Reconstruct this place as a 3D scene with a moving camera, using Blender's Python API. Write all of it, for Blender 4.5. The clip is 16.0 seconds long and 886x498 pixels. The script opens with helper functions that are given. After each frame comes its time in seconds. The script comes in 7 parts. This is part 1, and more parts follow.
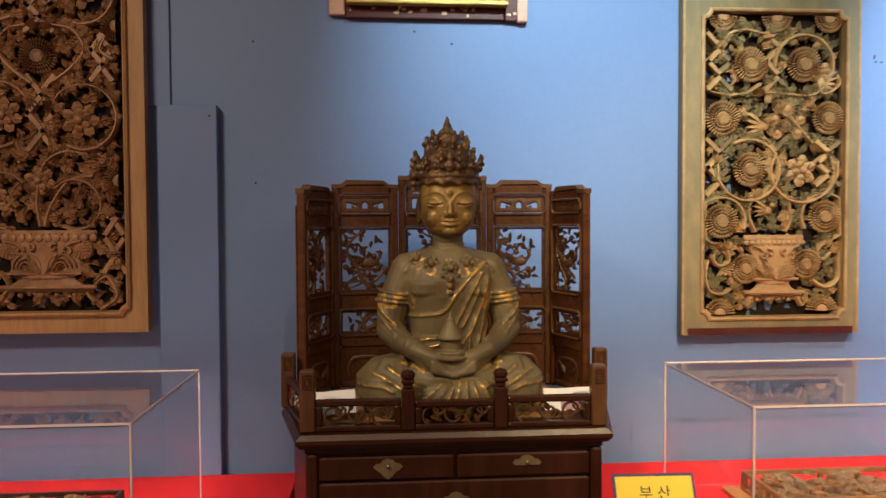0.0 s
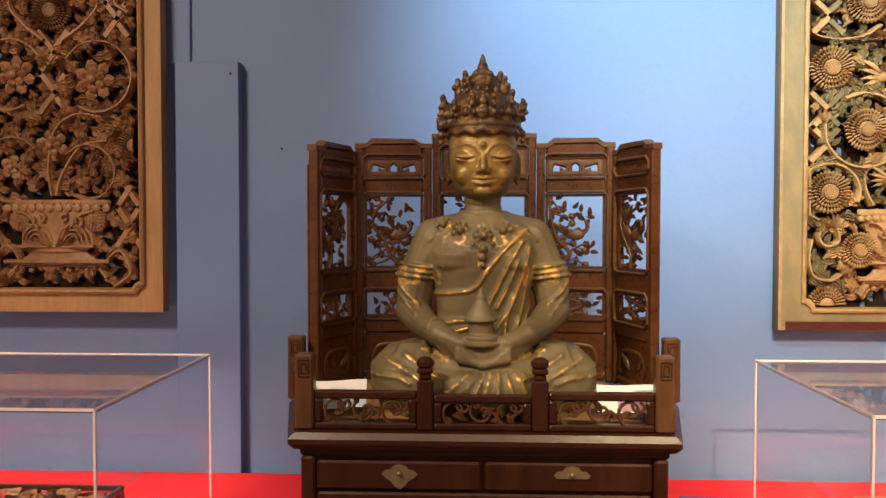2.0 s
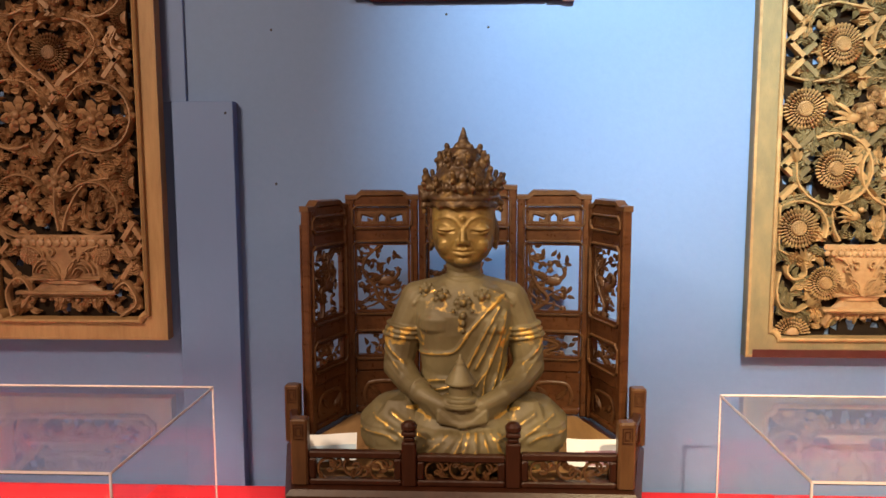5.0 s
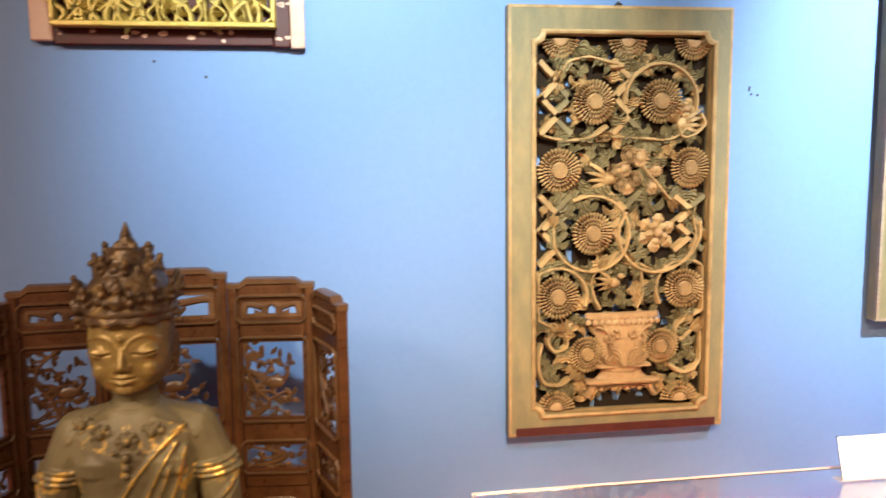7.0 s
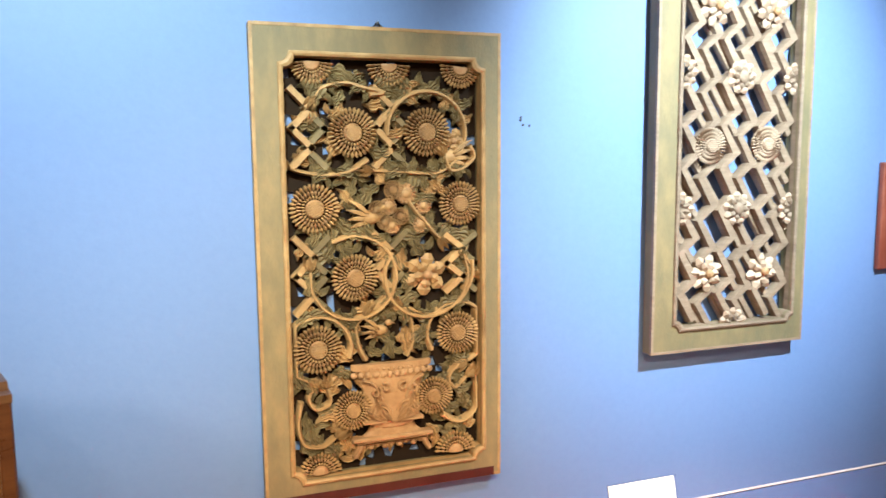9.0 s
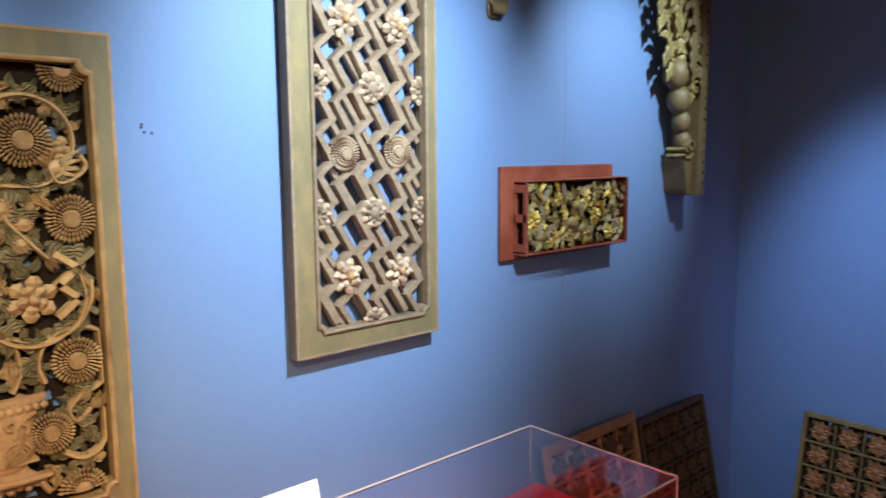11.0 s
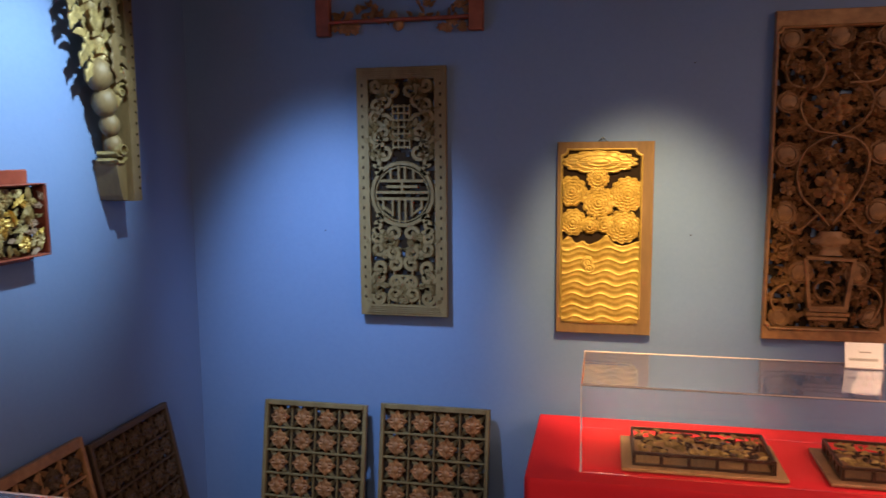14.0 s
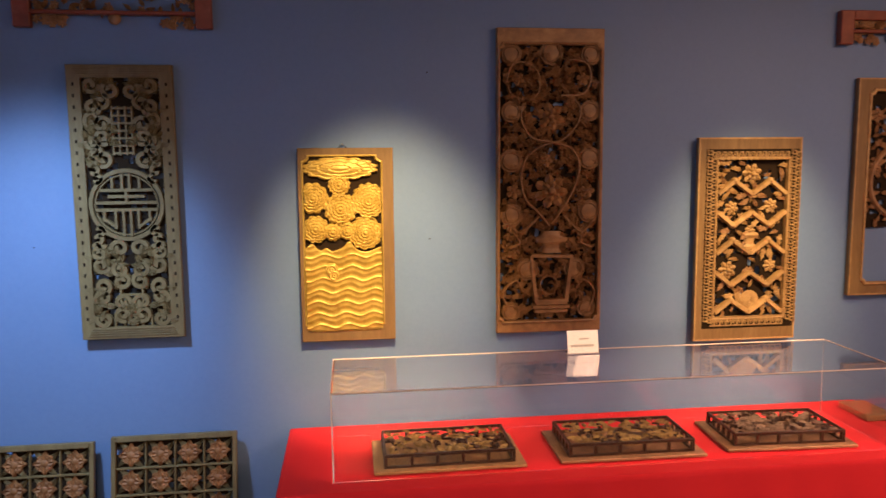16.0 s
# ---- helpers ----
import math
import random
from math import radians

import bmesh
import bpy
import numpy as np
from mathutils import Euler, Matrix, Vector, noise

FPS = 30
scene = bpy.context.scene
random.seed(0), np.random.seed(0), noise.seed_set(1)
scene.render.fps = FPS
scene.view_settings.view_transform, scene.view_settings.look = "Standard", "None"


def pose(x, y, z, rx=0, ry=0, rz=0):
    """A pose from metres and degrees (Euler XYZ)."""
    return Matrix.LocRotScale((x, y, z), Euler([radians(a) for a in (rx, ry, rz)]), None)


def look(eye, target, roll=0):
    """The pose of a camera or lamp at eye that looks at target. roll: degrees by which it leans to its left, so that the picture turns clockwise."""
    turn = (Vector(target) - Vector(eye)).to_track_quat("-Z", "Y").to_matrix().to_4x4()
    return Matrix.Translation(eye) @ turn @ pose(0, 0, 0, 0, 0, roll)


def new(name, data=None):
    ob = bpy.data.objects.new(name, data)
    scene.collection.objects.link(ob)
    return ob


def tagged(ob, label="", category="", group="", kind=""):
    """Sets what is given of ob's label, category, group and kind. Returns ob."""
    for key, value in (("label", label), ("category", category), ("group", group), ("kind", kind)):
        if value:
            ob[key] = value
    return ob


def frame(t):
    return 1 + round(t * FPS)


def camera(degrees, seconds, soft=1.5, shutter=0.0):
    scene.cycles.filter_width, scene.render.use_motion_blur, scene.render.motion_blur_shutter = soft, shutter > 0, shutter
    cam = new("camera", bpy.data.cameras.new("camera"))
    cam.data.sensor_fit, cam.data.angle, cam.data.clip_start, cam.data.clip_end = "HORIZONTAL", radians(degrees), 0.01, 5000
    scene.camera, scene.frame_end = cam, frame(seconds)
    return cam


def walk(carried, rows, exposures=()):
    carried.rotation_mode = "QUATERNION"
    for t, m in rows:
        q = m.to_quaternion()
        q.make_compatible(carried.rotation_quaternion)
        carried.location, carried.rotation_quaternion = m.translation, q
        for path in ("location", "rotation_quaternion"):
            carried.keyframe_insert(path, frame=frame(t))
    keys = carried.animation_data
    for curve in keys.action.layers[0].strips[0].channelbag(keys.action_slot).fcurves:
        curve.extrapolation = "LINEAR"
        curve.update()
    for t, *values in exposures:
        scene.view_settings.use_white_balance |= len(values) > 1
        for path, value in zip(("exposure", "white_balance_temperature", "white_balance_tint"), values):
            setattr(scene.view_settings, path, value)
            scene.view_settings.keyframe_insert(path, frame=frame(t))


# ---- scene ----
cam = camera(61.3, 16.0, shutter=0.3)
PATH = [
    (0, (0.059, 0.019, 1.522), (0.209, 2.012, 1.457), -0.3),
    (0.5, (0.08, 0.288, 1.491), (0.146, 2.286, 1.424), -0.1),
    (1, (0.112, 0.366, 1.478), (0.124, 2.365, 1.417), -0.1),
    (1.5, (0.194, 0.336, 1.414), (0.153, 2.335, 1.354), -0.0),
    (2, (0.208, 0.349, 1.426), (0.121, 2.346, 1.369), -0.0),
    (2.5, (0.206, 0.36, 1.441), (0.086, 2.354, 1.348), -0.0),
    (3, (0.207, 0.352, 1.457), (0.068, 2.34, 1.296), -0.0),
    (5.5, (0.269, 0.241, 1.795), (0.223, 2.228, 1.573), -0.3),
    (6, (0.285, 0.273, 1.835), (0.341, 2.26, 1.611), -0.4),
    (6.5, (0.377, 0.396, 1.837), (0.548, 2.375, 1.602), -0.6),
    (7, (0.628, 0.543, 1.921), (0.901, 2.511, 1.688), -0.7),
    (7.5, (0.788, 0.652, 1.958), (1.131, 2.608, 1.722), -0.6),
    (8, (0.847, 0.716, 1.966), (1.272, 2.657, 1.739), -0.6),
    (10.5, (1.053, 0.696, 2.071), (2.205, 2.309, 1.806), -0.3),
    (11, (1.088, 0.642, 2.047), (2.418, 2.113, 1.79), -0.5),
    (11.5, (1.084, 0.472, 2.037), (2.559, 1.798, 1.784), -0.6),
    (12, (1.108, 0.387, 2.022), (2.706, 1.563, 1.769), -0.7),
    (12.5, (1.206, 0.428, 2.038), (2.92, 1.425, 1.78), -0.5),
    (13, (1.275, 0.396, 2.035), (3.083, 1.209, 1.776), -0.6),
    (13.5, (1.288, 0.365, 2.038), (3.172, 0.984, 1.783), -0.5),
    (14, (1.294, 0.341, 2.041), (3.233, 0.763, 1.786), -0.5),
    (14.5, (1.319, 0.307, 2.036), (3.288, 0.546, 1.783), -0.5),
    (15, (1.337, 0.301, 2.031), (3.321, 0.371, 1.787), -0.5),
    (15.5, (1.355, 0.316, 2.043), (3.338, 0.233, 1.798), -0.4),
    (16, (1.36, 0.332, 2.028), (3.33, 0.085, 1.791), -0.5),
]
walk(cam, [(t, look(eye, target, roll)) for t, eye, target, roll in PATH],
     [(0, -0.15), (0.6, 0.1), (2, 0.4), (3, 0.42), (5.5, 0.42), (6.5, 0.42), (7.2, 0.5), (8.2, 0.54), (10.3, -0.34), (12, -0.32), (13, -0.22), (14.5, 0.2), (16, 0.32)])

# ---- world and light ----
world = bpy.data.worlds.new("room_dark")
scene.world = world
world.use_nodes = True
world.node_tree.nodes["Background"].inputs[0].default_value = (0.35, 0.4, 0.55, 1)
world.node_tree.nodes["Background"].inputs[1].default_value = 0.02


def spot(name, at, to, power, color, cone, blend=0.6, size=0.04):
    """A ceiling spotlight."""
    lamp = bpy.data.lights.new(name, "SPOT")
    lamp.energy, lamp.color = power, color
    lamp.spot_size, lamp.spot_blend, lamp.shadow_soft_size = radians(cone), blend, size
    ob = new(name, lamp)
    ob.matrix_world = look(at, to)
    return ob


def area_fill(name, at, to, w, h, power, color):
    """An unseen soft area lamp, added as fill for the room."""
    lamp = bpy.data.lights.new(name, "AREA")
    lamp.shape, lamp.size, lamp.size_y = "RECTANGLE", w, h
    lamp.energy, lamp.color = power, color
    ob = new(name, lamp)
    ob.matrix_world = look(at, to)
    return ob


COOL, NEUTRAL, AMBER = (0.74, 0.94, 1.0), (1.0, 0.75, 0.52), (1.0, 0.66, 0.28)
spot("spot_north_a", (0.72, 0.8, 3.2), (0.80, 2.63, 2.18), 390, (0.76, 0.98, 0.98), 54, 1.0)
spot("spot_north_b", (2.42, 1.0, 3.2), (2.50, 2.63, 2.05), 790, COOL, 59, 1.0)
spot("spot_sunflowers", (1.05, 0.0, 3.2), (1.4, 2.63, 0.80), 440, (1.0, 0.77, 0.44), 52, 1.0)
spot("spot_seam", (3.84, 1.38, 3.2), (3.90, 2.63, 2.22), 310, COOL, 52, 1.0)
spot("spot_east_cool", (3.55, 1.76, 3.2), (5.13, 1.74, 1.14), 400, (0.50, 0.72, 1.0), 50, 1.0, 0.12)
spot("spot_gold", (3.45, 0.12, 3.2), (5.13, 0.16, 1.40), 610, AMBER, 37, 1.0, 0.08)
spot("spot_fret", (3.45, -1.78, 3.2), (5.13, -1.78, 1.35), 410, AMBER, 35, 1.0, 0.08)
spot("spot_throne", (0.2, 0.2, 3.2), (0.22, 2.1, 1.5), 52, NEUTRAL, 38, 1.0)
# Two unseen area lamps, added under the ceiling as warm room fill.
area_fill("room_light_west", (-1.4, 0.1, 3.2), (-0.9, 0.8, 0), 0.7, 0.4, 78, NEUTRAL)
area_fill("room_light_east", (2.4, -2.6, 3.2), (2.6, -2.5, 0), 1.6, 1.0, 100, (1.0, 0.57, 0.36))

# ---- materials ----


def material(name, colors, rough=0.6, metal=0.0, grain=12.0, stretch=(1, 1, 1), stain=1.5, bump=0.15, spread=0.06, spec=0.5, coat=0.0, fine=90.0):
    """A worn surface: grain and stains over two or three base colours, with fine relief and its own tint for each object."""
    m = bpy.data.materials.new(name)
    m.use_nodes = True
    nt = m.node_tree
    bsdf = nt.nodes["Principled BSDF"]
    link = nt.links.new

    def node(kind, **values):
        n = nt.nodes.new(kind)
        for k, v in values.items():
            n.inputs[k].default_value = v
        return n

    coord = node("ShaderNodeTexCoord")
    mapping = node("ShaderNodeMapping", Scale=stretch)
    link(coord.outputs["Object"], mapping.inputs["Vector"])
    big = node("ShaderNodeTexNoise", Scale=stain, Detail=5.0, Roughness=0.6)
    small = node("ShaderNodeTexNoise", Scale=grain, Detail=8.0, Roughness=0.65)
    tiny = node("ShaderNodeTexNoise", Scale=fine, Detail=3.0)
    for n in (big, small, tiny):
        link(mapping.outputs["Vector"], n.inputs["Vector"])
    mix = node("ShaderNodeMath")
    mix.operation = "ADD"
    half = node("ShaderNodeMath")
    half.operation = "MULTIPLY"
    half.inputs[1].default_value = 0.5
    link(big.outputs["Fac"], mix.inputs[0])
    link(small.outputs["Fac"], mix.inputs[1])
    link(mix.outputs[0], half.inputs[0])
    ramp = node("ShaderNodeValToRGB")
    el = ramp.color_ramp.elements
    while len(el) < len(colors):
        el.new(0.5)
    for i, c in enumerate(colors):
        el[i].position = 0.5 + (i / max(1, len(colors) - 1) - 0.5) * 0.42
        el[i].color = (*c, 1)
    link(half.outputs[0], ramp.inputs[0])
    info = node("ShaderNodeObjectInfo")
    hsv = node("ShaderNodeHueSaturation")
    rng = node("ShaderNodeMapRange")
    rng.inputs["To Min"].default_value, rng.inputs["To Max"].default_value = 1 - spread, 1 + spread
    link(info.outputs["Random"], rng.inputs["Value"])
    link(rng.outputs[0], hsv.inputs["Value"])
    link(ramp.outputs[0], hsv.inputs["Color"])
    link(hsv.outputs[0], bsdf.inputs["Base Color"])
    rr = node("ShaderNodeMapRange")
    rr.inputs["To Min"].default_value, rr.inputs["To Max"].default_value = max(0.03, rough - 0.12), min(1, rough + 0.12)
    link(small.outputs["Fac"], rr.inputs["Value"])
    link(rr.outputs[0], bsdf.inputs["Roughness"])
    bsdf.inputs["Metallic"].default_value = metal
    bsdf.inputs["Specular IOR Level"].default_value = spec
    bsdf.inputs["Coat Weight"].default_value = coat
    if bump:
        height = node("ShaderNodeMath")
        height.operation = "ADD"
        link(small.outputs["Fac"], height.inputs[0])
        link(tiny.outputs["Fac"], height.inputs[1])
        b = node("ShaderNodeBump", Strength=bump, Distance=0.004)
        link(height.outputs[0], b.inputs["Height"])
        link(b.outputs[0], bsdf.inputs["Normal"])
    return m


WALL = material("blue_wall_paint", [(0.106, 0.180, 0.375), (0.120, 0.199, 0.40), (0.134, 0.215, 0.42)], 0.62, 0, 40, (1, 1, 1), 0.7, 0.08, 0)
BOARD = material("blue_board_paint", [(0.107, 0.174, 0.37), (0.123, 0.193, 0.40)], 0.6, 0, 30, (1, 1, 0.3), 1.0, 0.08, 0)
CEILING = material("dark_ceiling", [(0.07, 0.07, 0.08), (0.09, 0.09, 0.10)], 0.8, 0)
FLOOR = material("brown_floor", [(0.12, 0.08, 0.05), (0.18, 0.12, 0.08)], 0.45, 0, 14, (1, 6, 1))
PLASTER = material("grey_wall_paint", [(0.30, 0.32, 0.38), (0.36, 0.38, 0.44)], 0.7, 0, 30)
CLOTH = material("red_cloth", [(0.62, 0.018, 0.030), (0.74, 0.03, 0.045)], 0.85, 0, 220, (1, 1, 1), 2.0, 0.25, 0.02, 0.2, 0, 600)
WOOD_GREEN = material("green_painted_wood", [(0.112, 0.100, 0.056), (0.160, 0.124, 0.064), (0.235, 0.165, 0.078)], 0.65, 0, 7, (2.5, 1, 2.5), 3.5, 0.35)
WOOD_BROWN = material("brown_wood", [(0.20, 0.105, 0.042), (0.31, 0.175, 0.075), (0.41, 0.245, 0.112)], 0.55, 0, 9, (7, 1, 7), 2.5, 0.25)
WOOD_DARK = material("dark_lacquer_wood", [(0.018, 0.005, 0.0025), (0.036, 0.010, 0.0045), (0.058, 0.018, 0.008)], 0.34, 0, 10, (6, 6, 1), 2.0, 0.08, 0.1, 0.4, 0.0)

# ---- building blocks ----


class Geo:
    """Collects faces for one mesh, in local metres."""

    def __init__(self):
        self.v, self.f, self.m = [], [], []

    def add(self, verts, faces, mat=0):
        n = len(self.v)
        self.v.extend(verts)
        self.f.extend([tuple(i + n for i in f) for f in faces])
        self.m.extend([mat] * len(faces))

    def box(self, x0, x1, y0, y1, z0, z1, mat=0, bevel=0.0):
        b = min(bevel, (x1 - x0) / 3, (y1 - y0) / 3, (z1 - z0) / 3)
        if b <= 0:
            v = [(x, y, z) for x in (x0, x1) for y in (y0, y1) for z in (z0, z1)]
            self.add(v, [(0, 1, 3, 2), (4, 6, 7, 5), (0, 4, 5, 1), (2, 3, 7, 6), (0, 2, 6, 4), (1, 5, 7, 3)], mat)
            return
        rings = []
        for z, k in ((z0, b), (z0 + b, 0), (z1 - b, 0), (z1, b)):
            a0, a1, c0, c1 = x0 + k, x1 - k, y0 + k, y1 - k
            rings.append([(a0 + b, c0, z), (a1 - b, c0, z), (a1, c0 + b, z), (a1, c1 - b, z), (a1 - b, c1, z), (a0 + b, c1, z), (a0, c1 - b, z), (a0, c0 + b, z)])
        self.loft(rings, mat, True, True)

    def loft(self, rings, mat=0, cap0=False, cap1=False, closed=True):
        n = len(rings[0])
        verts = [p for r in rings for p in r]
        faces = []
        for i in range(len(rings) - 1):
            for j in range(n if closed else n - 1):
                k = (j + 1) % n
                faces.append((i * n + j, i * n + k, (i + 1) * n + k, (i + 1) * n + j))
        if cap0:
            faces.append(tuple(reversed(range(n))))
        if cap1:
            faces.append(tuple(range((len(rings) - 1) * n, len(rings) * n)))
        self.add(verts, faces, mat)

    def mesh(self, name, mats, smooth=False):
        me = bpy.data.meshes.new(name)
        me.from_pydata(self.v, [], self.f)
        for m in mats if isinstance(mats, (list, tuple)) else [mats]:
            me.materials.append(m)
        me.polygons.foreach_set("material_index", self.m)
        if smooth:
            me.polygons.foreach_set("use_smooth", [True] * len(self.f))
        bm = bmesh.new()
        bm.from_mesh(me)
        bmesh.ops.recalc_face_normals(bm, faces=bm.faces[:])
        bm.to_mesh(me)
        bm.free()
        me.update()
        return me


def empty(name, m, label="", category="", group=""):
    """A thing: an Empty that parents its parts."""
    ob = new(name)
    ob.empty_display_size = 0.1
    ob.matrix_world = m
    return tagged(ob, label, category, group)


def part(name, geo, mats, parent, label="", smooth=False, m=None):
    ob = new(name, geo.mesh(name, mats, smooth))
    ob.parent = parent
    if m is not None:
        ob.matrix_local = m
    return tagged(ob, label)


def solid(name, geo, mats, m=None, label="", category="", group="", kind="", smooth=False):
    ob = new(name, geo.mesh(name, mats, smooth))
    if m is not None:
        ob.matrix_world = m
    return tagged(ob, label, category, group, kind)


NORTH, EAST = 2.628, 5.135


def on_north(x, z, out=0.0):
    """Local x to the right, y up, z out of the north wall."""
    return Matrix(((1, 0, 0, x), (0, 0, -1, NORTH - out), (0, 1, 0, z), (0, 0, 0, 1)))


def on_east(y, z, out=0.0):
    """Local x to the right (south), y up, z out of the east wall."""
    return Matrix(((0, 0, -1, EAST - out), (-1, 0, 0, y), (0, 1, 0, z), (0, 0, 0, 1)))


# ---- the room ----
def slab(name, x0, x1, y0, y1, z0, z1, mat, label):
    g = Geo()
    g.box(x0, x1, y0, y1, z0, z1)
    return solid(name, g, mat, None, label, name.split("_")[0], "", "structure")


X0, Y0, TOP = -3.0, -4.2, 3.3
slab("floor", X0 - 0.15, EAST + 0.15, Y0 - 0.15, NORTH + 0.15, -0.12, 0, FLOOR, "brown plank floor of the exhibition room")
slab("ceiling", X0 - 0.15, EAST + 0.15, Y0 - 0.15, NORTH + 0.15, TOP, TOP + 0.12, CEILING, "dark painted ceiling of the exhibition room")
slab("wall_north", X0, EAST, NORTH, NORTH + 0.15, 0, TOP, WALL, "blue painted wall hung with carved panels")
slab("wall_east", EAST, EAST + 0.15, Y0 - 0.15, NORTH + 0.15, 0, TOP, WALL, "blue painted end wall hung with carved panels")
slab("wall_south", X0, EAST, Y0 - 0.15, Y0, 0, TOP, PLASTER, "plain grey wall behind the visitor")
slab("wall_west", X0 - 0.15, X0, Y0 - 0.15, NORTH + 0.15, 0, TOP, PLASTER, "plain grey side wall")

# ---- carving tools: local x to the right, y up, z towards the viewer ----
CARVE_TAN = material("carved_tan_wood", [(0.15, 0.080, 0.032), (0.33, 0.195, 0.082), (0.50, 0.33, 0.155)], 0.55, 0, 25, (1, 1, 1), 6, 0.3, 0.12)
CARVE_PINK = material("carved_faded_red_wood", [(0.15, 0.072, 0.032), (0.33, 0.185, 0.085), (0.48, 0.30, 0.155)], 0.58, 0, 25, (1, 1, 1), 6, 0.3, 0.12)
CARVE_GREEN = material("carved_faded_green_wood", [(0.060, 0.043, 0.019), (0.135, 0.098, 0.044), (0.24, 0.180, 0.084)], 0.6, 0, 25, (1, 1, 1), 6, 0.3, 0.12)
CARVE_BROWN = material("carved_brown_wood", [(0.105, 0.052, 0.025), (0.25, 0.130, 0.063), (0.40, 0.23, 0.12)], 0.5, 0, 25, (1, 1, 1), 6, 0.3, 0.12)
CARVE_RED = material("carved_reddish_brown_wood", [(0.085, 0.036, 0.015), (0.20, 0.095, 0.038), (0.33, 0.175, 0.075)], 0.5, 0, 25, (1, 1, 1), 6, 0.3, 0.12)
# Near-black wood, also set where only shade shows behind pierced carving.
DARK_WOOD_SHADE = material("carved_dark_backwood", [(0.010, 0.006, 0.004), (0.022, 0.013, 0.008)], 0.85, 0, 20, spec=0.1)
CARVE_WHITE = material("carved_pale_worn_paint", [(0.24, 0.15, 0.10), (0.37, 0.26, 0.185), (0.46, 0.36, 0.27)], 0.62, 0, 30, (1, 1, 1), 7, 0.3, 0.1)
CARVE_GREY = material("grey_weathered_wood", [(0.12, 0.076, 0.051), (0.21, 0.142, 0.098), (0.29, 0.21, 0.152)], 0.65, 0, 20, (1, 5, 1), 4, 0.3, 0.1)
OLIVE = material("olive_grey_wood", [(0.082, 0.056, 0.023), (0.138, 0.098, 0.043), (0.195, 0.146, 0.068)], 0.55, 0, 16, (5, 1, 5), 3, 0.25, 0.08)
GILT = material("worn_gilding", [(0.18, 0.105, 0.02), (0.42, 0.285, 0.062), (0.60, 0.43, 0.13)], 0.42, 0.35, 30, (1, 1, 1), 8, 0.25, 0.05)
GILT_DULL = material("dull_gilding", [(0.06, 0.045, 0.022), (0.24, 0.185, 0.075), (0.50, 0.40, 0.16)], 0.5, 0.2, 40, (1, 1, 1), 14, 0.3, 0.08)
RED_LACQUER = material("worn_red_lacquer", [(0.11, 0.022, 0.012), (0.19, 0.04, 0.022), (0.28, 0.085, 0.05)], 0.45, 0, 18, (1, 1, 1), 4, 0.2, 0.05)
MAROON = material("chipped_maroon_lacquer", [(0.040, 0.006, 0.006), (0.060, 0.010, 0.009), (0.080, 0.018, 0.014)], 0.5, 0, 18, (1, 1, 1), 4, 0.2, 0.05, 0.3)
PINKWOOD = material("faded_pink_paint", [(0.42, 0.22, 0.16), (0.55, 0.33, 0.25), (0.60, 0.40, 0.32)], 0.6, 0, 18, (1, 1, 1), 6, 0.2, 0.05)
CHARCOAL = material("black_iron", [(0.02, 0.02, 0.022), (0.04, 0.04, 0.042)], 0.45, 0.6, 40)


def catmull(pts, n=8):
    """A smooth line through the points."""
    p = [Vector((*q, 0)) if len(q) == 2 else Vector(q) for q in pts]
    p = [p[0] * 2 - p[1]] + p + [p[-1] * 2 - p[-2]]
    out = []
    for i in range(1, len(p) - 2):
        a, b, c, d = p[i - 1 : i + 3]
        for k in range(n):
            t = k / n
            out.append(0.5 * (2 * b + (c - a) * t + (2 * a - 5 * b + 4 * c - d) * t * t + (3 * b - a - 3 * c + d) * t**3))
    return out + [p[-2]]


def spiral(cx, cy, r0, r1, a0, a1, n=14):
    return [(cx + (r0 + (r1 - r0) * i / n) * math.cos(a0 + (a1 - a0) * i / n), cy + (r0 + (r1 - r0) * i / n) * math.sin(a0 + (a1 - a0) * i / n)) for i in range(n + 1)]


def sweep(g, pts, w, zb, zt, mat=0, w1=None, crown=0.45):
    """A carved strip along a line: half-width w (to w1), from depth zb to zt, with its top edge eased."""
    p = [Vector((q[0], q[1], q[2] if len(q) > 2 else 0)) for q in pts]
    n, rings = len(p), []
    for i, q in enumerate(p):
        d = (p[min(i + 1, n - 1)] - p[max(i - 1, 0)]).to_2d()
        if d.length < 1e-9:
            d = Vector((1, 0))
        d.normalize()
        s = Vector((-d.y, d.x))
        k = w if w1 is None else w + (w1 - w) * i / (n - 1)
        if 0 < i < n - 1:
            e = (p[i] - p[i - 1]).to_2d()
            if e.length > 1e-9:
                k /= max(0.55, abs(e.normalized().dot(d)))
        top, low = zt + q.z, zb + q.z
        mid = low + (top - low) * 0.6
        rings.append([(q.x + s.x * a * k, q.y + s.y * a * k, z) for a, z in ((-1, low), (-1, mid), (-crown, top), (crown, top), (1, mid), (1, low))])
    g.loft(rings, mat, True, True)


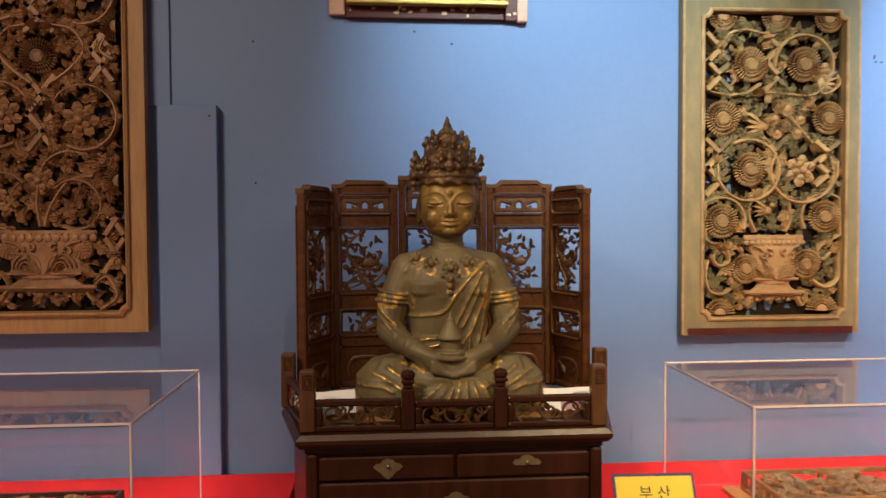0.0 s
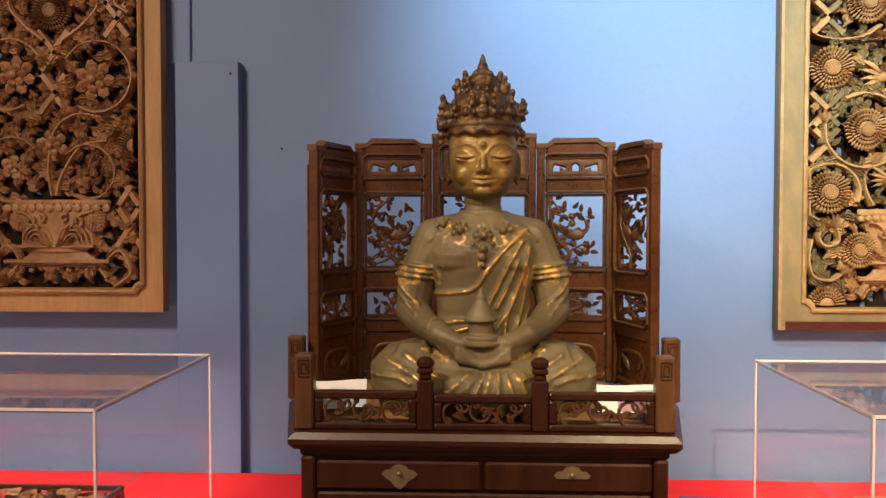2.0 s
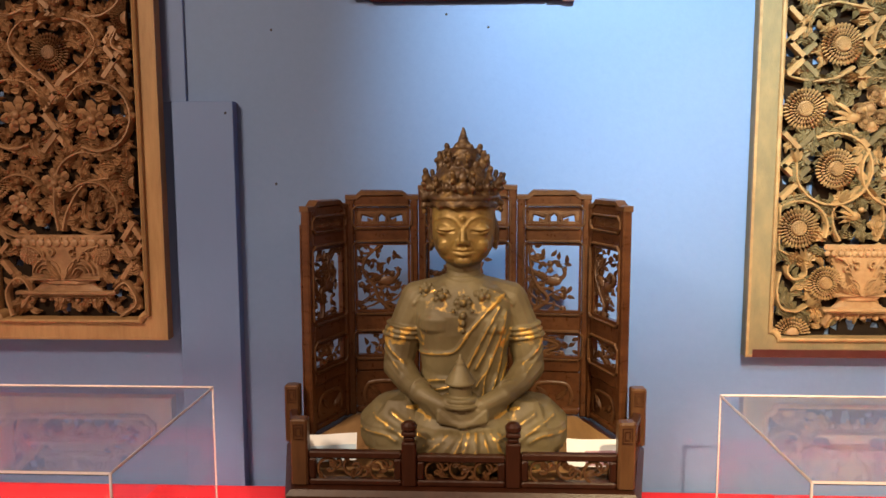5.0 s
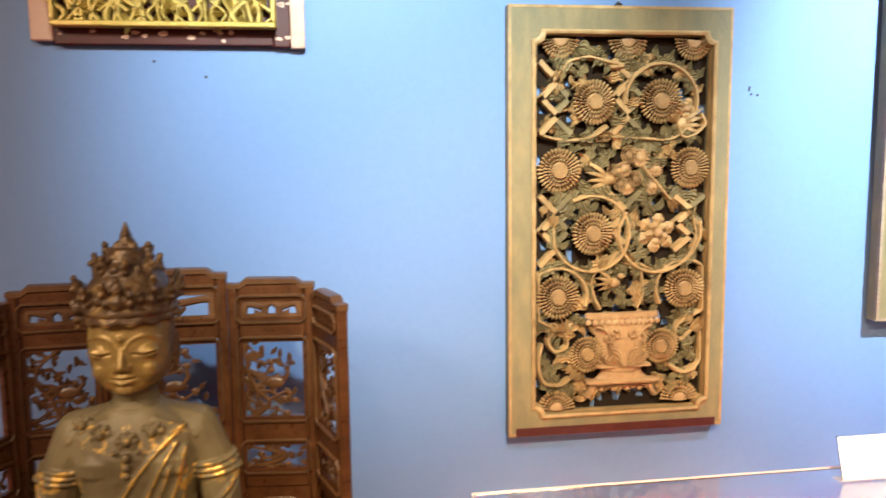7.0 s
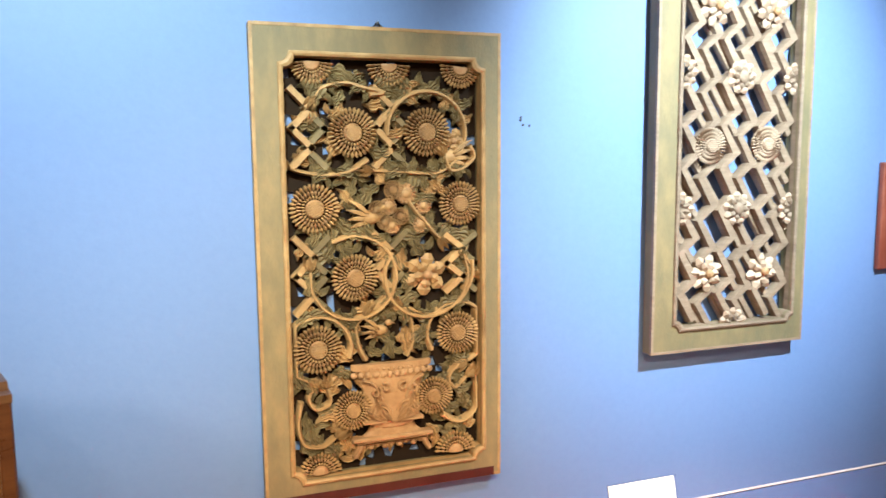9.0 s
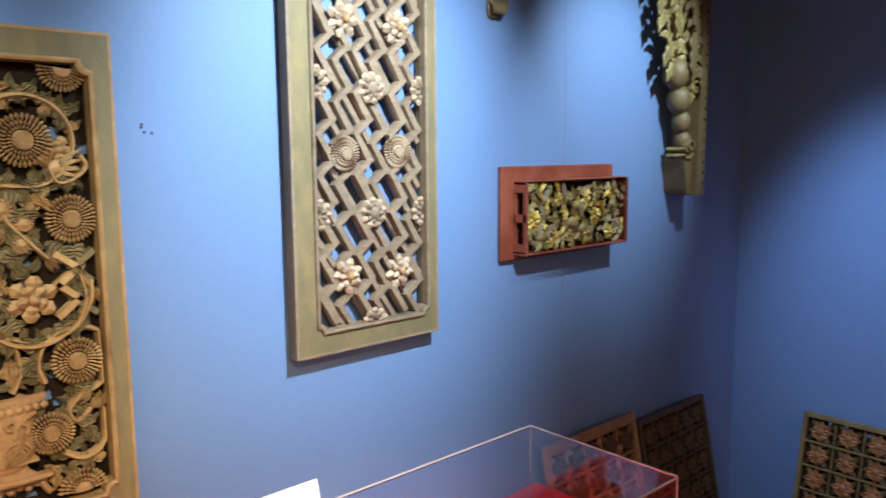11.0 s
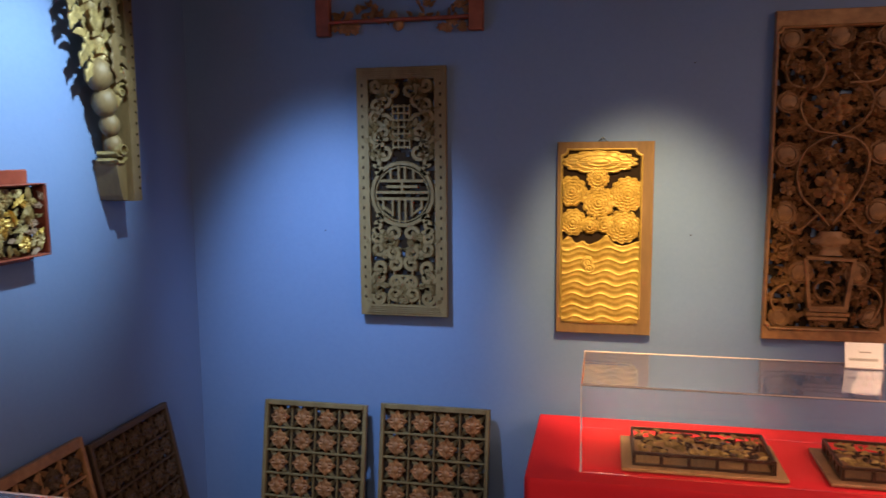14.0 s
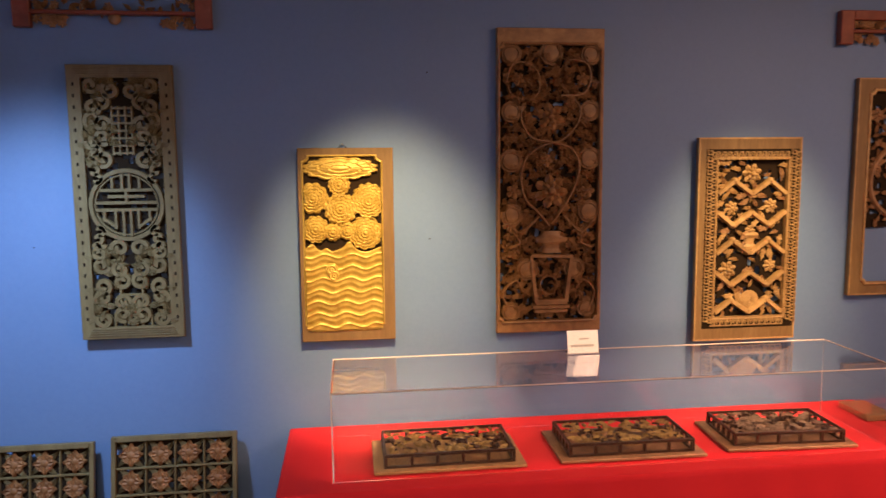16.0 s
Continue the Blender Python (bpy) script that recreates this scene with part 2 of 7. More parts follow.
def leaf(g, x, y, ang, length, width, z, h, mat=0, bend=0.5, lobes=0):
    """A carved leaf with a grooved midrib."""
    rings, n = [], (10 if lobes else 7)
    cx, cy, a = x, y, ang - bend / 2
    for i in range(n + 1):
        t = i / n
        hw = width * max(0.06, math.sin(math.pi * min(1, t**0.75)) * (1 + (0.34 * math.cos(lobes * t * 6.283) if lobes else 0)))
        sx, sy = -math.sin(a), math.cos(a)
        lift = h * 0.5 * math.sin(math.pi * t)
        rings.append([(cx + sx * k * hw, cy + sy * k * hw, z + lift + dz) for k, dz in ((-1, 0), (-0.74, h), (-0.5, h * 0.55), (-0.24, h * 1.05), (0, h * 0.3), (0.24, h * 1.05), (0.5, h * 0.55), (0.74, h), (1, 0), (0, -h * 0.3))])
        cx += math.cos(a) * length / n
        cy += math.sin(a) * length / n
        a += bend / n
    g.loft(rings, mat, True, True)


def dome(g, x, y, r, z, h, mat=0, n=14, flat=0.5):
    rings = []
    for k in range(4):
        a = k / 3 * math.pi / 2
        rings.append([(x + r * max(0.12, math.cos(a)) * math.cos(6.2832 * j / n), y + r * max(0.12, math.cos(a)) * math.sin(6.2832 * j / n), z + h * math.sin(a)) for j in range(n)])
    g.loft(rings, mat, True, True)


def ball(g, x, y, z, r, mat=0, n=8, sq=(1, 1, 1)):
    rings = []
    for k in range(6):
        a = -math.pi / 2 + math.pi * k / 5
        c = max(0.08, math.cos(a))
        rings.append([(x + r * sq[0] * c * math.cos(6.2832 * j / n), y + r * sq[1] * c * math.sin(6.2832 * j / n), z + r * sq[2] * math.sin(a)) for j in range(n)])
    g.loft(rings, mat, True, True)


def petal_ring(g, x, y, r, length, n, z, h, mat=0, a0=0.0, a1=6.2832, fat=0.92):
    """Carved petals side by side round a centre."""
    for j in range(n):
        a = a0 + (a1 - a0) * (j + 0.5) / n
        c, s = math.cos(a), math.sin(a)
        hw = (a1 - a0) / n * r / 2 * fat
        v = []
        for rr, k, zz in ((r - length / 2, 0.45, 0.3), (r + length * 0.12, 1.1, 1.0), (r + length / 2, 0.5, 0.45)):
            for side, dz in ((-1, 0), (0, h * zz), (1, 0)):
                v.append((x + c * rr - s * side * hw * k, y + s * rr + c * side * hw * k, z + dz))
        g.add(v, [(0, 1, 4, 3), (1, 2, 5, 4), (3, 4, 7, 6), (4, 5, 8, 7), (0, 3, 6, 8, 5, 2), (0, 2, 1), (6, 7, 8)], mat)


def sunflower(g, x, y, r, z, mat=0, heart=1, a0=0.0, a1=6.2832, n=26):
    """Three rings of bead-like petals round a cross-cut heart, over a disc darkened to put shade into the gaps."""
    k = (a1 - a0) / 6.2832
    full_ring = k > 0.99
    for rr, length, count, lift, high in ((0.87, 0.27, 1.3, 0.02, 0.20), (0.645, 0.20, 1.15, 0.08, 0.19), (0.475, 0.14, 0.95, 0.14, 0.15)):
        petal_ring(g, x, y, r * rr, r * length, max(6, int(n * count * k)), z + r * lift, r * high, mat if rr < 0.6 or rr > 0.8 else heart, a0 + (0.06 if full_ring else 0) * rr, a1 + (0.06 if full_ring else 0) * rr, 0.84)
    m, full, rings = 16, k > 0.99, []
    # Under-disc in the third material; near-black there paints shade between the petals.
    for rad, h0, h1 in ((0.92, -0.16, 0.02), (0.39, 0.10, 0.26)):
        rings = []
        for q in range(4):
            b = q / 3 * math.pi / 2
            rr, zz = r * rad * max(0.1, math.cos(b)), z + r * (h0 + (h1 - h0) * math.sin(b))
            rings.append(([] if full else [(x, y, zz)]) + [(x + rr * math.cos(a0 + (a1 - a0) * j / m), y + rr * math.sin(a0 + (a1 - a0) * j / m), zz) for j in range(m + (0 if full else 1))])
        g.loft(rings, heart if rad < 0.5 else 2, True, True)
    if full:
        for j in range(-3, 4):
            w = r * math.sqrt(max(0.02, 0.11 - (j * 0.1) ** 2))
            g.box(x + j * r * 0.1 - r * 0.024, x + j * r * 0.1 + r * 0.024, y - w, y + w, z + r * 0.2, z + r * 0.275, mat, 0.0005)
            g.box(x - w, x + w, y + j * r * 0.1 - r * 0.020, y + j * r * 0.1 + r * 0.020, z + r * 0.2, z + r * 0.268, mat, 0.0005)


def blossom(g, x, y, r, z, mat=0, heart=1, n=5, a0=0.0):
    """An open flower with broad cupped petals."""
    petal_ring(g, x, y, r * 0.62, r * 0.74, n + 1, z, r * 0.24, mat, a0, a0 + 6.2832, 0.98)
    petal_ring(g, x, y, r * 0.38, r * 0.46, n, z + r * 0.2, r * 0.2, mat, a0 + 0.5, a0 + 6.7832, 0.98)
    dome(g, x, y, r * 0.5, z - r * 0.12, r * 0.3, mat, 10)
    dome(g, x, y, r * 0.24, z + r * 0.3, r * 0.22, heart)


def relief_vase(g, cx, profile, z, depth, mat=0, n=10):
    """A half-round pot from (height, half-width) pairs."""
    rings = [[(cx + hw * math.cos(math.pi * j / n), y, z + depth * min(1, hw / 0.06) * math.sin(math.pi * j / n)) for j in range(n + 1)] for y, hw in profile]
    g.loft(rings, mat, True, True)


def notched(x0, x1, y0, y1, c):
    """A rectangle whose corners are hollowed out by quarter circles."""
    out = []
    for px, py, a in ((x0, y0, 90), (x1, y0, 180), (x1, y1, 270), (x0, y1, 360)):
        for k in range(5):
            b = radians(a - 22.5 * k) if c > 0 else 0
            out.append((px + abs(c) * math.cos(b), py + abs(c) * math.sin(b)))
    return out


def plain(x0, x1, y0, y1, c):
    out = []
    for px, py, (ax, ay), (bx, by) in ((x0, y0, (0, 1), (1, 0)), (x1, y0, (-1, 0), (0, 1)), (x1, y1, (0, -1), (-1, 0)), (x0, y1, (1, 0), (0, -1))):
        for k in range(5):
            u, v = max(0, 1 - k / 2) * c, max(0, k / 2 - 1) * c
            out.append((px + ax * u + bx * v, py + ay * u + by * v))
    return out


def frame_geo(w, h, t, bl, br, bb, bt, c=0.02, wob=0.0):
    """A flat picture-frame board with an opening of hollowed corners; the origin is its top left corner."""
    g = Geo()
    out = plain(0, w, -h, 0, c)
    out = [(x + wob * math.sin(7 * y + 2), y + wob * math.sin(9 * x)) for x, y in out]
    inn = notched(bl, w - br, -h + bb, -bt, c)
    e = 0.003
    sh = [(min(max(x, e), w - e), min(max(y, -h + e), -e)) for x, y in out]
    rings = [[(*p, 0) for p in out], [(*p, t - e) for p in out], [(*p, t) for p in sh], [(*p, t) for p in inn], [(*p, 0) for p in inn]]
    rings.append(rings[0])
    g.loft(rings, 0)
    return g


def bead_geo(w, h, t, bl, br, bb, bt, c, wide, high):
    """The raised moulding round the opening of a frame."""
    g = Geo()

    def ring(k, z):
        return [(*p, z) for p in notched(bl - k, w - br + k, -h + bb - k, -bt + k, c)]

    r = [ring(wide, t + 0.0005), ring(wide * 0.9, t + high * 0.7), ring(wide * 0.5, t + high), ring(0.1 * wide, t + high * 0.7), ring(-0.002, t * 0.5), ring(wide * 0.4, t * 0.5)]
    r.append(r[0])
    g.loft(r, 0)
    return g


def leaf_fill(g, rnd, x0, x1, y0, y1, taken, count, size, z, mats, tries=40, lobes=(0, 3, 4)):
    """Leaves scattered into the room that the larger carving leaves free."""
    for _ in range(count):
        for _ in range(tries):
            x, y = rnd.uniform(x0, x1), rnd.uniform(y0, y1)
            if all((x - a) ** 2 + (y - b) ** 2 > (r + size * 0.22) ** 2 for a, b, r in taken):
                a = rnd.uniform(0, 6.28)
                L = size * rnd.uniform(0.7, 1.25)
                leaf(g, x - math.cos(a) * L / 2, y - math.sin(a) * L / 2, a, L, L * rnd.uniform(0.16, 0.25), z + rnd.uniform(-0.004, 0.006), 0.006, rnd.choice(mats), rnd.uniform(-1.4, 1.4), rnd.choice(lobes))
                taken.append((x, y, size * 0.20))
                break


def zigzag(g, x, y, w, h, n, hw, zb, zt, mat=0, flip=1):
    """A key-like zigzag bar, running up."""
    pts = []
    for i in range(n + 1):
        pts.append((x + flip * w * (0.5 if i % 2 else -0.5), y + h * i / n))
    for a, b in zip(pts, pts[1:]):
        d = Vector((b[0] - a[0], b[1] - a[1])).normalized() * hw * 0.7
        sweep(g, [(a[0] - d.x, a[1] - d.y), (b[0] + d.x, b[1] + d.y)], hw, zb, zt, mat, None, 0.75)


def hang_hook(parent, x, w=0.02):
    g = Geo()
    sweep(g, catmull([(x - w, -0.004), (x - w * 0.5, 0.008), (x, 0.016), (x + w * 0.5, 0.008), (x + w, -0.004)], 4), 0.0022, 0.004, 0.008)
    part("hanging_wire", g, CHARCOAL, parent, "black wire loop")
    g = Geo()
    dome(g, x, 0.018, 0.005, 0.002, 0.012, 0, 8)
    part("nail", g, PALE_METAL, parent, "bright nail head")


PALE_METAL = material("bright_steel", [(0.6, 0.6, 0.6), (0.7, 0.7, 0.7)], 0.3, 0.9, 30)


def carved_panel(name, m, w, h, t, margins, c, frame_mat, bead_mat, label, group="carved panels on the blue walls", bead=(0.014, 0.010)):
    ob = empty(name, m, label, "carved panel", group)
    bl, br, bb, bt = margins
    part("frame", frame_geo(w, h, t, bl, br, bb, bt, c), frame_mat, ob)
    part("inner_moulding", bead_geo(w, h, t, bl, br, bb, bt, c, *bead), bead_mat, ob)
    if bl > 0.04:
        g = Geo()
        r = [[(*p, z) for p in plain(k, w - k, -h + k, -k, 0.02)] for k, z in ((-0.0006, t - 0.010), (-0.0006, t + 0.0006), (0.007, t + 0.0010), (0.008, t + 0.0002))]
        g.loft(r + [r[0]], 0)
        part("worn_edge", g, bead_mat, ob, "bare worn edge of the frame")
    return ob


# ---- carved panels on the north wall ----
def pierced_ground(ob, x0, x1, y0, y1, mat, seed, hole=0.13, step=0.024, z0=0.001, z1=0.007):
    """A near-black sheet for the shade behind a carving, cut through here and there."""
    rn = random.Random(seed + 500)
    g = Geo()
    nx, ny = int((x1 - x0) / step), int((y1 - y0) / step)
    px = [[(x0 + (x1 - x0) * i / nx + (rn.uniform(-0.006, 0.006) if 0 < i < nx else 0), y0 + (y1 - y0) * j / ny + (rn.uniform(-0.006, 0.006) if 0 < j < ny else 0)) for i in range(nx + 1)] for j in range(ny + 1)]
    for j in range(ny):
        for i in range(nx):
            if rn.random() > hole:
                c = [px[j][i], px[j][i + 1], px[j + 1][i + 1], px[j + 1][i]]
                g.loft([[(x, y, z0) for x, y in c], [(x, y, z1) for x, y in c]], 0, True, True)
    tagged(part("pierced_ground", g, mat, ob, "near-black sheet standing in for the shade behind the carving"), "", "", "", "stuff")


def flower_vase_panel(ob, u, v, blooms, halves, opens, zigs, stems, pot, seed, mats, box, leaves=95):
    """Pierced carving of flowers and scrolling stems over a pot; u, v turn drawing units into metres."""
    rnd = random.Random(seed)
    flower_a, heart, green, stem_m, dark, pot_m = mats
    x0, x1, y0, y1 = box
    taken = []
    bloom_data = {}
    for x, y, r in blooms:
        key = round(r, 1)
        if key not in bloom_data:
            g = Geo()
            sunflower(g, 0, 0, u(r) - u(0), 0, 0, 1)
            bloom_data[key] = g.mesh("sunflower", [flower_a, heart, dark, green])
        o = new("sunflower", bloom_data[key])
        o.parent = ob
        o.matrix_local = pose(u(x), v(y), 0.034 + rnd.uniform(0, 0.008), rnd.uniform(-4, 4), rnd.uniform(-4, 4), rnd.uniform(0, 90))
        taken.append((u(x), v(y), u(r) - u(0)))
    for x, y, r, a0, a1 in halves:
        g = Geo()
        sunflower(g, 0, 0, u(r) - u(0), 0, 0, 1, radians(a0), radians(a1))
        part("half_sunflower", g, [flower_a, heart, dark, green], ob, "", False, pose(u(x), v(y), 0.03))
        taken.append((u(x), v(y), (u(r) - u(0)) * 0.8))
    for x, y, r, n in opens:
        g = Geo()
        blossom(g, 0, 0, u(r) - u(0), 0, 0, 1, n, rnd.uniform(0, 1))
        part("open_blossom", g, [flower_a, heart], ob, "", False, pose(u(x), v(y), 0.03))
        taken.append((u(x), v(y), u(r) - u(0)))
    if pot:
        px0, px1, py0, py1 = pot
        taken.extend([(u(px0 + (px1 - px0) * i / 4), v(py0 + (py1 - py0) * j / 3), (u(px1) - u(px0)) / 9) for i in range(5) for j in range(4)])
    for x, y, w, hh, n, flip in zigs:
        for sx, sf in ((-0.18, 1), (0.18, -1)):
            g = Geo()
            zigzag(g, u(x + sx * w), v(y), (u(w) - u(0)) * 0.5, v(0) - v(hh), n, 0.0095, 0.008 + (0.0031 if sf > 0 else 0), 0.033 + (0.0037 if sf > 0 else 0), 1 if sf > 0 else 0, flip * sf)
            part("zigzag_fret", g, [green, stem_m], ob, "zigzag key fret")
    vine_work(ob, [[(u(a), v(b)) for a, b in st] for st in stems], taken, box, rnd, (stem_m, green), leaves)
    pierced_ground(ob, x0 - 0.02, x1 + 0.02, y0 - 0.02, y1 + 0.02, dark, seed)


def acanthus(g, x, y, ang, size, way, z, mat):
    """A curling leaf: a broad ribbed blade with a hooked tip and a side lobe."""
    leaf(g, x, y, ang, size, size * 0.24, z, 0.010, mat, way * 1.5, 3)
    leaf(g, x + math.cos(ang) * size * 0.2, y + math.sin(ang) * size * 0.2, ang + way * 0.9, size * 0.55, size * 0.14, z - 0.003, 0.008, mat, -way * 1.1)
    leaf(g, x + math.cos(ang) * size * 0.15, y + math.sin(ang) * size * 0.15, ang - way * 0.8, size * 0.5, size * 0.12, z - 0.004, 0.008, mat, -way * 0.9)


def bud(g, x, y, ang, size, z, mat):
    """A ribbed pod at the end of a stem."""
    for k in (-0.32, 0, 0.32):
        leaf(g, x, y, ang + k, size, size * 0.16, z + 0.004 * (k == 0), 0.009, mat, -k * 1.6)


def vine_work(ob, stems, taken, box, rnd, mats, leaves, hw=0.0078, top=0.042):
    """Round-backed vines in front, curling leaves springing from them, and deeper foliage behind."""
    stem_m, green = mats
    x0, x1, y0, y1 = box
    for n_st, st in enumerate(stems):
        g = Geo()
        pts = catmull(st, 8)
        nn = len(pts)
        pts = [(min(max(p.x, x0 - 0.006), x1 + 0.006), min(max(p.y, y0 - 0.006), y1 + 0.006), 0.004 * math.sin(5 * i / nn + n_st)) for i, p in enumerate(pts)]
        sweep(g, pts, hw, 0.012, top, 0, hw * 0.62, 0.35)
        side = 1
        for i in range(5, nn - 3, 9):
            side = -side
            a = math.atan2(pts[i + 1][1] - pts[i][1], pts[i + 1][0] - pts[i][0]) + side * rnd.uniform(0.5, 0.9)
            L = rnd.uniform(0.05, 0.075)
            ex, ey = pts[i][0] + math.cos(a) * L * 0.7, pts[i][1] + math.sin(a) * L * 0.7
            if all((ex - p) ** 2 + (ey - q) ** 2 > (r * 0.92) ** 2 for p, q, r in taken) and x0 + 0.012 < ex < x1 - 0.012 and y0 + 0.012 < ey < y1 - 0.012:
                acanthus(g, pts[i][0], pts[i][1], a, L, side, 0.026, 1)
                taken.append((ex, ey, L * 0.3))
        if nn > 20:
            a = math.atan2(pts[-1][1] - pts[-3][1], pts[-1][0] - pts[-3][0])
            bud(g, pts[-1][0], pts[-1][1], a, 0.042, 0.028, 0)
        part("scrolling_stem", g, [stem_m, green], ob)
    g = Geo()
    for _ in range(leaves):
        for _ in range(30):
            x, y = rnd.uniform(x0 + 0.02, x1 - 0.02), rnd.uniform(y0 + 0.02, y1 - 0.02)
            if all((x - a) ** 2 + (y - b) ** 2 > (r * 0.95 + 0.012) ** 2 for a, b, r in taken):
                a, L = rnd.uniform(0, 6.28), rnd.uniform(0.055, 0.090)
                L = min(L, 1.7 * min(x - x0 + 0.012, x1 + 0.012 - x, y - y0 + 0.012, y1 + 0.012 - y))
                acanthus(g, x - math.cos(a) * L / 2, y - math.sin(a) * L / 2, a, L, rnd.choice((-1, 1)), rnd.uniform(0.012, 0.026), rnd.choice((0, 0, 1)))
                taken.append((x, y, 0.017))
                break
    tagged(part("carved_leaves", g, [green, stem_m], ob), "", "", "", "stuff")


def pot_with_stand(ob, cx, top, hw, ht, mats, z=0.03):
    """A carved pot with a beaded rim, scroll relief and a small footed stand."""
    pot_m, dark = mats
    g = Geo()
    relief_vase(g, cx, [(top, hw), (top - ht * 0.05, hw * 1.02), (top - ht * 0.10, hw * 1.0), (top - ht * 0.13, hw * 0.88), (top - ht * 0.4, hw * 0.74), (top - ht * 0.72, hw * 0.70), (top - ht * 0.9, hw * 0.72), (top - ht * 0.93, hw * 0.64), (top - ht, hw * 0.5)], z, 0.022)
    for i in range(17):
        ball(g, cx + hw * (i / 8 - 1) * 0.97, top - ht * 0.07, z + 0.022 * math.sin(math.pi * (i + 0.5) / 17) + 0.002, 0.0042, 0, 6)
    for s in (-1, 1):
        sweep(g, spiral(cx + s * hw * 0.22, top - ht * 0.36, 0.014, 0.004, 1.57 - s * 0.6, 1.57 + s * 5), 0.0042, z + 0.014, z + 0.033)
        leaf(g, cx + s * 0.006, top - ht * 0.9, 1.57 - s * 0.5, ht * 0.5, 0.011, z + 0.022, 0.008, 0, s * 0.9)
        leaf(g, cx + s * 0.010, top - ht * 0.85, 1.57 - s * 1.1, ht * 0.42, 0.009, z + 0.019, 0.008, 0, s * 0.9)
        sweep(g, catmull([(cx + s * hw * 0.3, top - ht * 0.55), (cx + s * hw * 0.5, top - ht * 0.3), (cx + s * hw * 0.75, top - ht * 0.22)], 6), 0.0036, z + 0.012, z + 0.029)
    for i in range(12):
        a = cx + hw * 0.95 * (i / 5.5 - 1)
        dome(g, a, top - ht * 0.16, hw * 0.085, z + 0.006 + 0.018 * math.sin(math.pi * (i + 0.5) / 12), 0.006, 0, 8)
    for s in (-1, 1):
        for k in range(3):
            sweep(g, spiral(cx + s * hw * 0.34, top - ht * 0.78, hw * (0.28 - 0.08 * k), hw * (0.27 - 0.08 * k), 0, 3.1416, 10), 0.0034, z + 0.010, z + 0.025 + 0.004 * k)
        sweep(g, spiral(cx + s * hw * 0.45, top - ht * 0.42, 0.016, 0.005, -s * 1.0, s * 4.5), 0.004, z + 0.010, z + 0.029)
    sweep(g, [(cx - hw * 0.74, top - ht * 0.9), (cx + hw * 0.74, top - ht * 0.9)], 0.005, z + 0.004, z + 0.027)
    part("pot", g, pot_m, ob, "carved pot with a beaded rim")
    g = Geo()
    b = top - ht
    relief_vase(g, cx, [(b + 0.002, hw * 0.55), (b - 0.012, hw * 0.62), (b - 0.024, hw * 0.75)], z - 0.004, 0.018)
    g.box(cx - hw * 1.02, cx + hw * 1.02, b - 0.036, b - 0.024, z - 0.01, z + 0.02, 0, 0.003)
    g.box(cx - hw * 0.9, cx + hw * 0.9, b - 0.046, b - 0.037, z - 0.01, z + 0.014, 0, 0.003)
    for s in (-1, 1):
        sweep(g, catmull([(cx + s * hw * 0.8, b - 0.045), (cx + s * hw * 0.86, b - 0.062), (cx + s * hw * 0.95, b - 0.078)], 5), 0.008, z - 0.01, z + 0.012)
    for i in range(9):
        x = cx + hw * 0.72 * (i / 4 - 1)
        dome(g, x, b - 0.05 - 0.006 * (i % 2), 0.0105, z - 0.006, 0.012, 0, 8)
    part("pot_stand", g, pot_m, ob, "small carved stand under the pot")


def carved_bird(ob, x, y, size, way):
    """A small carved bird with a ribbed wing and tail."""
    g = Geo()
    ball(g, x, y, 0.03, size * 0.3, 0, 12, (1.35, 0.85, 0.6))
    ball(g, x + way * size * 0.4, y + size * 0.32, 0.034, size * 0.15, 0, 10, (1.1, 1, 0.8))
    sweep(g, [(x + way * size * 0.5, y + size * 0.33), (x + way * size * 0.68, y + size * 0.26)], size * 0.05, 0.025, 0.036, 0, 0.001)
    for k in range(4):
        leaf(g, x - way * size * 0.05, y + size * (0.1 - 0.09 * k), math.pi / 2 + way * (1.0 + 0.3 * k), size * (0.95 - 0.1 * k), size * 0.085, 0.036 - 0.003 * k, 0.009, 0, way * 0.4)
    for s in (-1, 1):
        sweep(g, [(x + s * size * 0.08, y - size * 0.2), (x + s * size * 0.12, y - size * 0.5)], size * 0.05, 0.018, 0.03)
    part("carved_bird", g, CARVE_TAN, ob, "small carved bird", True)


def lotus_bouquet(ob, x, y, r):
    """Round flower heads set in a ring."""
    for a, k in ((90, 1.0), (20, 0.8), (160, 0.8), (320, 0.85), (220, 0.85)):
        g = Geo()
        q = r * 0.45 * k
        dome(g, 0, 0, q * 1.3, 0, 0.016, 0, 14)
        petal_ring(g, 0, 0, q * 0.95, q * 0.5, 14, 0.010, 0.007, 0)
        dome(g, 0, 0, q * 0.6, 0.012, 0.008, 1, 12)
        part("round_bloom", g, [CARVE_PINK, CARVE_TAN], ob, "", False, pose(x + r * math.cos(radians(a)), y + r * math.sin(radians(a)), 0.024))


def U(x):
    return (x - 25) / 547 * 0.65


def V(y):
    return -(y - 22) / 1048 * 1.215


def ring_stem(cx, cy, r, a0, a1, n=9, grow=0.0):
    """Points of a stem that curls round a flower."""
    return [(cx + (r + grow * i / n) * math.cos(radians(a0 + (a1 - a0) * i / n)), cy + (r + grow * i / n) * math.sin(radians(a0 + (a1 - a0) * i / n))) for i in range(n + 1)]


